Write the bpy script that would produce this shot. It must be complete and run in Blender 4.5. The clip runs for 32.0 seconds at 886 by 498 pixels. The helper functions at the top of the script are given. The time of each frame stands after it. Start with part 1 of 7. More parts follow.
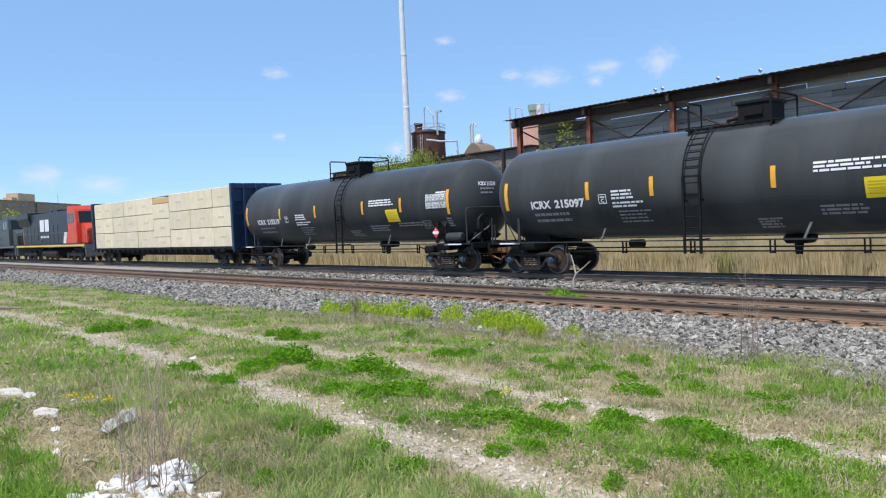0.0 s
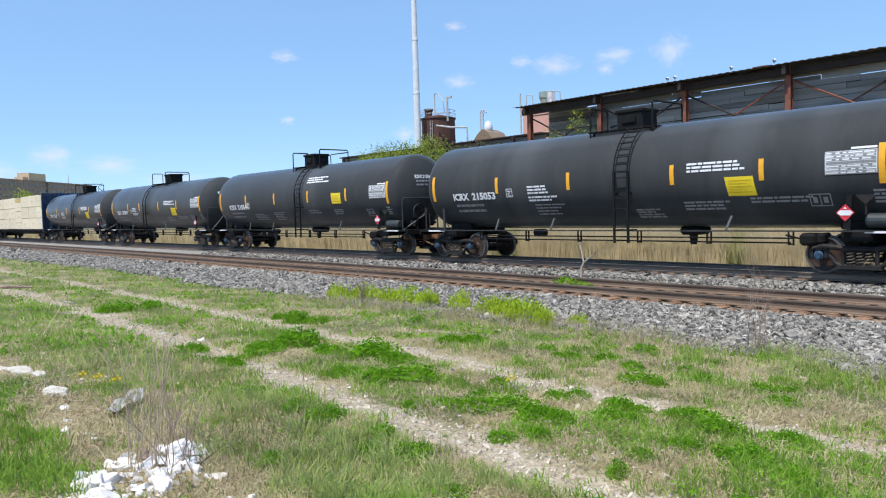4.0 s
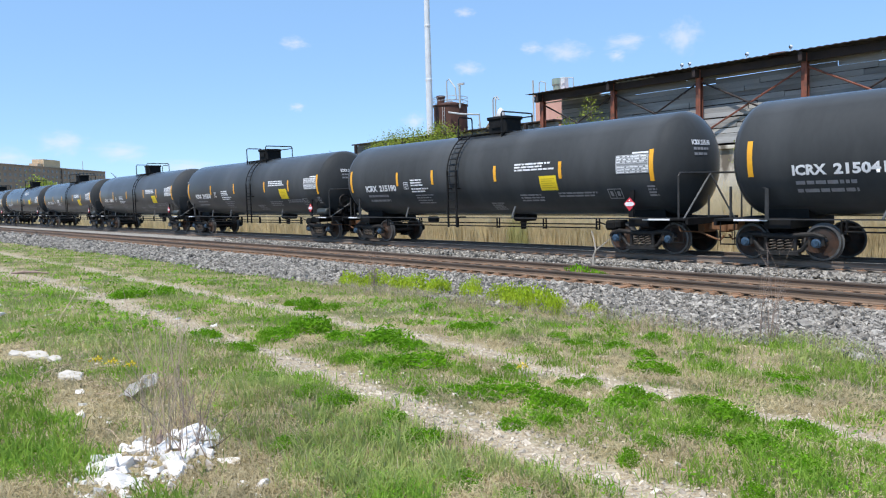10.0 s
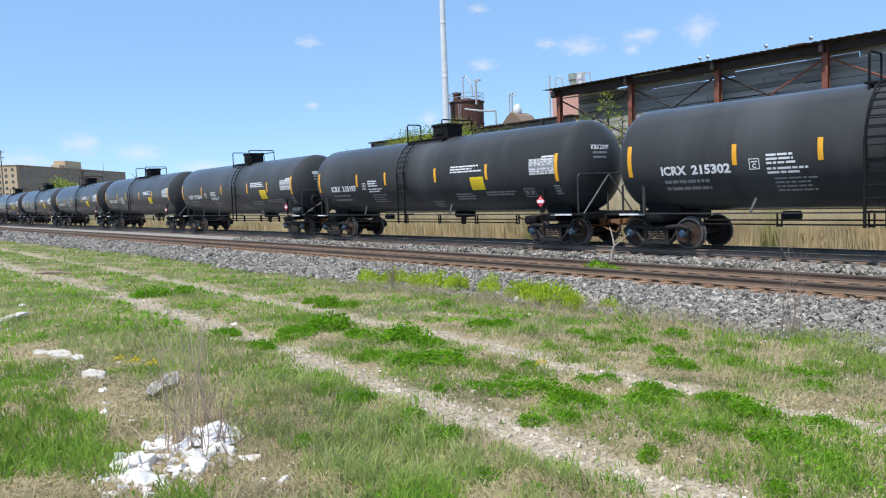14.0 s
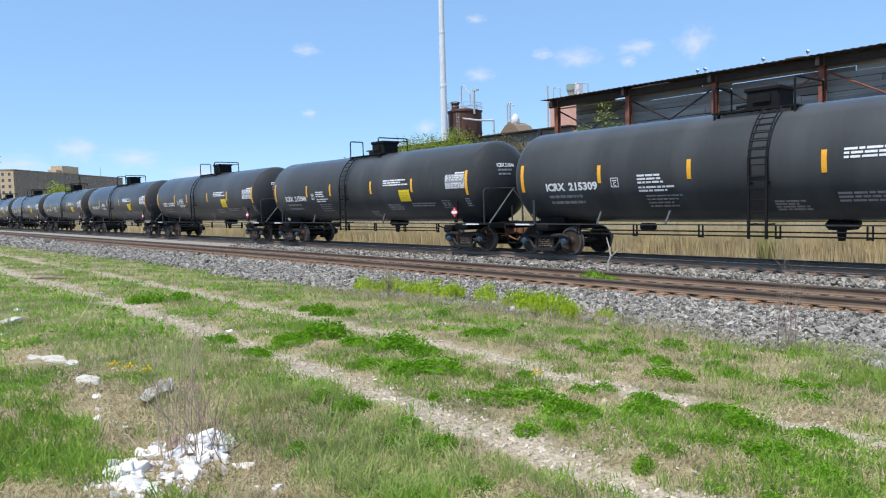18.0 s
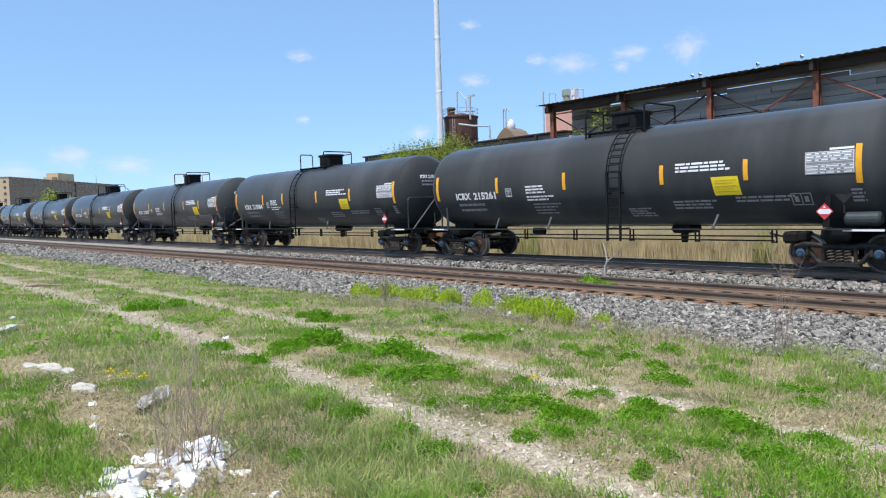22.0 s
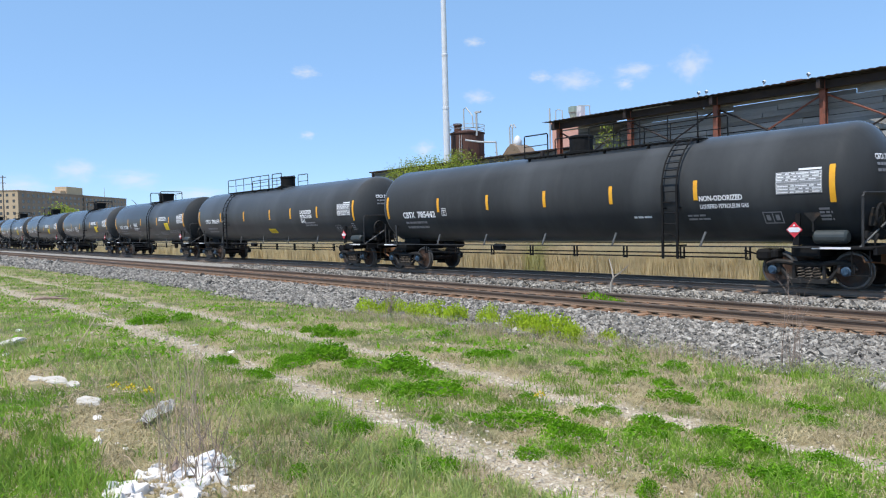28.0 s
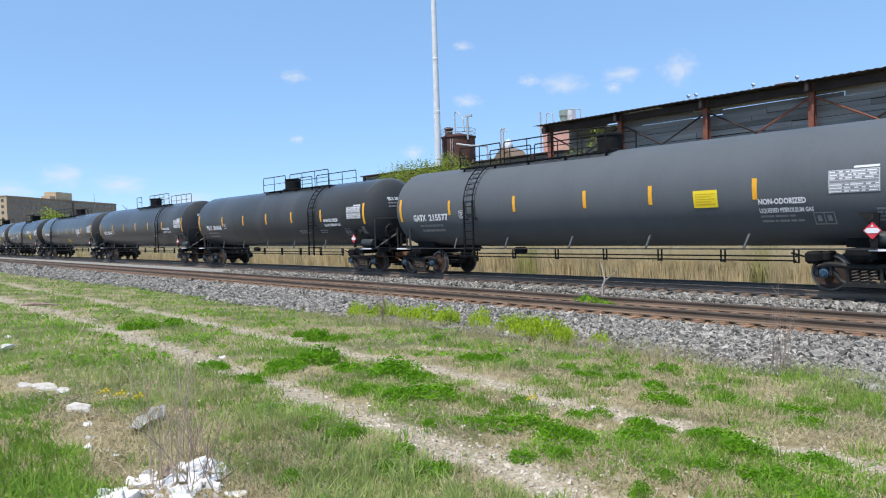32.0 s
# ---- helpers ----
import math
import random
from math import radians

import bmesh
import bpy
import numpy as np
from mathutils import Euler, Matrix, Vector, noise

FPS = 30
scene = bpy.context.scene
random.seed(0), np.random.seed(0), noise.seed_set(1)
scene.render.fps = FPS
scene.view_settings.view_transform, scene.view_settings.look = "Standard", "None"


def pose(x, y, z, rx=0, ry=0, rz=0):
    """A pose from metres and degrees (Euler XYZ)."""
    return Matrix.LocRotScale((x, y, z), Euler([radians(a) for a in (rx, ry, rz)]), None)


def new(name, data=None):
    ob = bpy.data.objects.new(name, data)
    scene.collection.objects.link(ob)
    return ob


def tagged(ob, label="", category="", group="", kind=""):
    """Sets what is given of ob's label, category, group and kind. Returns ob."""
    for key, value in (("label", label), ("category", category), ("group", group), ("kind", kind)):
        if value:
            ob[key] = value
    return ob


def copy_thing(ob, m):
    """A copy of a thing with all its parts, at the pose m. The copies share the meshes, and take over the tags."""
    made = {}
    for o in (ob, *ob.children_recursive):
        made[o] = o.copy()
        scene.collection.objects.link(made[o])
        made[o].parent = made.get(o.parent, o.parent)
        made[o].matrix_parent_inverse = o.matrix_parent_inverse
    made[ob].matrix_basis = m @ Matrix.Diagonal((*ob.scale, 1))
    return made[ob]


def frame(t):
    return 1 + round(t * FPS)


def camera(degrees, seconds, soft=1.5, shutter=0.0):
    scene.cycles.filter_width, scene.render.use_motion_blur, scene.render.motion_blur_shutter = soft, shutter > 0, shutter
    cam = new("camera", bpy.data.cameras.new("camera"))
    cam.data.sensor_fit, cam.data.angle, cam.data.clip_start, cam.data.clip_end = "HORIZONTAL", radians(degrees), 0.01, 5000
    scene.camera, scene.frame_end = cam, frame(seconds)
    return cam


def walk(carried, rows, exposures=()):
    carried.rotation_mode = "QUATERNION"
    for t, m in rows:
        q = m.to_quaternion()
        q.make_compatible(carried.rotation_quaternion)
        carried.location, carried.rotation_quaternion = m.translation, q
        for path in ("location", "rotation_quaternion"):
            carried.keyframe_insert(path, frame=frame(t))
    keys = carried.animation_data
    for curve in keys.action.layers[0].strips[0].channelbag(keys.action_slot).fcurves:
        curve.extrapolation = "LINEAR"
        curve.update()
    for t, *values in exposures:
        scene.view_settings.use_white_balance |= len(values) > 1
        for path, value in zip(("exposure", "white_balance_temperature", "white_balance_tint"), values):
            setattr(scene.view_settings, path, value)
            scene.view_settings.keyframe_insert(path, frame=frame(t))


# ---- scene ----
EYE = (0.0, 0.0, 2.0)
DURATION = 32.0
cam = camera(61.4, DURATION, soft=1.15)
# seconds, yaw, tilt, lean of the camera held in the standing person's grip
LOOKS = [
    (0, 47.74, 87.99, 2.60),
    (0.5, 48.33, 87.68, 2.45),
    (1, 49.15, 87.31, 3.06),
    (1.5, 49.53, 87.00, 3.14),
    (2, 49.72, 86.88, 2.76),
    (2.5, 49.70, 86.97, 2.42),
    (3, 49.14, 87.17, 1.87),
    (3.5, 48.60, 87.07, 1.72),
    (5.5, 47.92, 86.70, 1.44),
    (6, 45.97, 86.72, 1.00),
    (6.5, 45.63, 87.17, 1.52),
    (7, 47.25, 87.22, 1.65),
    (7.5, 47.60, 86.90, 1.10),
    (8, 48.06, 86.63, 1.40),
    (8.5, 48.42, 86.35, 1.55),
    (9, 48.62, 86.23, 1.19),
    (9.5, 49.22, 86.09, 0.88),
    (10, 49.31, 86.02, 1.53),
    (10.5, 49.59, 85.91, 1.44),
    (11, 50.07, 85.62, 1.63),
    (11.5, 51.70, 85.88, 1.37),
    (12, 52.65, 85.85, 2.08),
    (12.5, 53.46, 85.66, 2.14),
    (13, 52.49, 85.62, 2.24),
    (13.5, 51.58, 85.55, 1.90),
    (14, 50.62, 85.83, 2.13),
    (14.5, 50.35, 85.88, 2.41),
    (16.5, 50.48, 86.30, 2.03),
    (17, 50.47, 86.43, 2.21),
    (17.5, 50.43, 86.46, 2.15),
    (18, 50.41, 86.50, 1.55),
    (18.5, 50.40, 86.63, 1.65),
    (19, 50.27, 86.74, 1.89),
    (19.5, 50.41, 86.93, 1.91),
    (20, 50.43, 87.04, 1.98),
    (20.5, 50.32, 87.01, 2.42),
    (21, 50.26, 86.82, 2.55),
    (21.5, 50.24, 86.76, 2.15),
    (22, 50.13, 86.92, 1.80),
    (22.5, 50.01, 87.22, 2.30),
    (23, 50.02, 87.71, 2.23),
    (23.5, 50.10, 88.06, 2.15),
    (24, 50.26, 88.24, 1.71),
    (24.5, 50.39, 88.27, 1.90),
    (25, 50.53, 88.25, 1.79),
    (25.5, 50.64, 88.26, 1.33),
    (27.5, 50.72, 88.15, 1.37),
    (28, 50.60, 88.13, 1.47),
    (28.5, 50.51, 88.06, 1.86),
    (29, 50.81, 88.23, 1.83),
    (29.5, 50.59, 88.38, 1.63),
    (30, 50.46, 88.41, 1.68),
    (30.5, 50.34, 88.48, 1.69),
    (31, 50.29, 88.52, 1.55),
    (31.5, 50.15, 88.51, 1.66),
    (32, 49.95, 88.40, 1.73),
]
walk(cam, [(t, pose(*EYE, tilt, lean, yaw)) for t, yaw, tilt, lean in LOOKS],
     exposures=[(0.0, -0.07), (3.0, -0.03), (6.0, 0.0), (9.5, 0.04), (12.0, 0.0), (18.0, -0.03), (24.0, -0.02), (28.0, -0.04), (30.0, -0.07), (DURATION, -0.06)])

# ---------------------------------------------------------------- light
SUN_EL, SUN_TO = 63.0, Vector((0.18, -0.984, 0.0)).normalized()
sun_dir = Vector((SUN_TO.x * math.cos(radians(SUN_EL)), SUN_TO.y * math.cos(radians(SUN_EL)), math.sin(radians(SUN_EL))))
world = bpy.data.worlds.new("sky")
scene.world = world
world.use_nodes = True
wn = world.node_tree
sky = wn.nodes.new("ShaderNodeTexSky")
sky.sky_type = "NISHITA"
sky.sun_disc = False
sky.sun_elevation = radians(SUN_EL)
sky.sun_rotation = math.atan2(SUN_TO.x, SUN_TO.y)
sky.air_density, sky.dust_density, sky.ozone_density, sky.altitude = 0.8, 0.05, 3.0, 180
wn.nodes["Background"].inputs[1].default_value = 0.212
vivid = wn.nodes.new("ShaderNodeHueSaturation")
vivid.inputs["Saturation"].default_value = 1.04
# a light even haze flattens the sky from zenith to horizon
where, lift_by, unit = wn.nodes.new("ShaderNodeTexCoord"), wn.nodes.new("ShaderNodeVectorMath"), wn.nodes.new("ShaderNodeVectorMath")
lift_by.inputs[1].default_value, unit.operation = (0, 0, 0.04), "NORMALIZE"
wn.links.new(where.outputs["Generated"], lift_by.inputs[0])
wn.links.new(lift_by.outputs[0], unit.inputs[0])
wn.links.new(unit.outputs[0], sky.inputs[0])
haze = wn.nodes.new("ShaderNodeMix")
haze.data_type = "RGBA"
haze.inputs[0].default_value, haze.inputs[7].default_value = 0.5, (1.75, 3.05, 4.95, 1)
wn.links.new(sky.outputs[0], haze.inputs[6])
wn.links.new(haze.outputs[2], vivid.inputs["Color"])
wn.links.new(vivid.outputs[0], wn.nodes["Background"].inputs[0])
lamp = bpy.data.lights.new("sun", "SUN")
lamp.energy, lamp.angle, lamp.color = 4.9, radians(0.53), (1.0, 0.955, 0.91)
sun = new("sun", lamp)
sun.matrix_world = Matrix.Translation((0, -40, 60)) @ sun_dir.to_track_quat("Z", "Y").to_matrix().to_4x4()

# ---------------------------------------------------------------- materials


def surf(name, a, b, rough=0.6, metal=0.0, scale=6.0, fine=60.0, bump=0.15, spread=0.5, stretch=(1, 1, 1), c=None, c_at=0.62,
         c_scale=1.2, island=0.0, obj=0.0, spec=0.5, two_sided=0.0):
    """A surface that mixes two colours by a coarse and a fine grain, with stains c, relief and a value that differs piece by piece."""
    m = bpy.data.materials.new(name)
    m.use_nodes = True
    nt = m.node_tree
    n, ln = nt.nodes, nt.links
    bsdf = n["Principled BSDF"]
    tc = n.new("ShaderNodeTexCoord")
    mp = n.new("ShaderNodeMapping")
    mp.inputs["Scale"].default_value = stretch
    ln.new(tc.outputs["Object"], mp.inputs[0])
    big = n.new("ShaderNodeTexNoise")
    big.inputs["Scale"].default_value, big.inputs["Detail"].default_value = scale, 6
    small = n.new("ShaderNodeTexNoise")
    small.inputs["Scale"].default_value, small.inputs["Detail"].default_value = fine, 4
    ln.new(mp.outputs[0], big.inputs[0])
    ln.new(mp.outputs[0], small.inputs[0])
    add = n.new("ShaderNodeMath")
    add.operation = "MULTIPLY_ADD"
    ln.new(small.outputs[0], add.inputs[0])
    add.inputs[1].default_value = 0.5
    ln.new(big.outputs[0], add.inputs[2])
    rng = n.new("ShaderNodeMapRange")
    rng.inputs[1].default_value, rng.inputs[2].default_value = 0.75 - spread * 0.5, 0.75 + spread * 0.5
    ln.new(add.outputs[0], rng.inputs[0])
    mix = n.new("ShaderNodeMix")
    mix.data_type = "RGBA"
    mix.inputs[6].default_value, mix.inputs[7].default_value = (*a, 1), (*b, 1)
    ln.new(rng.outputs[0], mix.inputs[0])
    out = mix.outputs[2]
    if c:
        st = n.new("ShaderNodeTexNoise")
        st.inputs["Scale"].default_value, st.inputs["Detail"].default_value = c_scale, 8
        ln.new(mp.outputs[0], st.inputs[0])
        r2 = n.new("ShaderNodeMapRange")
        r2.inputs[1].default_value, r2.inputs[2].default_value = c_at - 0.06, c_at + 0.08
        ln.new(st.outputs[0], r2.inputs[0])
        m2 = n.new("ShaderNodeMix")
        m2.data_type = "RGBA"
        m2.inputs[7].default_value = (*c, 1)
        ln.new(out, m2.inputs[6])
        ln.new(r2.outputs[0], m2.inputs[0])
        out = m2.outputs[2]
    if island or obj:
        src = n.new("ShaderNodeNewGeometry").outputs["Random Per Island"] if island else n.new("ShaderNodeObjectInfo").outputs["Random"]
        hs = n.new("ShaderNodeHueSaturation")
        r3 = n.new("ShaderNodeMapRange")
        k = island or obj
        r3.inputs[3].default_value, r3.inputs[4].default_value = 1 - k, 1 + k
        ln.new(src, r3.inputs[0])
        ln.new(r3.outputs[0], hs.inputs["Value"])
        ln.new(out, hs.inputs["Color"])
        out = hs.outputs[0]
    ln.new(out, bsdf.inputs["Base Color"])
    rr = n.new("ShaderNodeMapRange")
    rr.inputs[3].default_value, rr.inputs[4].default_value = max(0.03, rough - 0.09), min(1, rough + 0.09)
    ln.new(small.outputs[0], rr.inputs[0])
    ln.new(rr.outputs[0], bsdf.inputs["Roughness"])
    bsdf.inputs["Metallic"].default_value = metal
    bsdf.inputs["Specular IOR Level"].default_value = spec
    if bump:
        bp = n.new("ShaderNodeBump")
        bp.inputs["Strength"].default_value, bp.inputs["Distance"].default_value = bump, 0.02
        ln.new(add.outputs[0], bp.inputs["Height"])
        ln.new(bp.outputs[0], bsdf.inputs["Normal"])
    return m


def leafy(name, a, b, island=0.35, through_light=0.35, rough=0.55, hue=0.02):
    """Thin leaves and blades: colour differs blade by blade, and some light passes through."""
    m = bpy.data.materials.new(name)
    m.use_nodes = True
    nt = m.node_tree
    n, ln = nt.nodes, nt.links
    bsdf = n["Principled BSDF"]
    geo = n.new("ShaderNodeNewGeometry")
    mix = n.new("ShaderNodeMix")
    mix.data_type = "RGBA"
    mix.inputs[6].default_value, mix.inputs[7].default_value = (*a, 1), (*b, 1)
    tc = n.new("ShaderNodeTexCoord")
    tuft = n.new("ShaderNodeTexNoise")
    tuft.inputs["Scale"].default_value, tuft.inputs["Detail"].default_value = 5.0, 3
    ln.new(tc.outputs["Object"], tuft.inputs[0])
    wide = n.new("ShaderNodeMapRange")
    wide.inputs[1].default_value, wide.inputs[2].default_value = 0.3, 0.7
    ln.new(tuft.outputs[0], wide.inputs[0])
    both = n.new("ShaderNodeMath")
    both.operation = "MULTIPLY_ADD"
    both.inputs[1].default_value = 0.4
    ln.new(geo.outputs["Random Per Island"], both.inputs[0])
    part_of = n.new("ShaderNodeMath")
    part_of.operation = "MULTIPLY"
    part_of.inputs[1].default_value = 0.6
    ln.new(wide.outputs[0], part_of.inputs[0])
    ln.new(part_of.outputs[0], both.inputs[2])
    ln.new(both.outputs[0], mix.inputs[0])
    nz = n.new("ShaderNodeTexNoise")
    nz.inputs["Scale"].default_value = 1.3
    ln.new(tc.outputs["Object"], nz.inputs[0])
    hs = n.new("ShaderNodeHueSaturation")
    r = n.new("ShaderNodeMapRange")
    r.inputs[1].default_value, r.inputs[2].default_value = 0.3, 0.7
    r.inputs[3].default_value, r.inputs[4].default_value = 1 - island, 1 + island
    ln.new(nz.outputs[0], r.inputs[0])
    ln.new(r.outputs[0], hs.inputs["Value"])
    ln.new(mix.outputs[2], hs.inputs["Color"])
    ln.new(hs.outputs[0], bsdf.inputs["Base Color"])
    bsdf.inputs["Roughness"].default_value = rough + 0.15
    bsdf.inputs["Specular IOR Level"].default_value = 0.08
    tr = n.new("ShaderNodeBsdfTranslucent")
    ln.new(hs.outputs[0], tr.inputs[0])
    ms = n.new("ShaderNodeMixShader")
    ms.inputs[0].default_value = through_light
    ln.new(bsdf.outputs[0], ms.inputs[1])
    ln.new(tr.outputs[0], ms.inputs[2])
    ln.new(ms.outputs[0], n["Material Output"].inputs[0])
    return m


M_TANK = surf("black tank paint", (0.036, 0.0384, 0.0398), (0.051, 0.0544, 0.0562), rough=0.62, spec=0.08, scale=0.7, fine=9, bump=0.02, spread=0.7,
              stretch=(1, 1, 0.35), c=(0.058, 0.060, 0.061), c_at=0.64, c_scale=0.9, obj=0.12)
M_TANK_DUSTY = surf("dusty grey tank paint", (0.095, 0.104, 0.112), (0.125, 0.136, 0.146), rough=0.6, spec=0.08, scale=0.8, fine=9, bump=0.02, spread=0.8,
                    stretch=(1, 1, 0.3))


def road_dust(m, sheen=0.02):
    """Pale dust on tank paint: a thin film all over, and rings round the shell and runs below the walkway that differ from car to car."""
    nt = m.node_tree
    n, ln = nt.nodes, nt.links
    bsdf = n["Principled BSDF"]
    bsdf.inputs["Sheen Weight"].default_value, bsdf.inputs["Sheen Roughness"].default_value = sheen, 0.6
    glance, gloss = n.new("ShaderNodeLayerWeight"), n.new("ShaderNodeMapRange")
    glance.inputs["Blend"].default_value = 0.5
    gloss.inputs[1].default_value, gloss.inputs[2].default_value = 0.45, 0.90
    gloss.inputs[3].default_value, gloss.inputs[4].default_value = 0.08, 1.0
    ln.new(glance.outputs["Facing"], gloss.inputs[0])
    ln.new(gloss.outputs[0], bsdf.inputs["Specular IOR Level"])
    smooth = n.new("ShaderNodeMapRange")
    smooth.inputs[1].default_value, smooth.inputs[2].default_value = 0.50, 0.88
    smooth.inputs[3].default_value, smooth.inputs[4].default_value = 0.62, 0.26
    ln.new(glance.outputs["Facing"], smooth.inputs[0])
    for link in list(bsdf.inputs["Roughness"].links):
        ln.remove(link)
    ln.new(smooth.outputs[0], bsdf.inputs["Roughness"])
    tc, info = n.new("ShaderNodeTexCoord"), n.new("ShaderNodeObjectInfo")
    away = n.new("ShaderNodeVectorMath")
    away.operation = "MULTIPLY_ADD"
    away.inputs[1].default_value, away.inputs[2].default_value = (1, 0.10, 0.10), (0, 0, 0)
    shift = n.new("ShaderNodeCombineXYZ")
    far = n.new("ShaderNodeMath")
    far.operation = "MULTIPLY"
    far.inputs[1].default_value = 57.0
    ln.new(info.outputs["Random"], far.inputs[0])
    ln.new(far.outputs[0], shift.inputs[0])
    ln.new(tc.outputs["Object"], away.inputs[0])
    ln.new(shift.outputs[0], away.inputs[2])
    rings = n.new("ShaderNodeTexNoise")
    rings.inputs["Scale"].default_value, rings.inputs["Detail"].default_value, rings.inputs["Roughness"].default_value = 0.55, 3, 0.55
    ln.new(away.outputs[0], rings.inputs[0])
    much = n.new("ShaderNodeMapRange")
    much.inputs[1].default_value, much.inputs[2].default_value, much.inputs[4].default_value = 0.46, 0.80, 0.40
    ln.new(rings.outputs[0], much.inputs[0])
    old = bsdf.inputs["Base Color"].links[0].from_socket
    mx = n.new("ShaderNodeMix")
    mx.data_type = "RGBA"
    mx.inputs[7].default_value = (0.135, 0.142, 0.147, 1)
    ln.new(much.outputs[0], mx.inputs[0])
    ln.new(old, mx.inputs[6])
    ln.new(mx.outputs[2], bsdf.inputs["Base Color"])


road_dust(M_TANK)
M_BLACK = surf("black steel", (0.006, 0.006, 0.0065), (0.014, 0.0135, 0.013), rough=0.75, spec=0.2, scale=5, fine=40, bump=0.08)
M_RAILING = surf("worn black railing", (0.018, 0.018, 0.018), (0.040, 0.039, 0.038), rough=0.6, scale=6, bump=0.05)
M_TRUCK = surf("grimy cast steel", (0.009, 0.0085, 0.008), (0.032, 0.029, 0.026), rough=0.65, spec=0.3, scale=5, fine=30, bump=0.25, c=(0.10, 0.06, 0.035), c_at=0.66, c_scale=4)
M_WHEEL = surf("rusty wheel steel", (0.014, 0.010, 0.008), (0.075, 0.034, 0.018), rough=0.75, scale=4, fine=40, bump=0.15, c=(0.03, 0.027, 0.025), c_at=0.55, c_scale=3)
M_TREAD = surf("worn wheel tread", (0.08, 0.078, 0.075), (0.16, 0.155, 0.15), rough=0.5, metal=0.5, bump=0.02)
M_CAP = surf("blue bearing cap", (0.022, 0.045, 0.078), (0.045, 0.092, 0.145), rough=0.5, scale=12, bump=0.05)
M_RUSTY = surf("rusty coupler steel", (0.14, 0.065, 0.03), (0.27, 0.13, 0.055), rough=0.8, scale=8, fine=50, bump=0.3)
M_ORANGE = surf("amber reflective tape", (0.80, 0.36, 0.02), (0.90, 0.46, 0.03), rough=0.4, bump=0.01)
M_YELLOW = surf("yellow notice panel", (0.86, 0.62, 0.02), (0.92, 0.70, 0.03), rough=0.5, bump=0.01)
M_WHITE = surf("white stencil paint", (0.72, 0.73, 0.74), (0.82, 0.82, 0.82), rough=0.6, bump=0.01)
M_FADED = surf("faded stencil paint", (0.22, 0.22, 0.23), (0.34, 0.34, 0.35), rough=0.6, bump=0.01)
M_GREY = surf("grey sill paint", (0.10, 0.105, 0.105), (0.19, 0.19, 0.185), rough=0.6, scale=6, bump=0.05)
M_RED = surf("red placard", (0.62, 0.03, 0.05), (0.70, 0.05, 0.07), rough=0.45, bump=0.01)
M_GREEN_TANK = surf("grey green reservoir paint", (0.026, 0.034, 0.035), (0.046, 0.055, 0.055), rough=0.5, scale=5, bump=0.03)
M_RAIL_SIDE = surf("rusted rail steel", (0.13, 0.088, 0.058), (0.21, 0.145, 0.10), rough=0.8, scale=3, fine=40, bump=0.25, stretch=(0.3, 1, 1))
M_RAIL_HEAD = surf("dark rail head steel", (0.075, 0.056, 0.042), (0.13, 0.098, 0.075), rough=0.75, scale=3, fine=40, bump=0.1, stretch=(0.3, 1, 1))
M_RAIL_DARK = surf("dusty brown rail steel", (0.13, 0.098, 0.074), (0.21, 0.165, 0.13), rough=0.7, scale=3, fine=40, bump=0.2, stretch=(0.3, 1, 1))
M_RAIL_TOP = surf("worn rail head", (0.27, 0.25, 0.23), (0.42, 0.40, 0.37), rough=0.45, metal=0.35, scale=2, fine=30, bump=0.02, stretch=(0.1, 1, 1))
M_RAIL_RUST = surf("rusty rail head", (0.05, 0.032, 0.022), (0.09, 0.06, 0.042), rough=0.65, scale=2, fine=30, bump=0.1, stretch=(0.2, 1, 1))
M_TIE = surf("weathered rusty timber", (0.13, 0.085, 0.055), (0.27, 0.165, 0.095), rough=0.9, scale=5, fine=50, bump=0.5, stretch=(6, 1, 6), c=(0.36, 0.17, 0.075), c_at=0.55, c_scale=2.0, obj=0.25)
M_TIE_GREY = surf("grey weathered timber", (0.10, 0.085, 0.072), (0.22, 0.19, 0.165), rough=0.9, scale=5, fine=50, bump=0.5, stretch=(6, 1, 6), obj=0.25)
M_PLATE = surf("rusty tie plate", (0.22, 0.125, 0.068), (0.35, 0.20, 0.115), rough=0.85, scale=10, bump=0.2)
M_STONE = surf("crushed grey ballast", (0.136, 0.121, 0.101), (0.35, 0.323, 0.277), rough=0.85, scale=12, fine=90, bump=0.3, island=0.75)
M_DIRT_RUST = surf("rust stained fine dirt", (0.19, 0.122, 0.072), (0.33, 0.225, 0.14), rough=0.95, scale=3, fine=40, bump=0.5)
M_STONE_RUST = surf("rust stained ballast", (0.20, 0.125, 0.072), (0.36, 0.245, 0.155), rough=0.9, scale=12, fine=90, bump=0.3, island=0.5)
M_STONE_BED = surf("ballast bed", (0.15, 0.138, 0.12), (0.40, 0.375, 0.325), rough=0.95, scale=14, fine=30, bump=1.0, spread=0.6)

# ---------------------------------------------------------------- mesh helpers


def mesh_of(bm, name, mats, smooth=False):
    me = bpy.data.meshes.new(name)
    bm.to_mesh(me)
    bm.free()
    for m in mats if isinstance(mats, (list, tuple)) else [mats]:
        me.materials.append(m)
    if smooth:
        me.shade_smooth()
    return me


def part(name, bm, material, parent=None, label="", smooth=False, kind=""):
    """Links a bmesh or a mesh as one object, under a thing or a part."""
    me = bm if isinstance(bm, bpy.types.Mesh) else mesh_of(bm, name, material, smooth)
    ob = new(name, me)
    ob.parent = parent
    return tagged(ob, label=label, kind=kind)


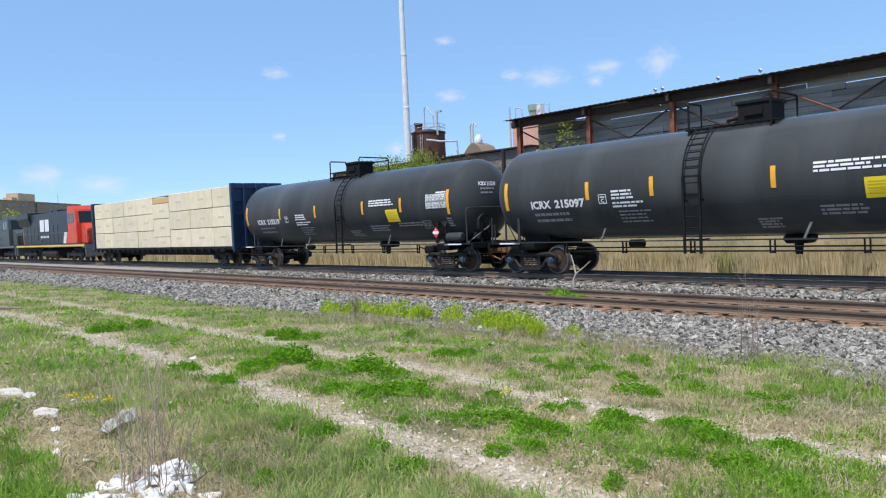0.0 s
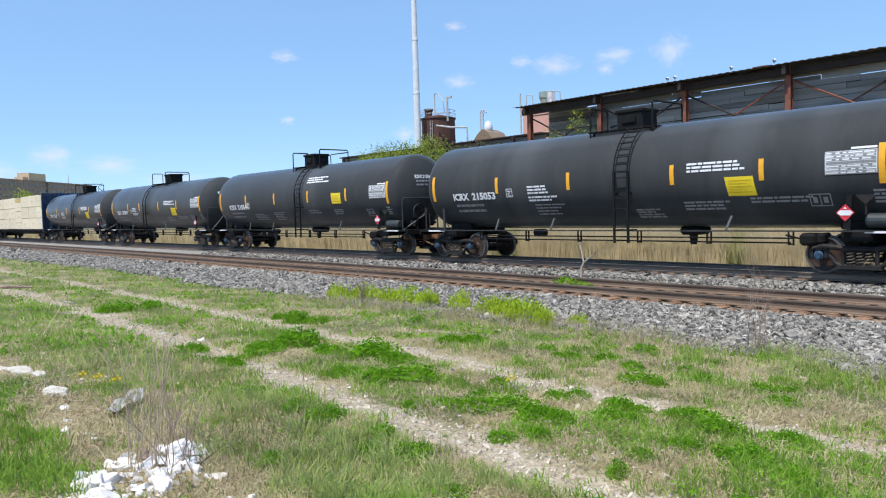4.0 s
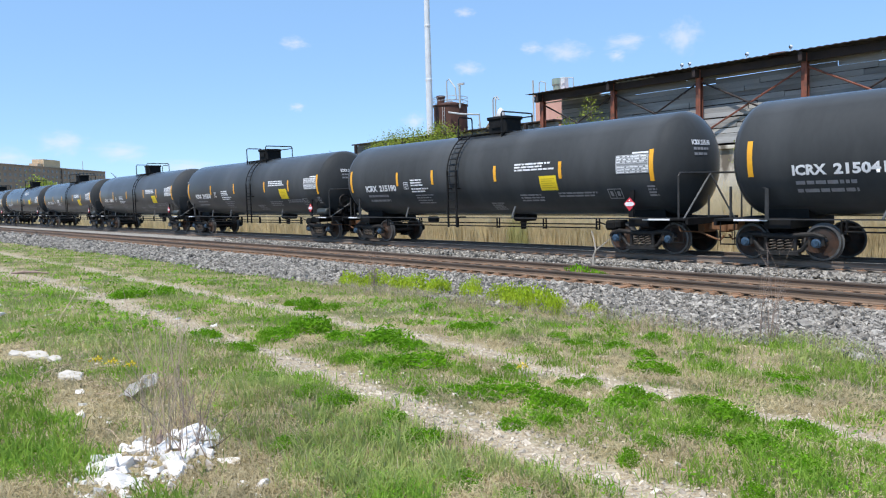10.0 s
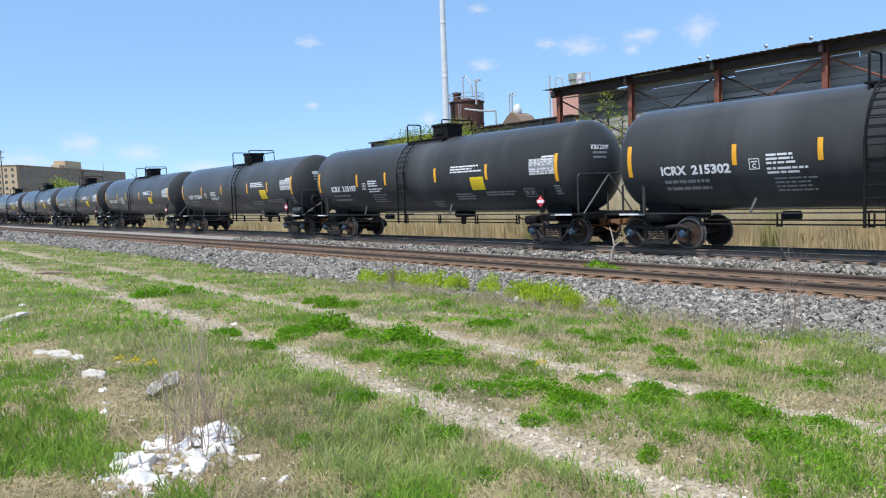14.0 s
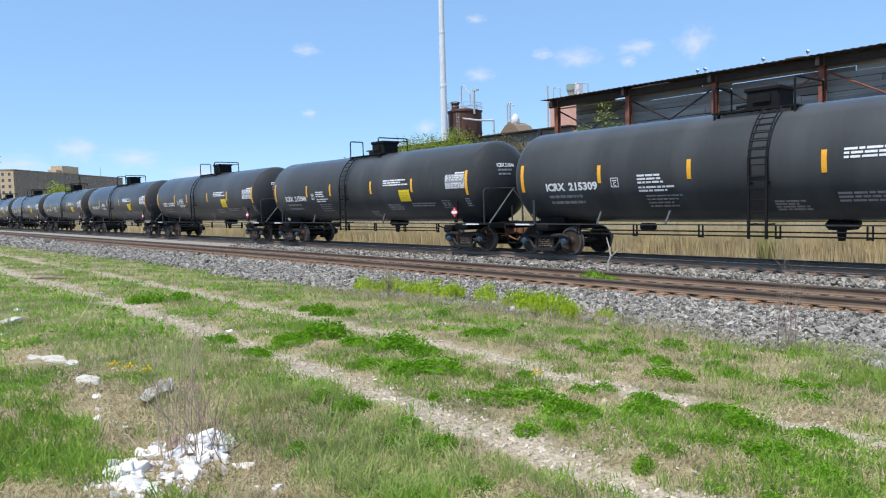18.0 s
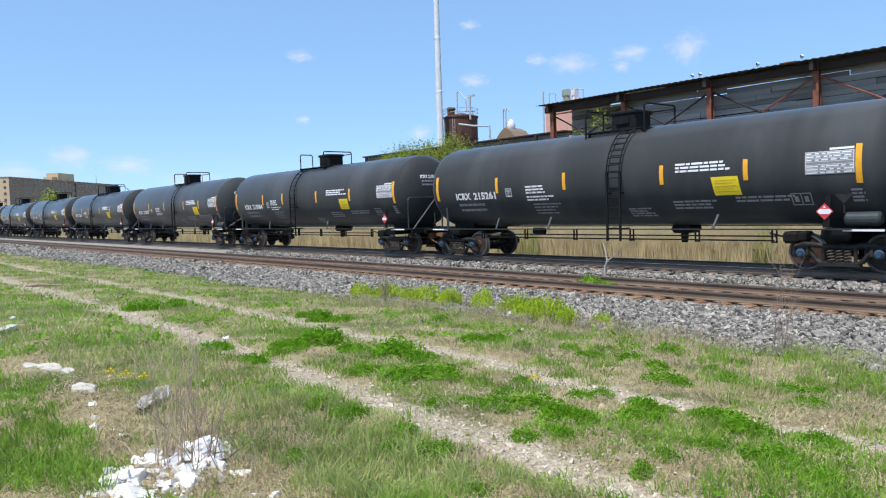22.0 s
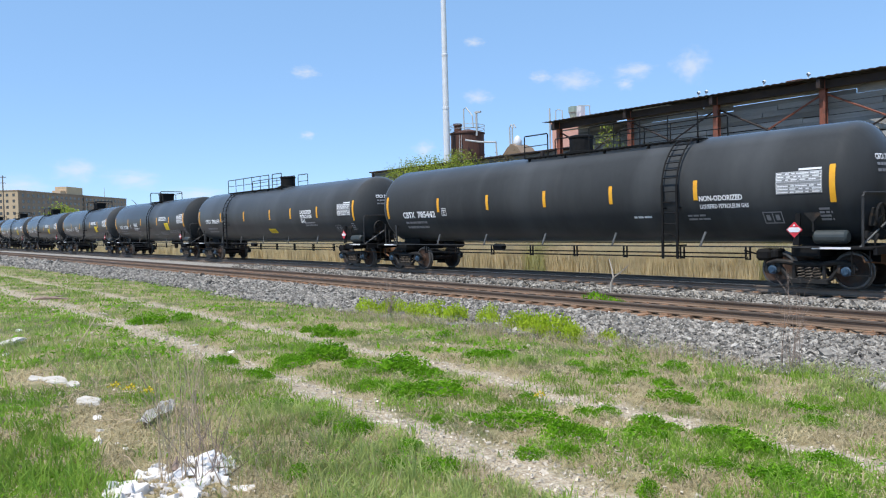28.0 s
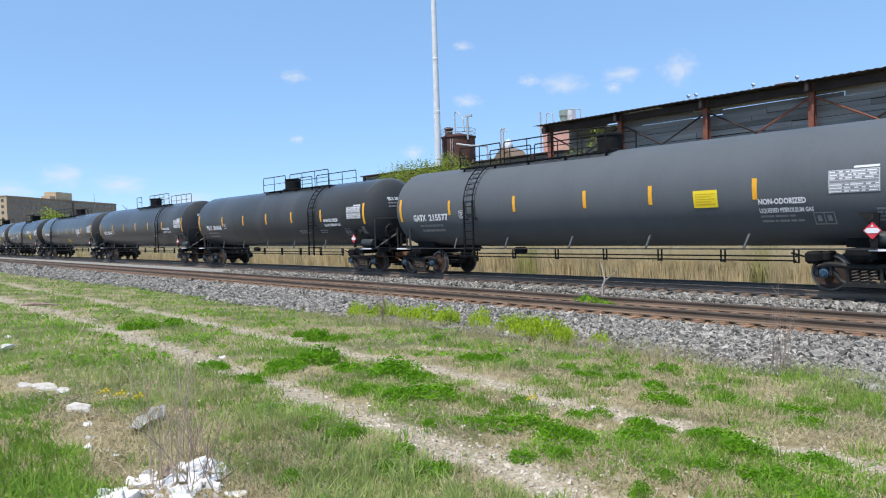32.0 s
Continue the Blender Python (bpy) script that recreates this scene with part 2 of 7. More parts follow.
def thing(name, label, category, at=(0, 0, 0), group="", kind=""):
    ob = new(name)
    ob.empty_display_size = 0.2
    ob.location = at
    return tagged(ob, label, category, group, kind)


def box(bm, x0, x1, y0, y1, z0, z1, bevel=0.0, m=None, mat=0):
    vs = [bm.verts.new((x, y, z)) for x in (x0, x1) for y in (y0, y1) for z in (z0, z1)]
    fs = [bm.faces.new([vs[i] for i in q]) for q in ((0, 1, 3, 2), (4, 6, 7, 5), (0, 4, 5, 1), (2, 3, 7, 6), (0, 2, 6, 4), (1, 5, 7, 3))]
    for f in fs:
        f.material_index = mat
    if bevel:
        bmesh.ops.bevel(bm, geom=list({e for f in fs for e in f.edges}), offset=bevel, segments=1, affect="EDGES", profile=0.5)
    if m is not None:
        bmesh.ops.transform(bm, matrix=m, verts=vs if not bevel else [v for v in bm.verts if v.is_valid])
    return bm


def tube(bm, pts, r, seg=6, closed_ends=True, mat=0):
    """A round bar along the points."""
    pts = [Vector(q) for q in pts]
    rings = []
    up = Vector((0.13, 0.27, 1)).normalized()
    for i, q in enumerate(pts):
        d = (pts[min(i + 1, len(pts) - 1)] - pts[max(i - 1, 0)]).normalized()
        a = d.cross(up if abs(d.dot(up)) < 0.95 else Vector((1, 0, 0))).normalized()
        b = d.cross(a)
        rad = r[i] if isinstance(r, (list, tuple)) else r
        rings.append([bm.verts.new(q + rad * (math.cos(2 * math.pi * k / seg) * a + math.sin(2 * math.pi * k / seg) * b)) for k in range(seg)])
    for u, v in zip(rings, rings[1:]):
        for k in range(seg):
            f = bm.faces.new((u[k], u[(k + 1) % seg], v[(k + 1) % seg], v[k]))
            f.material_index = mat
    if closed_ends:
        for ring in (rings[0][::-1], rings[-1]):
            bm.faces.new(ring).material_index = mat
    return bm


def lathe(bm, prof, seg, axis="x", at=(0, 0, 0), mat=0, mats=None):
    """Turns (along, radius) pairs round an axis through at."""
    rings = []
    for s, r in prof:
        ring = []
        for k in range(seg):
            c, d = r * math.cos(2 * math.pi * k / seg), r * math.sin(2 * math.pi * k / seg)
            q = {"x": (s, c, d), "y": (c, s, d), "z": (c, d, s)}[axis]
            ring.append(bm.verts.new((q[0] + at[0], q[1] + at[1], q[2] + at[2])) if r > 1e-6 or k == 0 else ring[0])
        rings.append(ring)
    for j, (u, v) in enumerate(zip(rings, rings[1:])):
        for k in range(seg):
            loop = []
            for w in (u[k], u[(k + 1) % seg], v[(k + 1) % seg], v[k]):
                if w not in loop:
                    loop.append(w)
            if len(loop) > 2:
                try:
                    bm.faces.new(loop).material_index = mats[j] if mats else mat
                except ValueError:
                    pass
    return bm


def new_bm():
    return bmesh.new()


def quads(name, verts, faces, mats, index=None, smooth=False):
    """A mesh out of numpy arrays; faces have one size each."""
    me = bpy.data.meshes.new(name)
    verts = np.asarray(verts, dtype=np.float32).reshape(-1, 3)
    faces = np.asarray(faces, dtype=np.int32)
    k = faces.shape[1]
    me.vertices.add(len(verts))
    me.vertices.foreach_set("co", verts.ravel())
    me.loops.add(faces.size)
    me.loops.foreach_set("vertex_index", faces.ravel())
    me.polygons.add(len(faces))
    me.polygons.foreach_set("loop_start", np.arange(0, faces.size, k, dtype=np.int32))
    if index is not None:
        me.polygons.foreach_set("material_index", np.asarray(index, dtype=np.int32))
    for m in mats if isinstance(mats, (list, tuple)) else [mats]:
        me.materials.append(m)
    me.update(calc_edges=True)
    if smooth:
        me.shade_smooth()
    else:
        me.shade_flat()
    return me


def vnoise(x, y, scale, seed=0):
    """Smooth value noise, 0 to 1, for arrays."""
    x, y = np.asarray(x) / scale, np.asarray(y) / scale
    xi, yi = np.floor(x).astype(np.int64), np.floor(y).astype(np.int64)
    fx, fy = x - xi, y - yi
    fx, fy = fx * fx * (3 - 2 * fx), fy * fy * (3 - 2 * fy)

    def h(a, b):
        n = (a * 374761393 + b * 668265263 + seed * 974711) & 0xFFFFFFFF
        n = ((n ^ (n >> 13)) * 1274126177) & 0xFFFFFFFF
        return ((n ^ (n >> 16)) & 0xFFFF) / 65535.0
    return (h(xi, yi) * (1 - fx) + h(xi + 1, yi) * fx) * (1 - fy) + (h(xi, yi + 1) * (1 - fx) + h(xi + 1, yi + 1) * fx) * fy


def text_mesh(text, size, name, material, place):
    """Flat lettering as a mesh; place maps the letter's (u, v) to a point."""
    cu = bpy.data.curves.new("lettering", "FONT")
    cu.body, cu.size, cu.resolution_u, cu.offset = text, size, 2, size * 0.042
    ob = new("lettering", cu)
    me = bpy.data.meshes.new_from_object(ob.evaluated_get(bpy.context.evaluated_depsgraph_get()))
    bpy.data.objects.remove(ob)
    bpy.data.curves.remove(cu)
    us = [v.co.x for v in me.vertices]
    lo, hi = min(us), max(us)
    for v in me.vertices:
        v.co = place(v.co.x - lo, v.co.y, hi - lo)
    me.materials.clear()
    me.materials.append(material)
    me.name = name
    return me


# ---------------------------------------------------------------- ground
Y_NEAR, Y_TRAIN, RAIL_Z, LIFT = 14.93, 19.86, 0.10, 0.07
GAUGE = 0.7175 + 0.035


def ground_z(x, y):
    x, y = np.asarray(x, dtype=float), np.asarray(y, dtype=float)
    z = np.interp(y, [-60, 0, 3, 6, 9, 10.5, 13, 22, 24, 60], [0.3, 0.3, 0.25, 0.1, -0.1, -0.2, -0.3, -0.3, -0.45, -0.5])
    near = np.clip(1 - np.hypot(x, y) / 70, 0, 1)
    z = z + near * (0.09 * (vnoise(x, y, 1.7, 3) - 0.5) + 0.05 * (vnoise(x, y, 0.5, 4) - 0.5)) * (y < 11)
    for yr in (rut_y(x, 0), rut_y(x, 1)):
        z = z - 0.05 * np.exp(-((y - yr) / 0.35) ** 2) * near
    return z


def rut_y(x, which):
    s = np.clip(-np.asarray(x, dtype=float) - 3, -3, 12)
    wob = 0.22 * (vnoise(x, np.zeros_like(s), 2.6, 21 + which) - 0.5)
    return (6.12 + 0.042 * s if which == 0 else 3.91 + 0.047 * s) + wob


def make_ground():
    xs = np.unique(np.concatenate([[-3500, -2000, -1200, -800, -500, -350, -250, -180, -130, -100, -80, -65], np.arange(-55, -20, 1.0),
                                   np.arange(-20, 4, 0.16), np.arange(4, 16, 2.0), [25, 50, 120, 400, 1200, 3000]]))
    ys = np.unique(np.concatenate([[-3000, -1000, -300, -100, -40, -15, -8, -4], np.arange(-2, 12, 0.16), np.arange(12, 30, 1.0),
                                   [35, 45, 60, 90, 150, 300, 600, 1200, 3500]]))
    gx, gy = np.meshgrid(xs, ys, indexing="ij")
    v = np.stack([gx, gy, ground_z(gx, gy)], -1).reshape(-1, 3)
    nx, ny = len(xs), len(ys)
    i = (np.arange(nx - 1)[:, None] * ny + np.arange(ny - 1)[None, :]).ravel()
    me = quads("ground", v, np.stack([i, i + ny, i + ny + 1, i + 1], 1), M_GROUND, smooth=True)
    tagged(new("ground", me), "dry earth and thatch with two gravel wheel ruts beside railway tracks", "ground", kind="structure")


def ground_material():
    m = bpy.data.materials.new("earth, thatch and gravel")
    m.use_nodes = True
    nt = m.node_tree
    n, ln = nt.nodes, nt.links
    bsdf = n["Principled BSDF"]
    tc = n.new("ShaderNodeTexCoord")

    def nz(scale, detail=6):
        k = n.new("ShaderNodeTexNoise")
        k.inputs["Scale"].default_value, k.inputs["Detail"].default_value = scale, detail
        ln.new(tc.outputs["Object"], k.inputs[0])
        return k.outputs[0]

    def ramp(src, lo, hi, a=0.0, b=1.0):
        k = n.new("ShaderNodeMapRange")
        k.inputs[1].default_value, k.inputs[2].default_value, k.inputs[3].default_value, k.inputs[4].default_value = lo, hi, a, b
        ln.new(src, k.inputs[0])
        return k.outputs[0]

    def op(kind, a, b):
        k = n.new("ShaderNodeMath")
        k.operation = kind
        for q, s in zip((a, b), k.inputs):
            if isinstance(q, (int, float)):
                s.default_value = q
            else:
                ln.new(q, s)
        return k.outputs[0]

    def mix(f, a, b):
        k = n.new("ShaderNodeMix")
        k.data_type = "RGBA"
        for q, s in ((f, k.inputs[0]), (a, k.inputs[6]), (b, k.inputs[7])):
            if isinstance(q, tuple):
                s.default_value = (*q, 1)
            else:
                ln.new(q, s)
        return k.outputs[2]

    sep = n.new("ShaderNodeSeparateXYZ")
    ln.new(tc.outputs["Object"], sep.inputs[0])
    run = op("MINIMUM", op("MAXIMUM", op("SUBTRACT", op("MULTIPLY", sep.outputs[0], -1.0), 3.0), -3.0), 12.0)
    wander = op("MULTIPLY", op("SUBTRACT", nz(0.45, 2), 0.5), 0.5)
    masks = []
    for c0, c1, w in ((6.12, 0.042, 0.23), (3.86, 0.047, 0.29)):
        mid = op("ADD", op("MULTIPLY", run, c1), c0)
        d = op("ABSOLUTE", op("SUBTRACT", op("ADD", sep.outputs[1], wander), mid), 0)
        masks.append(ramp(op("ADD", d, op("MULTIPLY", op("SUBTRACT", nz(3.5, 6), 0.5), 0.7)), w - 0.1, w + 0.12, 1.0, 0.0))
    rut = op("MAXIMUM", masks[0], masks[1])
    soil = mix(ramp(nz(1.6), 0.35, 0.65), (0.22, 0.17, 0.085), (0.36, 0.285, 0.155))
    soil = mix(ramp(nz(38), 0.4, 0.62), soil, (0.40, 0.34, 0.20))
    soil = mix(ramp(nz(0.8, 5), 0.46, 0.60), soil, (0.135, 0.145, 0.055))
    grit = mix(ramp(nz(26, 4), 0.35, 0.62), (0.30, 0.235, 0.155), (0.50, 0.42, 0.305))
    vor = n.new("ShaderNodeTexVoronoi")
    vor.inputs["Scale"].default_value = 34
    ln.new(tc.outputs["Object"], vor.inputs[0])
    grit = mix(ramp(vor.outputs["Distance"], 0.15, 0.32, 0.5, 0.0), grit, (0.58, 0.53, 0.44))
    col = mix(rut, soil, grit)
    ln.new(col, bsdf.inputs["Base Color"])
    bsdf.inputs["Roughness"].default_value = 0.95
    bsdf.inputs["Specular IOR Level"].default_value = 0.2
    bp = n.new("ShaderNodeBump")
    bp.inputs["Strength"].default_value, bp.inputs["Distance"].default_value = 0.9, 0.03
    ln.new(op("ADD", nz(22, 8), op("MULTIPLY", vor.outputs["Distance"], -0.5)), bp.inputs["Height"])
    ln.new(bp.outputs[0], bsdf.inputs["Normal"])
    return m


M_GROUND = ground_material()
make_ground()

# ---------------------------------------------------------------- railway bed and tracks


def toe_y(x):
    """Where the crushed stone ends against the grass."""
    x = np.asarray(x, dtype=float)
    return np.interp(x, [-200, -60, -28, -18, -14, -10, -6, -4.5, -3, 0, 20], [9.6, 9.8, 10.5, 9.9, 10.5, 10.4, 10.35, 10.35, 9.95, 9.4, 9.4]) + 0.8 * (vnoise(x, x * 0, 1.1, 7) - 0.5)


def bed_z(x, y):
    toe = toe_y(x)
    t = np.clip((y - toe) / np.maximum(13.45 - toe, 0.5), 0, 1)
    g = ground_z(x, y)
    near = g * (1 - t) + (-0.13) * t + 0.015
    far = np.interp(y, [21.4, 23.6], [-0.03, -0.5])
    return np.where(y < 13.45, near, np.where(y > 21.4, far, -0.125 + 0.07 * (y > 17.4) + 0.015 * (vnoise(x, y, 0.6, 9) - 0.5)))


def make_bed():
    xs = np.unique(np.concatenate([[-900, -600, -400, -250, -150, -100, -70], np.arange(-55, -20, 0.8), np.arange(-20, 5, 0.25), [8, 12, 20, 40, 90]]))
    fr = np.linspace(0, 1, 14)
    rest = np.array([14.4, 15.4, 16.3, 16.8, 17.4, 18.0, 18.6, 19.8, 20.8, 21.4, 22.0, 23.6])
    rows = []
    for x in xs:
        toe = float(toe_y(x)) - 0.05
        ys = np.concatenate([toe + (13.45 - toe) * fr, rest])
        rows.append(np.stack([np.full_like(ys, x), ys, bed_z(np.full_like(ys, x), ys) - 0.03 * (ys < toe + 0.01)], -1))
    v = np.array(rows)
    nx, ny = v.shape[:2]
    i = (np.arange(nx - 1)[:, None] * ny + np.arange(ny - 1)[None, :]).ravel()
    in_track = np.tile((np.arange(ny - 1) >= 12) & (np.arange(ny - 1) <= 16), nx - 1)
    me = quads("ballast", v.reshape(-1, 3), np.stack([i, i + ny, i + ny + 1, i + 1], 1), [M_STONE_BED, M_DIRT_RUST], index=in_track, smooth=True)
    tagged(new("ballast", me), "bed of crushed grey stone under the railway tracks", "ballast", kind="structure")


def stones(name, x, y, z, size, mats, label, seed):
    """Angular broken stones, one mesh."""
    rs = np.random.RandomState(seed)
    n = len(x)
    c = np.array([(a, b, d) for a in (-1, 1) for b in (-1, 1) for d in (-1, 1)], dtype=float)
    v = c[None] * (1 + rs.uniform(-0.6, 0.2, (n, 8, 3)))
    v *= (size[:, None] * rs.uniform(0.4, 1.45, (n, 3)))[:, None, :] * 0.5
    ax = rs.normal(size=(n, 4))
    ax /= np.linalg.norm(ax, axis=1)[:, None]
    w, a, b, d = ax.T
    rot = np.stack([np.stack([1 - 2 * (b * b + d * d), 2 * (a * b - d * w), 2 * (a * d + b * w)], -1),
                    np.stack([2 * (a * b + d * w), 1 - 2 * (a * a + d * d), 2 * (b * d - a * w)], -1),
                    np.stack([2 * (a * d - b * w), 2 * (b * d + a * w), 1 - 2 * (a * a + b * b)], -1)], 1)
    v = np.einsum("nij,nkj->nki", rot, v) + np.stack([x, y, z], -1)[:, None, :]
    f = np.array([(0, 1, 3, 2), (4, 6, 7, 5), (0, 4, 5, 1), (2, 3, 7, 6), (0, 2, 6, 4), (1, 5, 7, 3)])
    faces = (f[None] + 8 * np.arange(n)[:, None, None]).reshape(-1, 4)
    return tagged(new(name, quads(name, v.reshape(-1, 3), faces, mats)), label, "stones", kind="stuff")


def make_ballast_stones():
    rs = np.random.RandomState(5)
    xa, ya, sa = [], [], []
    for x0, x1, per, size in ((-14, 3, 900, 0.047), (-28, -14, 600, 0.052), (-60, -28, 220, 0.065), (-120, -60, 60, 0.11)):
        n = int((x1 - x0) * 4.2 * per)
        x = rs.uniform(x0, x1, n)
        y = rs.uniform(8.3, 13.68, n)
        keep = y > toe_y(x) - 0.25 * rs.uniform(0, 1, n) ** 2
        xa.append(x[keep]), ya.append(y[keep]), sa.append(size * rs.lognormal(0, 0.32, keep.sum()))
    for x0, x1, per, size in ((-14, 3, 230, 0.055), (-40, -14, 130, 0.07)):
        for y0, y1 in ((16.3, 18.5),):
            n = int((x1 - x0) * (y1 - y0) * per)
            xa.append(rs.uniform(x0, x1, n)), ya.append(rs.uniform(y0, y1, n)), sa.append(size * rs.lognormal(0, 0.3, n))
    n = 15000
    x, y, s = rs.uniform(-36, 3, n), rs.uniform(13.36, 16.35, n), 0.032 * rs.lognormal(0, 0.3, n)
    stones("rusty_stones", x, y, bed_z(x, y) - 0.004, s, M_STONE_RUST, "rust-stained ballast between the rails", 8)
    x, y, s = np.concatenate(xa), np.concatenate(ya), np.concatenate(sa)
    z = bed_z(x, y) + 0.12 * s
    stones("ballast_stones", x, y, z, s, M_STONE, "loose crushed grey railway ballast stones", 6)


def rail_mesh(name, x0, x1, top, side):
    prof = [(-0.07, 0), (-0.07, 0.012), (-0.012, 0.035), (-0.010, 0.122), (-0.037, 0.130), (-0.037, 0.160), (-0.026, 0.171),
            (0.026, 0.171), (0.037, 0.160), (0.037, 0.130), (0.010, 0.122), (0.012, 0.035), (0.07, 0.012), (0.07, 0)]
    k = len(prof)
    v = [(x, a, b) for x in (x0, x1) for a, b in prof]
    bm = new_bm()
    vs = [bm.verts.new(q) for q in v]
    for i in range(k):
        f = bm.faces.new((vs[i], vs[(i + 1) % k], vs[k + (i + 1) % k], vs[k + i]))
        f.material_index = 1 if i == 6 else 2 if i in (3, 4, 5, 7, 8, 9) else 0
    bm.faces.new(vs[:k][::-1])
    bm.faces.new(vs[k:])
    bmesh.ops.recalc_face_normals(bm, faces=bm.faces)
    return mesh_of(bm, name, [side, top, M_RAIL_HEAD])


def make_track(yc, label, top, side, tie_mat, seed, lift=0.0):
    rs = random.Random(seed)
    track = thing("railway_track", label, "railway track", (0, yc, lift), kind="structure")
    me = rail_mesh("rail", -900, 60, top, side)
    for s in (-1, 1):
        r = part("rail", me, None, track, "rail on steel tie plates")
        r.location = (0, s * GAUGE, RAIL_Z - 0.171)
    bm = new_bm()
    box(bm, -0.115, 0.115, -1.3, 1.3, -0.17, 0.0, bevel=0.012)
    tie = mesh_of(bm, "tie", tie_mat)
    bm = new_bm()
    for s in (-1, 1):
        box(bm, -0.09, 0.09, s * GAUGE - 0.16, s * GAUGE + 0.16, 0.0, 0.016)
        for dy in (-0.10, 0.10):
            box(bm, -0.05 if dy > 0 else 0.02, -0.02 if dy > 0 else 0.05, s * GAUGE + dy - 0.014, s * GAUGE + dy + 0.014, 0.012, 0.04)
    plate = mesh_of(bm, "tie_plate", M_PLATE)
    far = new_bm()
    x = 4.0
    i = 0
    while x > -260:
        dx, turn = rs.uniform(-0.03, 0.03), rs.uniform(-1.2, 1.2)
        if x > -62:
            ob = part("tie", tie, None, track)
            ob.location, ob.rotation_euler = (x + dx, rs.uniform(-0.06, 0.06), RAIL_Z - 0.19), (0, 0, radians(turn))
            pl = part("tie_plate", plate, None, track)
            pl.location = (x + dx, 0, RAIL_Z - 0.188)
        else:
            box(far, x - 0.11, x + 0.11, -1.3, 1.3, RAIL_Z - 0.36, RAIL_Z - 0.19)
        x -= 0.52
        i += 1
    part("far_ties", far, tie_mat, track, "distant timber ties", kind="stuff")
    return track


make_bed()
make_ballast_stones()
make_track(Y_NEAR, "disused-looking track with rust-brown rails on rust-stained timber ties", M_RAIL_RUST, M_RAIL_SIDE, M_TIE, 1)
make_track(Y_TRAIN, "main track with dark rails and bright heads on grey ties", M_RAIL_TOP, M_RAIL_DARK, M_TIE_GREY, 2, LIFT)

# ---------------------------------------------------------------- tank cars
TANK_R, TANK_Z = 1.52, 2.70


def slab(bm, poly, y0, y1, mat=0):
    """A plate with the outline poly in x and z, from y0 to y1."""
    a = [bm.verts.new((x, y0, z)) for x, z in poly]
    b = [bm.verts.new((x, y1, z)) for x, z in poly]
    k = len(poly)
    bm.faces.new(a).material_index = mat
    bm.faces.new(b[::-1]).material_index = mat
    for i in range(k):
        bm.faces.new((a[i], b[i], b[(i + 1) % k], a[(i + 1) % k])).material_index = mat
    return bm


def on_tank(x, z, off=0.010):
    """A point on the near side of the tank shell."""
    s = (z - TANK_Z) / TANK_R
    c = math.sqrt(max(0.0, 1 - s * s))
    return Vector((x, -(TANK_R + off) * c, TANK_Z + (TANK_R + off) * s))


def patch(bm, x0, x1, z0, z1, off=0.010, rows=4, lean=0.0, mat=0):
    """A thin sheet bent onto the shell."""
    prev = None
    for i in range(rows + 1):
        z = z0 + (z1 - z0) * i / rows
        d = lean * (z - (z0 + z1) / 2)
        cur = [bm.verts.new(on_tank(x + d, z, off)) for x in (x0, x1)]
        if prev:
            bm.faces.new((prev[0], prev[1], cur[1], cur[0])).material_index = mat
        prev = cur
    return bm


def bars(bm, x0, x1, z1, lines, pitch, height, seed, off=0.010, full=0.9):
    """Unreadable stencil lines as plain bars, cut into word lengths."""
    rs = random.Random(seed)
    for i in range(lines):
        z = z1 - i * pitch
        x, end = x0, x0 + (x1 - x0) * rs.uniform(full - 0.25, full + 0.1)
        while x < end - 0.03:
            w = min(rs.uniform(0.08, 0.34), end - x)
            patch(bm, x, x + w, z - height, z, off, rows=1)
            x += w + 0.035
    return bm


def wheelset_mesh():
    bm = new_bm()
    lathe(bm, [(-0.98, 0.0), (-0.98, 0.075), (0.98, 0.075), (0.98, 0.0)], 10, "y", mats=[0, 0, 0])
    for s in (-1, 1):
        prof = [(0.70, 0.09), (0.71, 0.12), (0.745, 0.30), (0.72, 0.40), (0.685, 0.435), (0.685, 0.487), (0.715, 0.487), (0.728, 0.457), (0.82, 0.45),
                (0.825, 0.40), (0.80, 0.385), (0.785, 0.30), (0.80, 0.16), (0.85, 0.12), (0.85, 0.07)]
        lathe(bm, [(s * a, r) for a, r in prof], 28, "y", mats=[0, 0, 0, 0, 1, 1, 1, 1, 1, 0, 0, 0, 0, 0])
    bmesh.ops.recalc_face_normals(bm, faces=bm.faces)
    return mesh_of(bm, "wheelset", [M_WHEEL, M_TREAD])


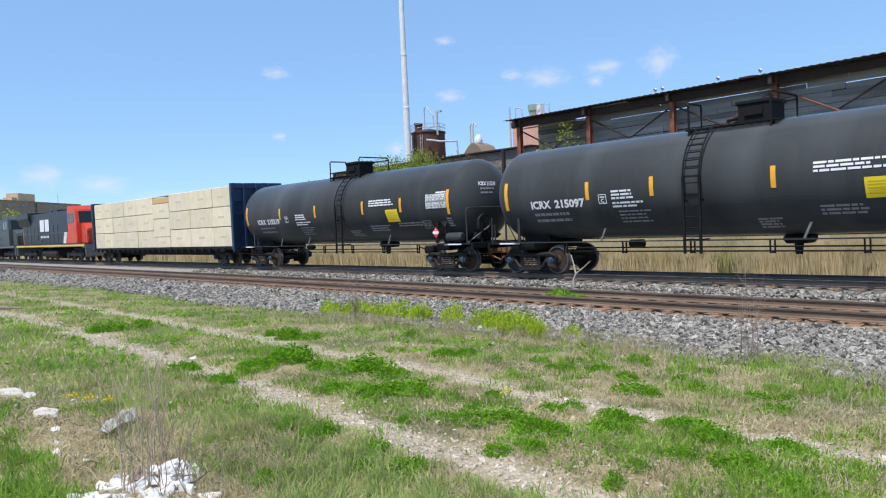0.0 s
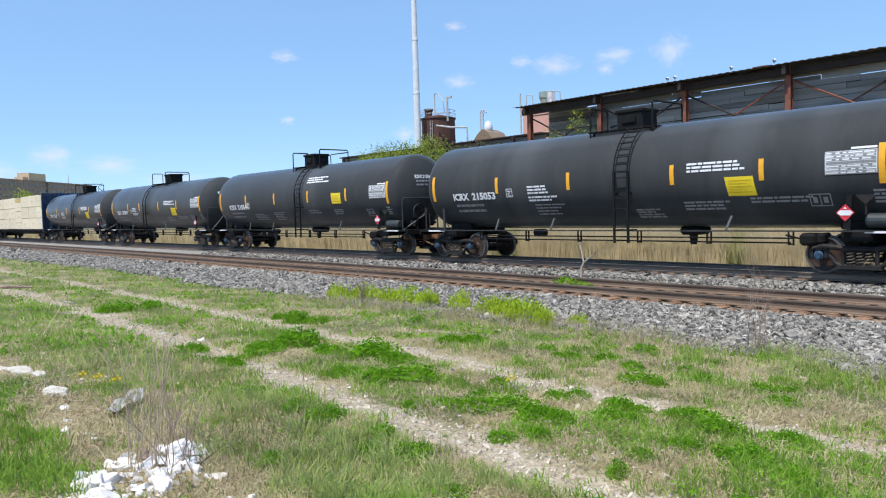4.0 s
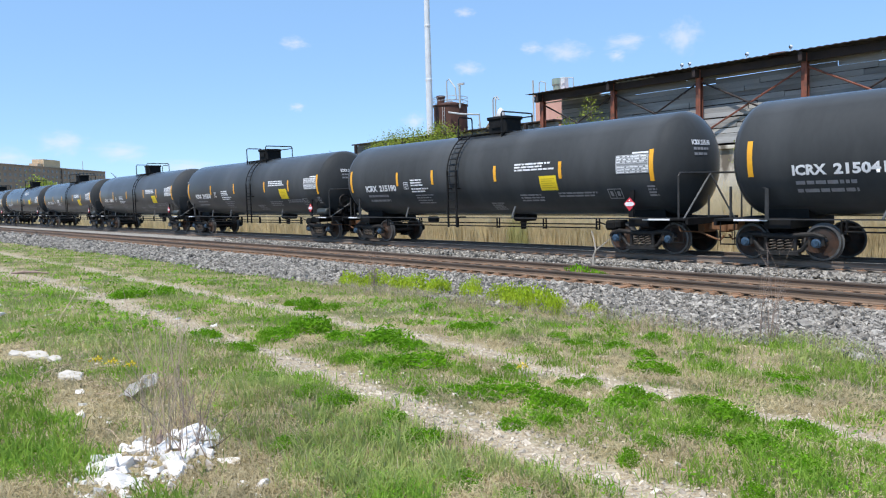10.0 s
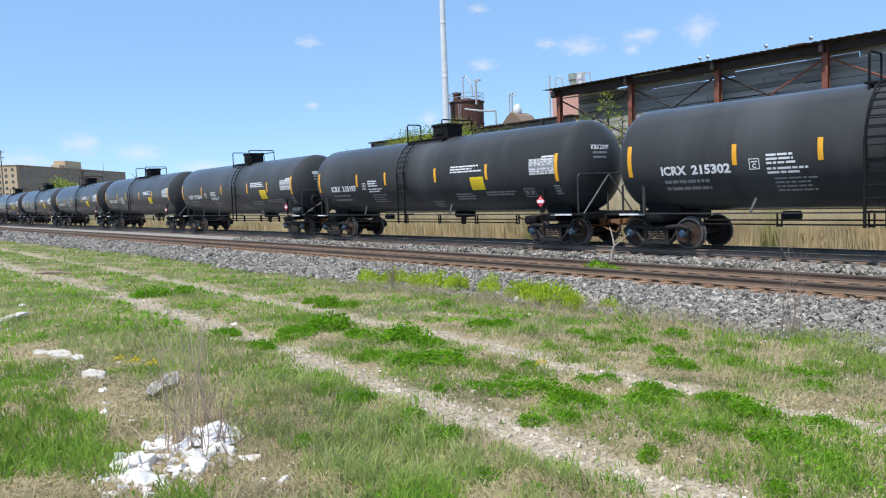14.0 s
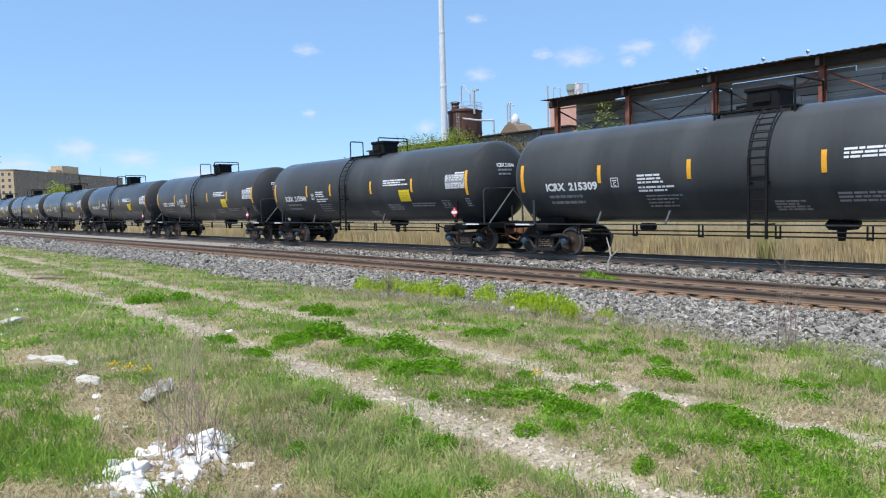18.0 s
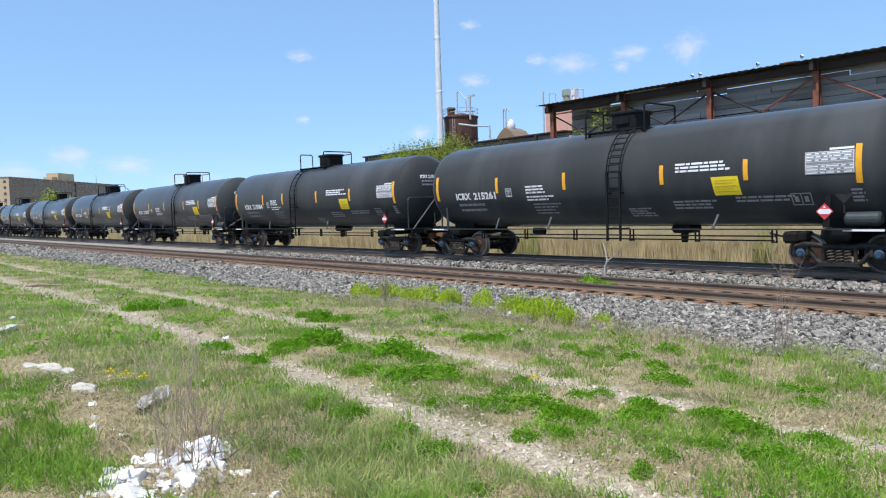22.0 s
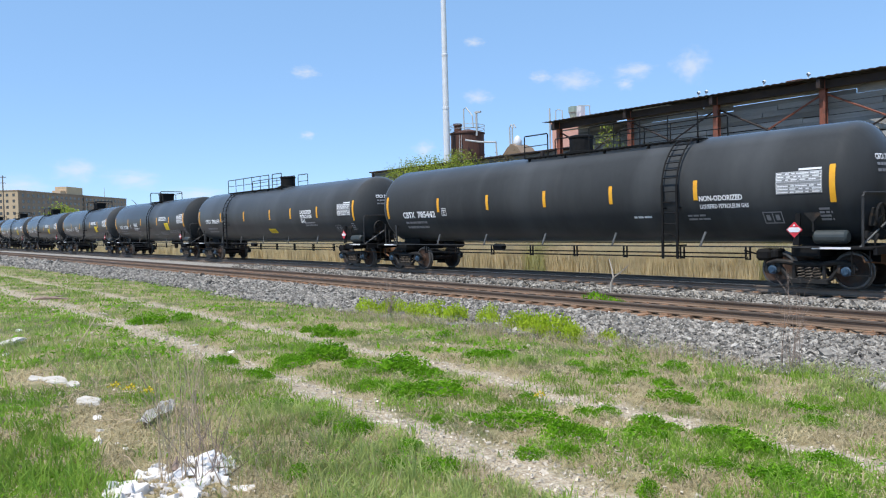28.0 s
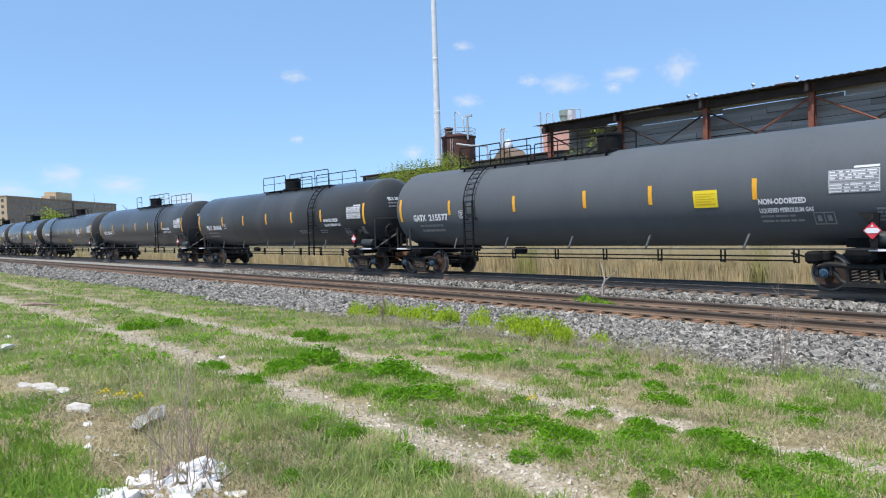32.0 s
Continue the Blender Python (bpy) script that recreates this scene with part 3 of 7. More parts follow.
def side_frame_mesh(s):
    """A cast frame: arched top chord, sagging lower chord, columns beside the springs and jaws over the bearings."""
    bm = new_bm()
    y = s * 1.10
    for pts, r in (([(-1.14, 0.50), (-1.02, 0.62), (-0.82, 0.675), (-0.52, 0.655), (-0.30, 0.62), (0.30, 0.62), (0.52, 0.655), (0.82, 0.675), (1.02, 0.62), (1.14, 0.50)], [0.045, 0.062] + [0.068] * 6 + [0.062, 0.045]),
                   ([(-0.80, 0.62), (-0.66, 0.46), (-0.54, 0.28), (-0.40, 0.205), (0.40, 0.205), (0.54, 0.28), (0.66, 0.46), (0.80, 0.62)], [0.055, 0.055, 0.06, 0.062, 0.062, 0.06, 0.055, 0.055]),
                   ([(-0.37, 0.60), (-0.37, 0.22)], 0.05), ([(0.37, 0.60), (0.37, 0.22)], 0.05)):
        tube(bm, [(x, y, z) for x, z in pts], r, 8)
    for d in (-1, 1):
        slab(bm, [(d * 1.10, 0.62), (d * 1.10, 0.42), (d * 1.03, 0.40), (d * 1.03, 0.585), (d * 0.77, 0.585), (d * 0.77, 0.40), (d * 0.70, 0.42), (d * 0.70, 0.62)][::d], y - 0.07, y + 0.07)
    slab(bm, [(-0.50, 0.15), (-0.46, 0.24), (0.46, 0.24), (0.50, 0.15)], y - 0.10, y + 0.10)
    bmesh.ops.recalc_face_normals(bm, faces=bm.faces)
    return mesh_of(bm, "side_frame", M_TRUCK)


def bearing_mesh():
    bm = new_bm()
    lathe(bm, [(-0.10, 0.0), (-0.10, 0.115), (0.08, 0.115), (0.09, 0.09), (0.125, 0.08), (0.125, 0.0)], 14, "y")
    for a in range(3):
        lathe(bm, [(0.12, 0.022), (0.14, 0.022), (0.14, 0.0)], 6, "y", (0.055 * math.cos(a * 2.1), 0, 0.055 * math.sin(a * 2.1)))
    bmesh.ops.recalc_face_normals(bm, faces=bm.faces)
    return mesh_of(bm, "bearing_cap", M_CAP)


def spring_mesh():
    pts = [(0.085 * math.cos(a * 1.05), 0.085 * math.sin(a * 1.05), 0.245 + 0.0122 * a) for a in range(0, 25)]
    return mesh_of(tube(new_bm(), pts, 0.017, 4), "spring", surf("dusty spring steel", (0.07, 0.055, 0.043), (0.16, 0.125, 0.095), rough=0.7, scale=8, bump=0.1))


WHEELSET, FRAME_N, FRAME_F, BEARING, SPRING = wheelset_mesh(), side_frame_mesh(-1), side_frame_mesh(1), bearing_mesh(), spring_mesh()


def truck_mesh():
    bm = new_bm()
    box(bm, -0.20, 0.20, -1.12, 1.12, 0.50, 0.70, bevel=0.02)
    lathe(bm, [(0.68, 0.0), (0.68, 0.22), (0.80, 0.22), (0.80, 0.0)], 14, "z")
    for d in (-1, 1):
        tube(bm, [(d * 0.42, -0.9, 0.35), (d * 0.42, 0.9, 0.35)], 0.05, 6)
        for s in (-1, 1):
            slab(bm, [(d * 0.40, 0.26), (d * 0.47, 0.28), (d * 0.45, 0.58), (d * 0.38, 0.50)][::d], s * 0.76 - 0.04, s * 0.76 + 0.04)
    bmesh.ops.recalc_face_normals(bm, faces=bm.faces)
    return mesh_of(bm, "truck", M_BLACK)


TRUCK = truck_mesh()
SPINNING = []


def add_truck(car, x, z=0.0):
    tr = part("truck", TRUCK, None, car, "grimy cast steel truck with blue bearing caps")
    tr.location = (x, 0, LIFT)
    part("side_frame", FRAME_N, None, tr)
    part("side_frame", FRAME_F, None, tr)
    for s in (-1, 1):
        for dx in (-0.9, 0.9):
            cap = part("bearing_cap", BEARING, None, tr, "blue roller bearing cap")
            cap.location, cap.rotation_euler = (dx, s * 1.10, 0.46), (0, 0, 0 if s > 0 else math.pi)
        for dx in (-0.2, 0.0, 0.2):
            part("spring", SPRING, None, tr).location = (dx, s * 1.10, 0)
    for dx in (-0.9, 0.9):
        w = part("wheelset", WHEELSET, None, tr, "rusty wheels with bright treads")
        w.location = (dx, 0, 0.46)
    return tr


def coupler_mesh(s, half):
    bm = new_bm()
    x0, x1 = half - 0.75, half - 0.10
    box(bm, x0, x1, -0.11, 0.11, 0.76, 0.98, bevel=0.02)
    box(bm, x1 - 0.05, x1 + 0.16, -0.17, 0.06, 0.70, 1.02, bevel=0.04)
    box(bm, x0 - 0.10, x0 + 0.25, -0.30, 0.30, 0.70, 1.05, bevel=0.015)
    tube(bm, [(x0 + 0.1, -0.35, 0.72), (x1 - 0.1, -0.36, 0.55), (x1 + 0.08, -0.30, 0.48), (x1 + 0.16, -0.25, 0.62)], 0.03, 6)
    tube(bm, [(x0, -1.25, 0.92), (x0 + 0.05, -1.25, 0.78), (x0 + 0.1, -0.2, 0.70)], 0.018, 5)
    if s < 0:
        bmesh.ops.scale(bm, vec=(-1, -1, 1), verts=bm.verts)
        bmesh.ops.reverse_faces(bm, faces=bm.faces)
    return bm


def tank_mesh(half, mat):
    bm = new_bm()
    tan = half - 1.32
    prof = [(-tan - 0.76 * math.sin(a), TANK_R * math.cos(a)) for a in [math.pi / 2 * (14 - i) / 14 for i in range(14)]]
    ring = []
    for i in range(8):
        ring.append((-tan + 2 * tan * i / 7, TANK_R))
    prof = prof + ring + [(-a, r) for a, r in reversed(prof)]
    prof[0], prof[-1] = (-tan - 0.76, 0.0), (tan + 0.76, 0.0)
    lathe(bm, prof, 56, "x", (0, 0, TANK_Z))
    bmesh.ops.recalc_face_normals(bm, faces=bm.faces)
    return mesh_of(bm, "tank", mat, smooth=True)


def head_bars(bm, half, seed):
    """Stencil lines on the dished end that faces back along the train."""
    rs = random.Random(seed)
    tan = half - 1.32

    def pt(y, z):
        q = min(0.999, math.hypot(y, z - TANK_Z) / TANK_R)
        return (tan + 0.76 * math.sqrt(1 - q * q) + 0.012, y, z)
    for z1, z0, w in ((3.12, 3.05, 0.55), (2.97, 2.90, 0.42)):
        y = -0.62
        while y < -0.62 + w:
            d = rs.uniform(0.08, 0.2)
            bm.faces.new([bm.verts.new(pt(a, b)) for a, b in ((y, z0), (y + d, z0), (y + d, z1), (y, z1))])
            y += d + 0.03
    return bm


def head_mark(text, half):
    tan = half - 1.32

    def place(u, v, w):
        y, z = -0.66 + u * 0.80 / w, 3.20 + v
        q = min(0.999, math.hypot(y, z - TANK_Z) / TANK_R)
        return Vector((tan + 0.76 * math.sqrt(1 - q * q) + 0.014, y, z))
    return text_mesh(text, 0.19, "head_mark", M_WHITE, place)


def mark_mesh(name, word, x0, width, z_mid, size=0.41):
    """One word of the reporting mark, low and wide, between x0 and x0 + width."""
    return text_mesh(word, size, name, M_WHITE, lambda u, v, w: on_tank(x0 + width * u / w, z_mid + (v - size * 0.36) * 0.80, 0.014))


def number_mesh(number, half, z_mid=2.33, x=1.05):
    return mark_mesh("car_number", str(number), -(half - 1.45) + x + 0.965, 1.155, z_mid)


def dome(bm, hx, top):
    lathe(bm, [(top - 0.12, 0.0), (top - 0.12, 0.55), (top + 0.03, 0.55), (top + 0.05, 0.45), (top + 0.05, 0.40), (top + 0.46, 0.40), (top + 0.50, 0.43), (top + 0.55, 0.43), (top + 0.58, 0.36), (top + 0.60, 0.0)], 20, "z", (hx, 0, 0))


def tank_car(spec):
    half = spec["length"] / 2
    st = half - 1.45
    car = thing("tank_car", spec["label"], "tank car", (0, Y_TRAIN, RAIL_Z), group="cars of the freight train")
    tank = part("tank", tank_mesh(half, spec["paint"]), None, car, spec.get("tank_label", "black painted steel tank"))
    # reflective tape
    for x in (-st, st + spec.get("end_shift", 0.0)):
        part("reflector", patch(new_bm(), x - 0.07, x + 0.07, 2.20, 3.10, rows=8), M_ORANGE, tank, "tall amber reflector")
    for x in spec["stripes"]:
        part("reflector", patch(new_bm(), x - 0.065, x + 0.065, 2.39, 2.93, rows=5), M_ORANGE, tank, "short amber reflector")
    # lettering
    letters, number = spec["mark"].split(" ")
    part("reporting_mark", mark_mesh("reporting_mark", letters, -st + spec.get("mark_x", 1.05), 0.806, spec.get("mark_z", 2.33)), None, tank, "white stencilled reporting mark")
    part("car_number", number_mesh(number, half, spec.get("mark_z", 2.33), spec.get("mark_x", 1.05)), None, tank, "white stencilled car number")
    bm = bars(new_bm(), -st + 1.1, -st + 3.0, 2.06, 2, 0.19, 0.085, 3)
    part("weight_text", bm, M_FADED, tank)
    bx = spec["box_x"]
    bm = new_bm()
    for a, b, c, d in ((0, 0.28, 0.0, 0.022), (0, 0.28, 0.258, 0.28), (0, 0.022, 0.022, 0.258), (0.258, 0.28, 0.022, 0.258), (0.055, 0.225, 0.18, 0.215)):
        patch(bm, bx + 0.04 + a, bx + 0.04 + b, 2.25 + c, 2.25 + d, rows=1)
    plate_box = part("plate_box", bm, M_WHITE, tank, "white outlined stencil box")
    part("plate_letter", text_mesh("C", 0.155, "plate_letter", M_WHITE, lambda u, v, w: on_tank(bx + 0.125 + u, 2.29 + v, 0.012)), None, plate_box)
    for x0, x1, z1, lines, pitch, h, seed, faded in spec["texts"]:
        part("stencil_text", bars(new_bm(), x0, x1, z1, lines, pitch, h, seed), M_FADED if faded else M_WHITE, tank)
    for words, x0, z, size, width in spec["words"]:
        part("stencil_lettering", text_mesh(words, size, "stencil_lettering", M_WHITE, lambda u, v, w: on_tank(x0 + u * width / w, z + v, 0.013)), None, tank)
    if spec["yellow"]:
        x0, x1, z0, z1, lean = spec["yellow"]
        panel = part("notice_panel", patch(new_bm(), x0, x1, z0, z1, 0.012, 4, lean), M_YELLOW, tank, "yellow notice panel")
        bm = new_bm()
        for i in range(5):
            z = z1 - 0.09 - i * (z1 - z0 - 0.12) / 5
            patch(bm, x0 + 0.07, x1 - 0.07 - 0.12 * (i % 2), z - 0.018, z, 0.016, 1)
        part("notice_text", bm, surf_cache("faded notice print", (0.60, 0.42, 0.015)), panel)
    # data panel: outline, lines and ruled columns
    x0, x1 = st - 1.20, st - 0.10
    part("panel_ground", patch(new_bm(), x0 - 0.02, x1 + 0.02, 2.44, 2.98, 0.010, 4), surf_cache("pale grey stencil ground", (0.24, 0.245, 0.25)), tank, "pale grey ground of the data panel")
    bm = new_bm()
    rs = random.Random(8)
    for i in range(7):
        z = 2.97 - i * 0.075
        patch(bm, x0, x1, z - 0.009, z, 0.012, 1)
        if i == 3:
            continue
        x = x0 + 0.02
        while x < x1 - 0.06:
            w = rs.uniform(0.06, 0.3)
            patch(bm, x, min(x + w, x1), z - 0.056, z - 0.024, 0.012, 1)
            x += w + rs.uniform(0.02, 0.09)
    for x in (x0, x1 - 0.012):
        patch(bm, x, x + 0.012, 2.45, 2.97, 0.012, 4)
    patch(bm, x0 + 0.55, x1, 3.0, 3.05, 0.012, 1)
    part("data_panel", bm, M_WHITE, tank, "white stencilled test data panel")
    ix = st - 1.65
    bm = new_bm()
    for a, b, c, d in ((0, 0.5, 0, 0.025), (0, 0.5, 0.275, 0.30), (0, 0.025, 0.025, 0.275), (0.24, 0.262, 0.025, 0.275), (0.475, 0.5, 0.025, 0.275), (0.08, 0.18, 0.08, 0.22), (0.32, 0.42, 0.08, 0.22)):
        patch(bm, ix + a, ix + b, 1.72 + c, 1.72 + d, 0.012, 1, mat=0)
    part("inspection_box", bm, M_FADED, tank, "two-cell stencilled box")
    part("head_text", head_bars(new_bm(), half, 4), M_FADED, tank)
    part("head_mark", head_mark(spec["mark"], half), None, tank, "white stencilled reporting mark")
    part("end_stencil", bars(new_bm(), st - 0.22, st + 0.12, 2.08, 4, 0.085, 0.05, 12), M_FADED, tank)
    # ladder: a straight lower flight of flat bars, then thin rails bent over the shell
    lx, lw = spec["ladder"], 0.235
    out = TANK_R + 0.13
    arc = [math.radians(a) for a in range(4, 68, 8)]
    bend = [(-out * math.cos(a), TANK_Z + out * math.sin(a)) for a in arc]
    bm = new_bm()
    for d in (-lw, lw):
        box(bm, lx + d - 0.034, lx + d + 0.034, -out - 0.012, -out + 0.045, 0.78, 2.86, bevel=0.006)
        tube(bm, [(lx + d, -out + 0.01, 2.80)] + [(lx + d, y, z) for y, z in bend], 0.024, 6)
        for z in (1.15, 2.2):
            box(bm, lx + d - 0.02, lx + d + 0.02, -out + 0.03, -1.20 if z < 2 else -1.40, z - 0.02, z + 0.02)
    ladder = part("ladder", bm, M_BLACK, car, "black steel side ladder")
    rung = mesh_of(tube(new_bm(), [(-lw, 0, 0), (lw, 0, 0)], 0.017, 5), "rung", M_BLACK)
    for y, z in [(-out + 0.01, 0.86 + 0.30 * k) for k in range(7)] + bend[1::1]:
        part("rung", rung, None, ladder).location = (lx, y, z)
    # top platform, railing and valve housing
    p0, p1 = spec["platform"]
    top = TANK_Z + TANK_R
    bm = new_bm()
    for y0, y1 in ((-0.80, -0.42), (0.42, 0.80)):
        z = top - 0.05
        for j in range(5):
            y = y0 + (y1 - y0) * j / 4
            box(bm, p0, p1, y - 0.022, y + 0.022, z - 0.03, z)
        x = p0
        while x < p1:
            box(bm, x - 0.012, x + 0.012, y0, y1, z - 0.045, z - 0.012)
            x += 0.25
    for x in np.linspace(p0 + 0.15, p1 - 0.15, max(2, int((p1 - p0) / 1.6) + 1)):
        for s in (-1, 1):
            slab(bm, [(x - 0.03, top - 0.06), (x + 0.03, top - 0.06), (x + 0.03, top - 0.36), (x - 0.03, top - 0.36)], s * 0.72 - 0.03, s * 0.72 + 0.03)
    part("top_platform", bm, M_BLACK, car, "black grating walkway on the tank top")
    posts = list(spec["posts"])
    for y in (-0.80, 0.80):
        for a, b in zip(posts[::2], posts[1::2]):
            bm = new_bm()
            tube(bm, [(a, y, top - 0.08), (a, y, top + 0.66), (a + 0.03, y, top + 0.70), (b - 0.03, y, top + 0.70), (b, y, top + 0.66), (b, y, top - 0.08)], 0.022, 6)
            tube(bm, [(a, y, top + 0.33), (b, y, top + 0.33)], 0.016, 5)
            n = max(0, int((b - a) / 1.3))
            for i in range(1, n + 1):
                x = a + (b - a) * i / (n + 1)
                tube(bm, [(x, y, top - 0.08), (x, y, top + 0.70)], 0.018, 5)
            part("handrail", bm, M_BLACK, car, "black tubular handrail")
    for x, y1 in spec.get("hoops", ()):
        bm = tube(new_bm(), [(x, -0.80, top - 0.30), (x, -0.80, top + 0.60), (x, -0.75, top + 0.66), (x, y1 - 0.05, top + 0.66), (x, y1, top + 0.60), (x, y1, top - 0.08)], 0.030, 6)
        part("handrail", bm, M_BLACK, car, "black tubular end hoop")
    if spec.get("hoops"):
        (xa, _), (xb, _) = spec["hoops"]
        bm = tube(new_bm(), [(xa + 0.9, 0.80, top - 0.1), (xa + 0.9, 0.80, top + 0.52), (xa + 0.95, 0.80, top + 0.56), (xb, 0.80, top + 0.56)], 0.024, 6)
        part("handrail", bm, M_BLACK, car, "black tubular handrail")
    hx = spec["hatch"]
    bm = new_bm()
    if spec.get("hoops"):
        box(bm, hx - 0.46, hx + 0.46, -0.42, 0.42, top - 0.05, top + 0.52, bevel=0.05)
        box(bm, hx - 0.50, hx + 0.50, -0.46, 0.46, top + 0.44, top + 0.56, bevel=0.03)
        for dx in (-0.75, -0.6):
            lathe(bm, [(top - 0.1, 0.10), (top + 0.10, 0.10), (top + 0.12, 0.05), (top + 0.22, 0.05), (top + 0.22, 0.0)], 8, "z", (hx + dx, 0.2, 0))
        tube(bm, [(hx - 0.9, -0.1, top + 0.12), (hx - 0.5, -0.15, top + 0.15)], 0.04, 6)
        box(bm, hx - 0.25, hx + 0.25, -0.475, -0.455, top + 0.15, top + 0.35)
    else:
        dome(bm, hx, top)
    bmesh.ops.recalc_face_normals(bm, faces=bm.faces)
    part("valve_housing", bm, M_BLACK, car, "black protective valve housing with lid")
    # sills, pipes and brackets
    sx = half - 1.65
    for s in (-1, 1):
        bm = box(new_bm(), -sx, sx, s * 1.40 - 0.02, s * 1.40 + 0.02, 1.105, 1.14)
        part("side_rail", bm, M_RAILING, car, "worn black side rail under the tank")
    for x in spec["braces"]:
        bm = slab(new_bm(), [(x - 0.03, 1.14), (x + 0.03, 1.14), (x + 0.20, 1.52), (x + 0.14, 1.52)], -1.385, -1.345)
        bmesh.ops.recalc_face_normals(bm, faces=bm.faces)
        part("rail_bracket", bm, M_GREY, car, "grey bracket between rail and tank")
    px = half - 3.6
    for z, y in ((0.93, -1.10), (0.82, -1.18)):
        part("brake_pipe", tube(new_bm(), [(-px, y, z), (px, y, z)], 0.022, 5), M_BLACK, car, "black pipe hung below the side rail")
    n = int(2 * px / 1.9)
    hanger = new_bm()
    for d in (-0.06, 0.06):
        box(hanger, d - 0.014, d + 0.014, -1.20, -1.15, 0.76, 1.10)
    box(hanger, -0.06, 0.06, -1.20, -1.17, 0.77, 0.80)
    hanger = mesh_of(hanger, "pipe_hanger", M_BLACK)
    for i in range(n + 1):
        part("pipe_hanger", hanger, None, car).location = (-px + 2 * px * i / n, 0, 0)
    for d in (-1, 1):
        bm = new_bm()
        tx = d * (half - 2.05)
        box(bm, tx - 0.35, tx + 0.35, -1.30, 1.30, 0.88, 1.14, bevel=0.02)
        slab(bm, [(tx - 0.55, 1.14), (tx + 0.55, 1.14), (tx + 0.48, 1.75), (tx - 0.48, 1.75)], -0.72, 0.72)
        box(bm, min(tx, d * (half - 0.7)), max(tx, d * (half - 0.7)), -0.34, 0.34, 0.72, 1.16, bevel=0.02)
        bmesh.ops.recalc_face_normals(bm, faces=bm.faces)
        part("stub_sill", bm, M_BLACK, car, "black stub sill with tank saddle")
    bm = new_bm()
    box(bm, spec["outlet"] - 0.34, spec["outlet"] + 0.34, -0.35, 0.35, 0.96, 1.22, bevel=0.09)
    lathe(bm, [(0.68, 0.0), (0.68, 0.09), (0.95, 0.12)], 10, "z", (spec["outlet"], -0.1, 0))
    bmesh.ops.recalc_face_normals(bm, faces=bm.faces)
    part("bottom_outlet", bm, M_BLACK, car, "black bottom outlet skid")
    bm = new_bm()
    vx = half - 9.05
    box(bm, vx + 5.55, vx + 5.95, -1.00, -0.45, 0.74, 1.05, bevel=0.07)
    box(bm, vx + 6.0, vx + 6.2, -1.1, -0.6, 0.80, 1.06, bevel=0.05)
    tube(bm, [(vx + 5.2, -0.9, 1.0), (vx + 5.6, -0.9, 0.9)], 0.025, 5)
    part("brake_valve", bm, M_BLACK, car, "black brake control valve")
    bm = new_bm()
    lathe(bm, [(-3.5, 0.0), (-3.5, 0.12), (-3.05, 0.12), (-3.05, 0.0)], 12, "x", (0, -0.5, 1.02))
    bmesh.ops.recalc_face_normals(bm, faces=bm.faces)
    part("brake_cylinder", bm, M_BLACK, car, "black brake cylinder")
    # end platforms, railings, brake gear
    brakes = spec.get("brakes", True)
    for d in (-1, 1):
        e0, e1 = sorted((d * (half - 1.75), d * (half - 0.42)))
        bm = new_bm()
        box(bm, e0, e1, -1.38, 1.38, 1.07, 1.13, bevel=0.008)
        box(bm, d * (half - 0.42) - 0.04, d * (half - 0.42) + 0.04, -1.38, 1.38, 0.95, 1.13)
        for s in (-1, 1):
            box(bm, d * (half - 0.75) - 0.2, d * (half - 0.75) + 0.2, s * 1.30 - 0.06, s * 1.30 + 0.06, 0.44, 0.47)
            for q in (-0.2, 0.2):
                tube(bm, [(d * (half - 0.75) + q, s * 1.33, 0.45), (d * (half - 0.75) + q, s * 1.33, 1.09)], 0.014, 5)
        part("end_platform", bm, M_BLACK, car, "black end platform with sill steps")
        bm = new_bm()
        box(bm, *sorted((d * (half - 1.85), d * (half - 0.95))), -1.400, -1.382, 1.075, 1.125)
        part("sill_stripe", bm, M_WHITE, car, "white stripe on the end sill")
        bm = new_bm()
        xe = half - 0.55
        if d > 0:
            tube(bm, [(xe - 0.15, -1.33, 1.1), (xe - 0.15, -1.33, 2.32), (xe - 0.14, -1.26, 2.40), (xe + 0.29, 1.26, 2.40), (xe + 0.30, 1.33, 2.32), (xe + 0.30, 1.33, 1.0)], 0.032, 6)
            tube(bm, [(xe + 0.06, -0.1, 1.75), (xe + 0.06, -0.1, 1.0)], 0.03, 6)
            if brakes:
                brace = tube(new_bm(), [(xe - 0.25, -1.25, 1.12), (xe + 0.02, -0.35, 1.72)], 0.022, 5)
                part("head_brace", brace, M_GREY, car, "grey diagonal head brace")
                brace = tube(new_bm(), [(xe + 0.25, 0.9, 1.0), (xe + 0.12, 0.1, 2.38)], 0.02, 5)
                part("head_brace", brace, M_BLACK, car)
            else:
                for x, y in ((xe - 0.12, -1.15), (xe + 0.24, 1.0)):
                    brace = tube(new_bm(), [(x, y, 1.08), (xe + 0.08, -0.05, 2.38)], 0.026, 5)
                    part("head_brace", brace, M_GREY, car, "grey diagonal railing brace")
        else:
            tube(bm, [(-xe + 0.15, 1.32, 1.1), (-xe + 0.15, 1.32, 2.25), (-xe + 0.1, 0.2, 2.28), (-xe + 0.1, 0.15, 1.1)], 0.022, 6)
            grab = box(new_bm(), -half + 1.77, -half + 1.87, -1.37, -1.33, 1.12, 1.90)
            tube(grab, [(-half + 1.82, -1.35, 1.90), (-half + 1.45, -1.2, 1.96)], 0.018, 5)
            part("grab_post", grab, M_RAILING, car, "grey corner grab post")
        part("end_railing", bm, M_RAILING, car, "black bent-tube end railing")
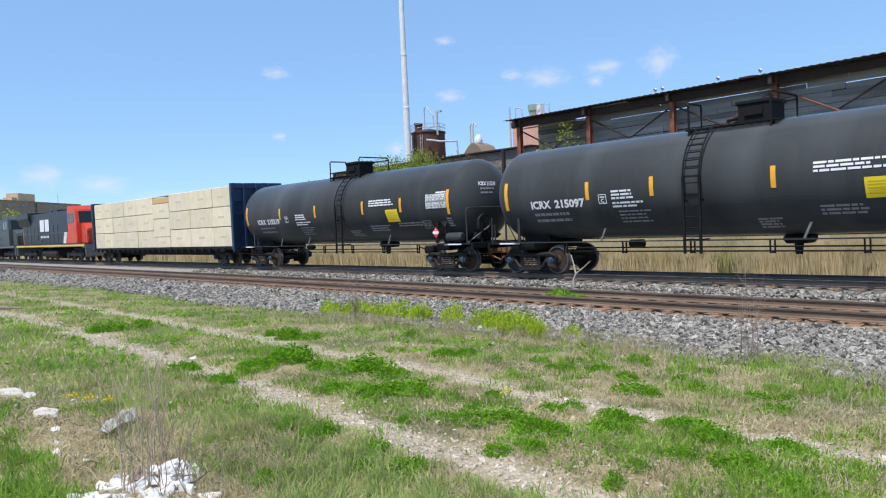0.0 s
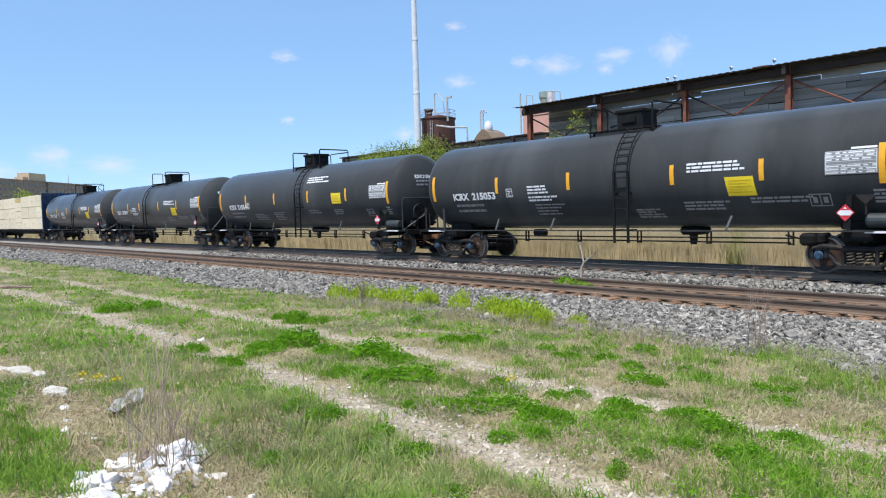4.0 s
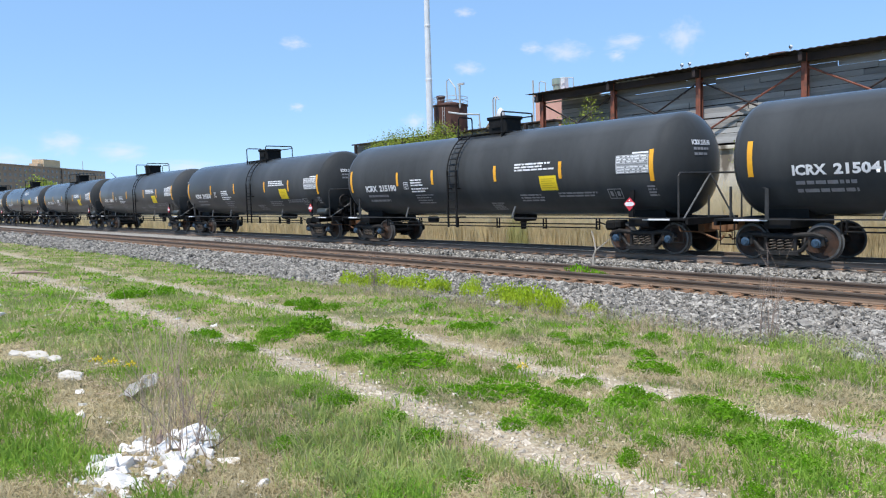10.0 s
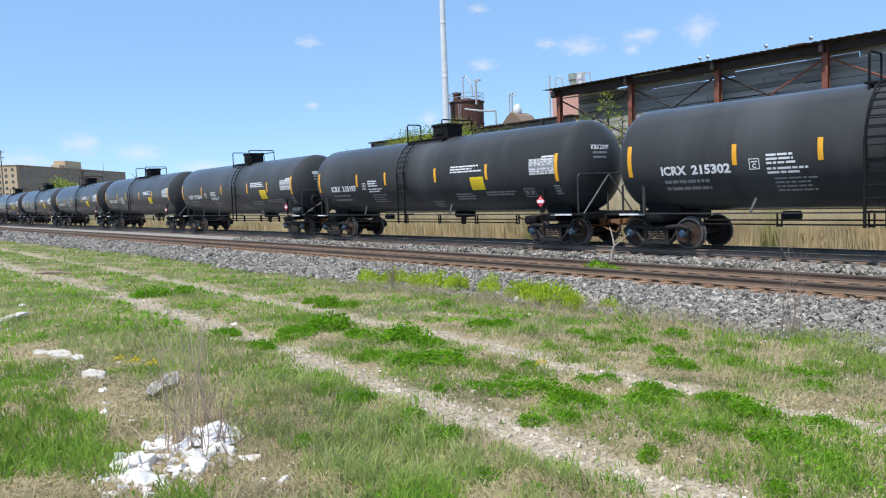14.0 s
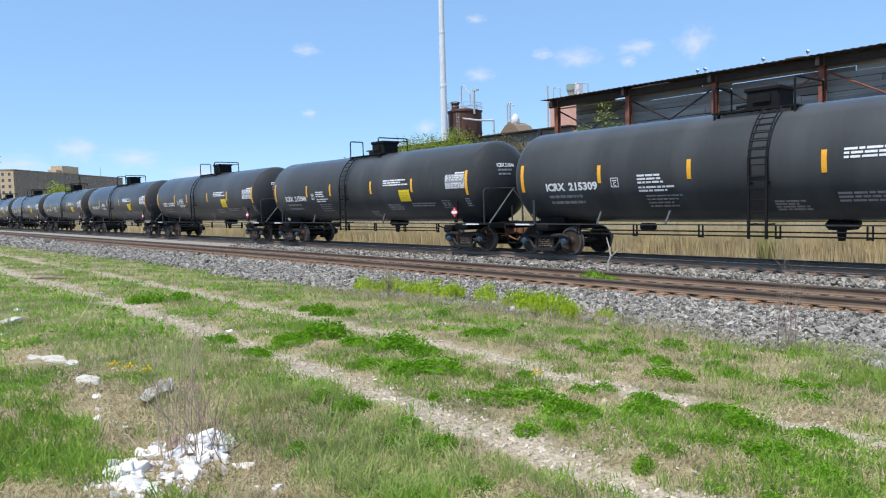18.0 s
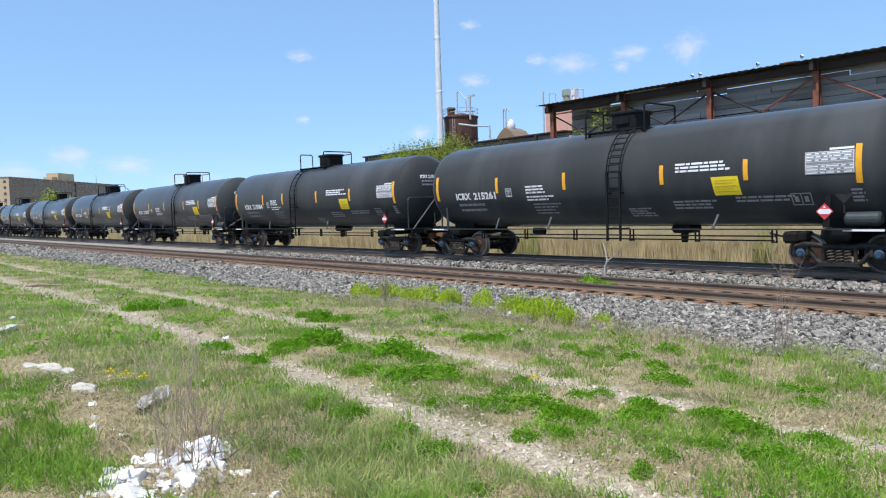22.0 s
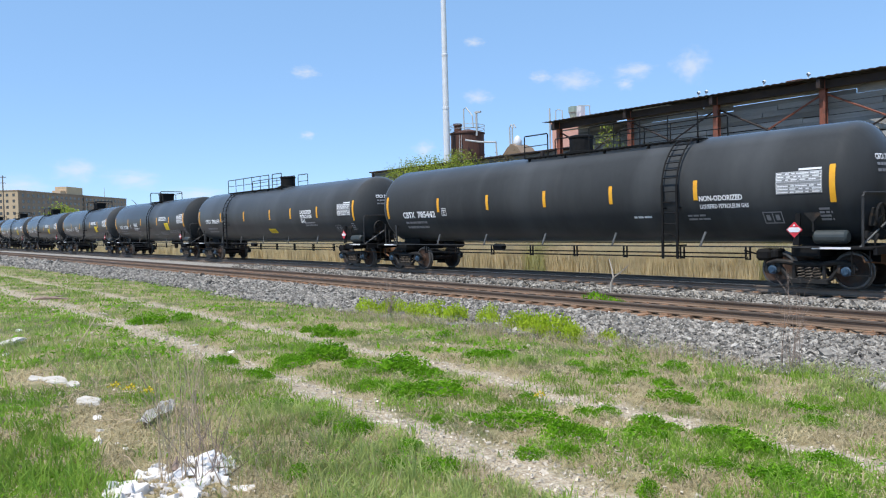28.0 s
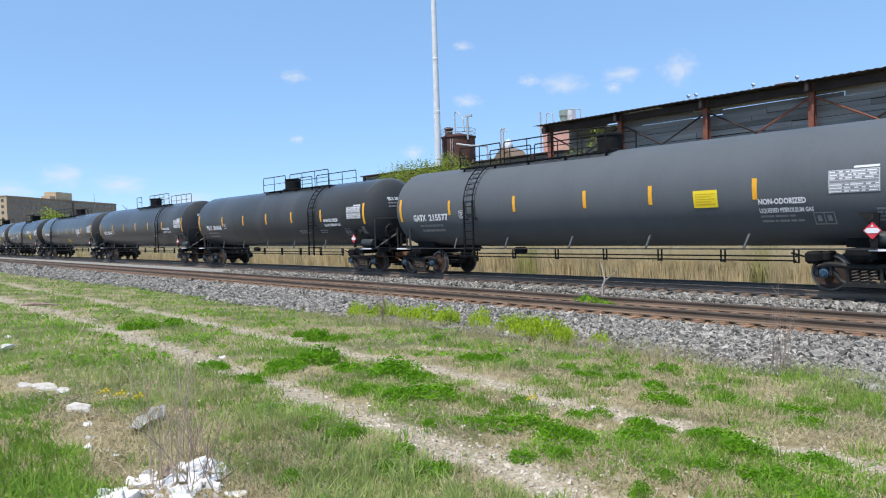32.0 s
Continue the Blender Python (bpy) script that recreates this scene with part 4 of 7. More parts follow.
        if brakes or d < 0:
            xh = d * (half - 0.34)
            bm = box(new_bm(), xh - 0.035, xh + 0.035, -0.42, -0.38, 0.95, 1.98, bevel=0.008)
            part("handhold_post", bm, M_RAILING, car, "black upright post on the end sill")
        part("coupler", coupler_mesh(d, half), M_RUSTY, car, "rusty coupler with air hose")
    if brakes:
        bm = new_bm()
        lathe(bm, [(st - 0.42, 0.0), (st - 0.42, 0.12), (st - 0.37, 0.17), (st + 0.33, 0.17), (st + 0.38, 0.12), (st + 0.38, 0.0)], 16, "x", (0, -1.18, 1.36))
        bmesh.ops.recalc_face_normals(bm, faces=bm.faces)
        part("air_reservoir", bm, M_GREEN_TANK, car, "grey-green air reservoir", smooth=False)
        bm = new_bm()
        lathe(bm, [(half - 0.62, 0.30), (half - 0.59, 0.33), (half - 0.56, 0.30), (half - 0.59, 0.27), (half - 0.62, 0.30)], 18, "x", (0, -0.55, 1.85))
        for a in range(4):
            c, s = math.cos(a * math.pi / 2 + 0.4), math.sin(a * math.pi / 2 + 0.4)
            tube(bm, [(half - 0.59, -0.55, 1.85), (half - 0.59, -0.55 + 0.3 * c, 1.85 + 0.3 * s)], 0.014, 4)
        box(bm, half - 0.82, half - 0.66, -0.72, -0.38, 1.60, 2.05, bevel=0.02)
        tube(bm, [(half - 0.74, -0.55, 1.6), (half - 0.74, -0.55, 1.1)], 0.02, 5)
        part("brake_wheel", bm, M_TRUCK, car, "grimy brake wheel and chain box")
        # levers, rod and chain of the hand brake
        bm = new_bm()
        for y, z, w in ((-0.30, 1.45, 0.16), (-0.75, 1.38, 0.12), (0.05, 1.62, 0.14)):
            slab(bm, [(half - 0.95, z - 0.05), (half - 0.62, z - w), (half - 0.56, z + 0.03), (half - 0.86, z + w)], y - 0.03, y + 0.03)
        tube(bm, [(half - 0.75, -0.55, 1.60), (half - 0.82, -0.35, 1.42), (half - 0.80, -0.30, 1.10), (half - 1.2, -0.30, 0.95)], 0.022, 5)
        lathe(bm, [(-0.16, 0.0), (-0.16, 0.13), (0.12, 0.13), (0.16, 0.06), (0.30, 0.04), (0.30, 0.0)], 12, "y", (half - 0.85, 0.25, 1.38))
        bmesh.ops.recalc_face_normals(bm, faces=bm.faces)
        part("brake_rigging", bm, M_TRUCK, car, "grimy grey hand-brake levers, rod and cylinder")
    # placard on its holder
    bm = new_bm()
    qx = st - 0.80 + spec.get("placard_shift", 0.0)
    slab(bm, [(qx - 0.06, 1.16), (qx + 0.10, 1.16), (qx + 0.14, 1.95), (qx + 0.02, 1.95)], -1.41, -1.36)
    bmesh.ops.recalc_face_normals(bm, faces=bm.faces)
    holder = part("placard_holder", bm, M_BLACK, car)
    bm = new_bm()
    r = 0.20
    slab(bm, [(qx - r, 1.55), (qx, 1.55 - r), (qx + r, 1.55), (qx, 1.55 + r)], -1.435, -1.425)
    bmesh.ops.recalc_face_normals(bm, faces=bm.faces)
    part("placard", bm, M_RED, holder, "red and white hazard diamond")
    bm = new_bm()
    slab(bm, [(qx - 0.17, 1.55), (qx - 0.11, 1.49), (qx + 0.11, 1.49), (qx + 0.17, 1.55), (qx + 0.11, 1.61), (qx - 0.11, 1.61)], -1.444, -1.437)
    slab(bm, [(qx - 0.035, 1.64), (qx + 0.035, 1.64), (qx, 1.69)], -1.444, -1.437)
    bmesh.ops.recalc_face_normals(bm, faces=bm.faces)
    part("placard_band", bm, M_WHITE, holder)
    if brakes:
        bm = slab(new_bm(), [(st - 0.62, 1.95), (st - 0.40, 1.73), (st - 0.18, 1.95), (st - 0.40, 2.17)], -1.33, -1.315)
        slab(bm, [(st - 0.42, 1.5), (st - 0.38, 1.5), (st - 0.38, 1.95), (st - 0.42, 1.95)], -1.31, -1.27)
        bmesh.ops.recalc_face_normals(bm, faces=bm.faces)
        part("placard_holder", bm, M_TRUCK, car, "grey steel placard holder")
    for d in (-1, 1):
        add_truck(car, d * (half - 2.05))
    return car


CACHE = {}


def surf_cache(name, c):
    if name not in CACHE:
        CACHE[name] = surf(name, tuple(0.9 * v for v in c), tuple(min(1, 1.1 * v) for v in c), rough=0.6, bump=0.01)
    return CACHE[name]


SHORT = dict(length=18.1, paint=M_TANK, label="black steel tank car with amber reflectors and yellow notice", stripes=(-4.33, -1.24, 2.37, 4.87), mark="ICRX 215219", box_x=-3.95,
             texts=((-2.95, -1.85, 2.58, 3, 0.10, 0.055, 21, False), (-2.95, -1.7, 2.24, 2, 0.10, 0.055, 22, False), (-2.75, -1.5, 1.98, 4, 0.10, 0.04, 23, True),
                    (2.82, 4.45, 2.94, 3, 0.095, 0.055, 24, False), (2.6, 4.3, 1.92, 3, 0.09, 0.05, 25, True), (4.5, 6.2, 1.98, 2, 0.09, 0.05, 26, True), (1.0, 1.9, 1.75, 4, 0.07, 0.045, 27, True)),
             words=(), yellow=(3.92, 4.68, 2.03, 2.52, -0.12), ladder=0.78, platform=(-0.95, 1.4), posts=(), hoops=((-0.88, 0.1), (1.34, 0.80)), hatch=0.28, outlet=2.2, braces=(-4.55, -2.1, 3.85))
SHORT_B = dict(SHORT, brakes=False, stripes=(-4.3, -2.1, 1.3, 4.24), ladder=-0.83, platform=(-1.4, 1.15), posts=(), hoops=((-1.30, -0.1), (0.98, 0.80)), hatch=0.36, outlet=1.3, braces=(-3.95, 1.95), yellow=(3.34, 4.06, 2.03, 2.50, 0.0),
               label="black steel tank car with off-centre ladder and yellow notice", mark="ICRX 215097",
               texts=((-3.45, -2.5, 2.62, 3, 0.10, 0.055, 21, False), (-3.45, -2.4, 2.28, 2, 0.10, 0.055, 22, False), (-3.3, -2.2, 2.02, 4, 0.10, 0.04, 23, True),
                      (2.25, 4.0, 2.94, 3, 0.095, 0.055, 24, False), (2.3, 3.5, 1.92, 3, 0.09, 0.05, 25, True), (4.0, 5.7, 1.95, 2, 0.09, 0.05, 26, True), (0.7, 1.4, 1.66, 4, 0.07, 0.045, 27, True)))
LONG = dict(length=20.95, paint=M_TANK, label="long black pressure tank car with amber reflectors and white stencils", box_x=-5.5, texts=(), words=(), yellow=None, outlet=-6.5,
            braces=(-5.9, -3.2, -0.3, 2.6, 5.6), stripes=(), hatch=0.2, end_shift=0.15)
SHORT_C = dict(SHORT, stripes=(-4.61, -1.61, 1.53, 4.65), mark="ICRX 215544", box_x=-4.55, yellow=(3.54, 4.27, 2.30, 2.76, 0.0), ladder=0.8, platform=(-0.85, 1.7), hoops=((-0.82, 0.1), (1.6, 0.80)), hatch=0.05, outlet=0.2,
               braces=(-4.55, -2.1, 3.9), label="black steel tank car with upright yellow notice beside the ladder",
               texts=((-4.0, -2.6, 1.95, 4, 0.085, 0.045, 21, True), (-1.97, -0.9, 2.0, 5, 0.085, 0.045, 22, True), (1.35, 3.2, 3.55, 3, 0.10, 0.055, 24, False), (1.39, 2.55, 2.05, 2, 0.10, 0.05, 25, True), (3.52, 4.3, 2.05, 3, 0.085, 0.045, 26, True)))
SLACK = (0.0, 0.0, 0.30, 0.28)   # stretch of the couplings before the last four cars
CARS = []   # car, distance of its middle from the first tank car's left end
HEADER = [(215219, 0), (215097, 1), (215544, 2), (215053, 3), (215004, 4), (215250, 5), (215190, 6), (215041, 7), (215197, 8), (215302, 9), (215044, 10), (215309, 11),
          (215084, 12), (215261, 13), (215359, 14)]


def make_tank_cars():
    plain, other = tank_car(SHORT), tank_car(SHORT_B)
    CARS.extend([(plain, 9.05), (other, 9.05 + 18.1)])
    CARS.append((tank_car(SHORT_C), 9.05 + 36.2))
    for number, i in HEADER[3:]:
        car = copy_thing(other if i in (6, 8, 9, 10, 12) else plain, Matrix.Translation((0, Y_TRAIN, RAIL_Z)))
        for ob in car.children_recursive:
            if ob.name.startswith("car_number"):
                ob.data = number_mesh(number, 9.05)
            elif ob.name.startswith("head_mark"):
                ob.data = head_mark("ICRX %d" % number, 9.05)
        CARS.append((car, 9.05 + 18.1 * i))
    start = 18.1 * 15
    s = -9.08
    kinds = [
        dict(mark="CTCX 780159", mark_z=2.45, stripes=[s + q for q in (3.43, 6.70, 9.95, 12.3, 15.0)], ladder=s + 4.3, platform=(s + 3.1, s + 10.1), posts=(s + 3.1, s + 8.6, s + 9.0, s + 10.1), hatch=s + 9.3,
             yellow=(s + 9.42, s + 10.25, 1.68, 1.92, -0.4), texts=((4.6, 5.8, 2.2, 2, 0.12, 0.07, 33, True),),
             words=(("LIQUEFIED", 4.25, 2.62, 0.24, 1.15), ("PETROLEUM", 4.25, 2.40, 0.24, 1.15), ("GAS", 4.25, 2.18, 0.24, 0.45)), label="long black pressure tank car with dull yellow notice"),
        dict(mark="CBTX 785442", stripes=[s + q for q in (3.44, 6.25, 9.04, 11.77, 14.64)], ladder=s + 13.9, platform=(s + 7.5, s + 14.4), posts=(s + 7.5, s + 8.6, s + 10.4, s + 14.3), hatch=s + 9.4,
             texts=((s + 12.5, s + 13.45, 2.0, 1, 0.1, 0.06, 31, False), (s + 14.3, s + 15.1, 2.0, 2, 0.1, 0.05, 32, True)),
             words=(("NON-ODORIZED", s + 14.74, 2.36, 0.19, 1.25), ("LIQUEFIED PETROLEUM GAS", s + 14.74, 2.16, 0.15, 1.4))),
        dict(mark="TILX 306968", stripes=[s + q for q in (3.46, 6.23, 9.03, 11.78, 14.63)], ladder=s + 13.9, platform=(s + 7.5, s + 14.4), posts=(s + 7.5, s + 10.0, s + 10.5, s + 14.3), hatch=s + 9.35,
             texts=((s + 12.3, s + 13.3, 2.0, 2, 0.1, 0.05, 34, True), (s + 14.3, s + 15.1, 2.0, 2, 0.1, 0.05, 35, True)),
             words=(("NON-ODORIZED", s + 14.88, 2.36, 0.19, 1.25), ("LIQUEFIED PETROLEUM GAS", s + 14.88, 2.16, 0.15, 1.4)), label="long black pressure tank car with long top walkway"),
        dict(mark="GATX 215577", mark_x=0.80, paint=M_TANK_DUSTY, tank_label="dusty grey-black steel tank", stripes=[s + q for q in (3.1, 6.51, 9.58, 11.97, 15.08)], ladder=s + 4.3, platform=(s + 3.0, s + 10.0),
             posts=(s + 3.0, s + 5.2, s + 5.4, s + 9.9), hatch=s + 9.45, yellow=(s + 13.34, s + 14.05, 2.24, 2.70, 0.0), texts=((s + 15.15, s + 16.3, 1.98, 2, 0.12, 0.05, 36, True),),
             words=(("NON-ODORIZED", s + 15.15, 2.26, 0.19, 1.2), ("LIQUEFIED PETROLEUM GAS", s + 15.15, 2.05, 0.15, 1.35)), placard_shift=0.5, label="long dusty grey-black pressure tank car with yellow notice panel"),
    ]
    for i, k in enumerate(kinds):
        CARS.append((tank_car({**LONG, **k}), start + 20.95 * (i + 0.5) + SLACK[i]))


make_tank_cars()

# ---------------------------------------------------------------- lumber car and locomotives
M_WRAP = surf("cream lumber wrap", (0.68, 0.58, 0.39), (0.80, 0.70, 0.51), rough=0.55, scale=2.5, fine=25, bump=0.12, obj=0.07)
M_TIMBER = surf("bare yellow timber", (0.52, 0.36, 0.15), (0.62, 0.45, 0.21), rough=0.8, scale=4, fine=40, bump=0.2, stretch=(1, 8, 8))
M_BLUE = surf("dark blue car paint", (0.012, 0.030, 0.075), (0.025, 0.055, 0.115), rough=0.5, scale=3, fine=30, bump=0.08, c=(0.05, 0.045, 0.045), c_at=0.66, c_scale=2)
M_LOCO_BLACK = surf("black locomotive paint", (0.018, 0.020, 0.026), (0.032, 0.035, 0.042), rough=0.45, scale=3, bump=0.03)
M_LOCO_RED = surf("orange red locomotive paint", (0.62, 0.055, 0.025), (0.70, 0.085, 0.04), rough=0.45, scale=3, bump=0.03)
M_LOCO_GREEN = surf("dull green grey paint", (0.05, 0.065, 0.06), (0.09, 0.105, 0.10), rough=0.5, scale=3, bump=0.03)
M_GLASS = surf("dark cab glass", (0.012, 0.014, 0.017), (0.02, 0.022, 0.025), rough=0.08, bump=0.0)
M_STRIPE = surf("yellow sill stripe", (0.75, 0.50, 0.06), (0.80, 0.56, 0.09), rough=0.5, bump=0.01)


def lumber_car(mid):
    """A centre-beam flat car stacked with wrapped lumber."""
    half = 11.65
    car = thing("lumber_car", "blue centre-beam flat car stacked with cream-wrapped lumber bundles", "flat car", (0, Y_TRAIN, RAIL_Z), group="cars of the freight train")
    bm = new_bm()
    box(bm, -half + 0.4, half - 0.4, -1.45, 1.45, 0.98, 1.12, bevel=0.02)
    box(bm, -half + 0.6, half - 0.6, -0.35, 0.35, 0.62, 1.0)
    x = -half + 1.2
    while x < half - 1:
        for s in (-1, 1):
            box(bm, x - 0.12, x + 0.12, s * 1.48 - 0.05, s * 1.48 + 0.05, 0.86, 1.05)
        x += 0.9
    part("deck", bm, M_BLACK, car, "dark steel deck with tie-down winches")
    bm = new_bm()
    box(bm, -half + 0.5, half - 0.5, -0.06, 0.06, 1.12, 4.40)
    box(bm, -half + 0.5, half - 0.5, -0.30, 0.30, 4.34, 4.50, bevel=0.02)
    part("centre_beam", bm, M_BLUE, car, "dark blue centre beam")
    for d in (-1, 1):
        bm = new_bm()
        x0, x1 = sorted((d * (half - 0.30), d * (half - 0.42)))
        box(bm, x0, x1, -1.50, 1.50, 1.0, 4.52, bevel=0.01)
        wall = part("bulkhead", bm, M_BLUE, car, "dark blue ribbed end bulkhead")
        for y in (-1.46, -0.75, 0, 0.75, 1.46):
            lo, hi = sorted((d * (half - 0.30), d * (half - 0.16)))
            part("rib", box(new_bm(), lo, hi, y - 0.06, y + 0.06, 0.9, 4.50, bevel=0.008), M_BLUE, wall)
        for z in (1.5, 2.2, 2.9, 3.6, 4.3):
            lo, hi = sorted((d * (half - 0.30), d * (half - 0.20)))
            part("rib", box(new_bm(), lo, hi, -1.45, 1.45, z - 0.05, z + 0.05), M_BLUE, wall)
        part("coupler", coupler_mesh(d, half), M_RUSTY, car, "rusty coupler with air hose")
        add_truck(car, d * (half - 2.3))
    rs = random.Random(17)
    cols = [-11.1, -9.2, -7.2, -4.9, -2.5, 0.3, 2.9, 5.9, 8.9, 11.15]
    bm = new_bm()
    for side in (-1, 1):
        for i, (a, b) in enumerate(zip(cols, cols[1:])):
            gap = i == 5
            levels = (1.13, 1.80, 2.95, 3.9, 4.25) if gap else (1.13, 2.22, 3.31, 4.40)
            for j, (z0, z1) in enumerate(zip(levels, levels[1:])):
                y0, y1 = (0.33, 1.42) if side > 0 else (-1.42 + rs.uniform(0, 0.03), -0.33)
                bm = box(new_bm(), a + 0.02, b - 0.02, y0, y1, z0 + 0.02, z1 - 0.012, bevel=0.02)
                bare = gap and j == 3
                bundle = part("lumber_pack", bm, M_TIMBER if bare else M_WRAP, car, "bare yellow timber bundle" if bare else "cream paper-wrapped lumber bundle")
                if side < 0 and not bare:
                    mark = new_bm()
                    xm, zm = (a + b) / 2 + rs.uniform(-0.2, 0.2), (z0 + z1) / 2
                    for q in range(3):
                        box(mark, xm - 0.35 + q * 0.26, xm - 0.17 + q * 0.26, y0 - 0.006, y0 - 0.002, zm - 0.06, zm + 0.06)
                    part("wrap_print", mark, surf_cache("faint wrap print", (0.58, 0.51, 0.37)), bundle)
    CARS.append((car, mid))


def locomotive(mid, scheme):
    """A six-axle diesel whose cab faces back along the train."""
    half = 11.15
    red = scheme == "red"
    car = thing("locomotive", "black and orange-red diesel locomotive with white stripes and yellow sill line" if red else "dull green-grey diesel locomotive coupled ahead", "locomotive",
                (0, Y_TRAIN, RAIL_Z), group="cars of the freight train")
    dark, bright = (M_LOCO_BLACK, M_LOCO_RED) if red else (M_LOCO_GREEN, M_LOCO_GREEN)
    bm = box(new_bm(), -half + 0.5, half - 0.5, -1.50, 1.50, 1.30, 1.58, bevel=0.02)
    part("frame_deck", bm, M_LOCO_BLACK, car, "black walkway deck")
    bm = new_bm()
    for s in (-1, 1):
        box(bm, -half + 0.5, half - 0.5, s * 1.512 - 0.008, s * 1.512 + 0.008, 1.36, 1.50)
    part("sill_stripe", bm, M_STRIPE if red else M_GREY, car, "yellow sill stripe")
    bm = box(new_bm(), -half + 2.6, half - 4.6, -1.30, 1.30, 1.58, 4.35, bevel=0.05)
    hood = part("long_hood", bm, dark, car, "dark engine hood")
    for i in range(9):
        x = -half + 3.6 + i * 1.25
        door = box(new_bm(), x - 0.55, x + 0.55, -1.325, -1.295, 1.75, 3.25, bevel=0.008)
        part("hood_door", door, dark, hood)
    bm = box(new_bm(), -half + 1.3, -half + 2.62, -1.05, 1.05, 1.58, 4.2, bevel=0.05)
    part("hood_end", bm, bright, car, "orange-red rear hood end")
    bm = new_bm()
    a = [(-1.30, 3.3), (-1.56, 4.05), (-1.56, 4.55), (1.56, 4.55), (1.56, 4.05), (1.30, 3.3)]
    v0, v1 = [bm.verts.new((-half + 1.5, y, z)) for y, z in a], [bm.verts.new((-half + 5.6, y, z)) for y, z in a]
    bm.faces.new(v0), bm.faces.new(v1[::-1])
    for i in range(6):
        bm.faces.new((v0[i], v1[i], v1[(i + 1) % 6], v0[(i + 1) % 6]))
    bmesh.ops.recalc_face_normals(bm, faces=bm.faces)
    part("radiator", bm, dark, car, "dark flared radiator housing")
    for x in (-1.5, 0.2):
        part("roof_vent", box(new_bm(), x - 0.6, x + 0.6, -0.7, 0.7, 4.33, 4.62, bevel=0.04), dark, car)
    bm = new_bm()
    slab(bm, [(half - 4.6, 1.58), (half - 2.3, 1.58), (half - 2.3, 3.2), (half - 2.5, 4.25), (half - 2.8, 4.62), (half - 4.6, 4.62)], -1.5, 1.5)
    bmesh.ops.recalc_face_normals(bm, faces=bm.faces)
    bmesh.ops.bevel(bm, geom=bm.edges[:], offset=0.05, segments=2, affect="EDGES")
    cab = part("cab", bm, bright, car, "orange-red operator cab" if red else "green-grey operator cab")
    for s in (-1, 1):
        for x in (half - 4.2, half - 3.3):
            bm = box(new_bm(), x - 0.36, x + 0.36, s * 1.508 - 0.008, s * 1.508 + 0.008, 3.25, 4.05, bevel=0.004)
            part("cab_window", bm, M_GLASS, cab, "dark side window")
    bm = slab(new_bm(), [(half - 2.29, 3.25), (half - 2.27, 3.25), (half - 2.45, 4.15), (half - 2.49, 4.15)], -1.25, 1.25)
    bmesh.ops.recalc_face_normals(bm, faces=bm.faces)
    part("windscreen", bm, M_GLASS, cab, "dark windscreen")
    bm = slab(new_bm(), [(half - 2.3, 1.58), (half - 0.85, 1.58), (half - 0.80, 2.7), (half - 1.2, 3.1), (half - 2.3, 3.2)], -1.15, 1.15)
    bmesh.ops.recalc_face_normals(bm, faces=bm.faces)
    bmesh.ops.bevel(bm, geom=bm.edges[:], offset=0.06, segments=2, affect="EDGES")
    part("nose", bm, bright, car, "orange-red short nose")
    if red:
        bm = new_bm()
        for x in (half - 6.7,):
            slab(bm, [(x, 1.62), (x + 0.75, 1.62), (x + 1.25, 2.55), (x + 0.5, 2.55)], -1.34, -1.328)
        bmesh.ops.recalc_face_normals(bm, faces=bm.faces)
        wedge = slab(new_bm(), [(half - 5.93, 1.62), (half - 4.62, 1.62), (half - 4.62, 3.6), (half - 5.0, 3.6), (half - 5.0, 2.55), (half - 5.43, 2.55)], -1.34, -1.328)
        bmesh.ops.recalc_face_normals(wedge, faces=wedge.faces)
        part("colour_wedge", wedge, M_LOCO_RED, hood, "orange-red wedge behind the cab")
        part("diagonal_stripe", bm, M_WHITE, hood, "white diagonal stripes")
        bm = new_bm()
        for a, b in ((0, 1.3), (1.6, 2.84)):
            box(bm, -2.4 + a, -2.4 + b, -1.345, -1.33, 2.72, 3.78, bevel=0.004)
        for q in range(6):
            box(bm, -2.3 + q * 0.45, -2.0 + q * 0.45, -1.345, -1.33, 2.15, 2.36)
        part("emblem", bm, M_WHITE, hood, "white painted emblem of plain bars")
    for s in (-1, 1):
        bm = new_bm()
        tube(bm, [(-half + 0.7, s * 1.45, 2.55), (half - 4.8, s * 1.45, 2.55)], 0.02, 5)
        x = -half + 0.7
        while x < half - 4.7:
            tube(bm, [(x, s * 1.45, 1.58), (x, s * 1.45, 2.55)], 0.018, 4)
            x += 1.7
        part("side_railing", bm, M_GREY, car, "thin side railing")
    for d in (-1, 1):
        bm = new_bm()
        for s in (-1, 1):
            tube(bm, [(d * (half - 0.55), s * 1.40, 0.5), (d * (half - 0.45), s * 1.40, 2.3), (d * (half - 0.7), s * 1.40, 2.6)], 0.022, 5)
            for z in (0.55, 0.85, 1.15):
                box(bm, d * (half - 0.6) - 0.16, d * (half - 0.6) + 0.16, s * 1.25 - 0.18, s * 1.25 + 0.18, z - 0.015, z + 0.015)
        box(bm, d * (half - 0.5) - 0.06, d * (half - 0.5) + 0.06, -1.45, 1.45, 0.55, 1.5, bevel=0.01)
        part("end_steps", bm, M_GREY, car, "grey end steps and pilot")
        part("coupler", coupler_mesh(d, half), M_RUSTY, car, "rusty coupler with air hose")
    bm = lathe(new_bm(), [(-2.4, 0.0), (-2.4, 0.5), (-2.2, 0.58), (2.2, 0.58), (2.4, 0.5), (2.4, 0.0)], 20, "x", (0, 0, 0.86))
    bmesh.ops.scale(bm, vec=(1, 2.4, 0.9), verts=bm.verts)
    bmesh.ops.recalc_face_normals(bm, faces=bm.faces)
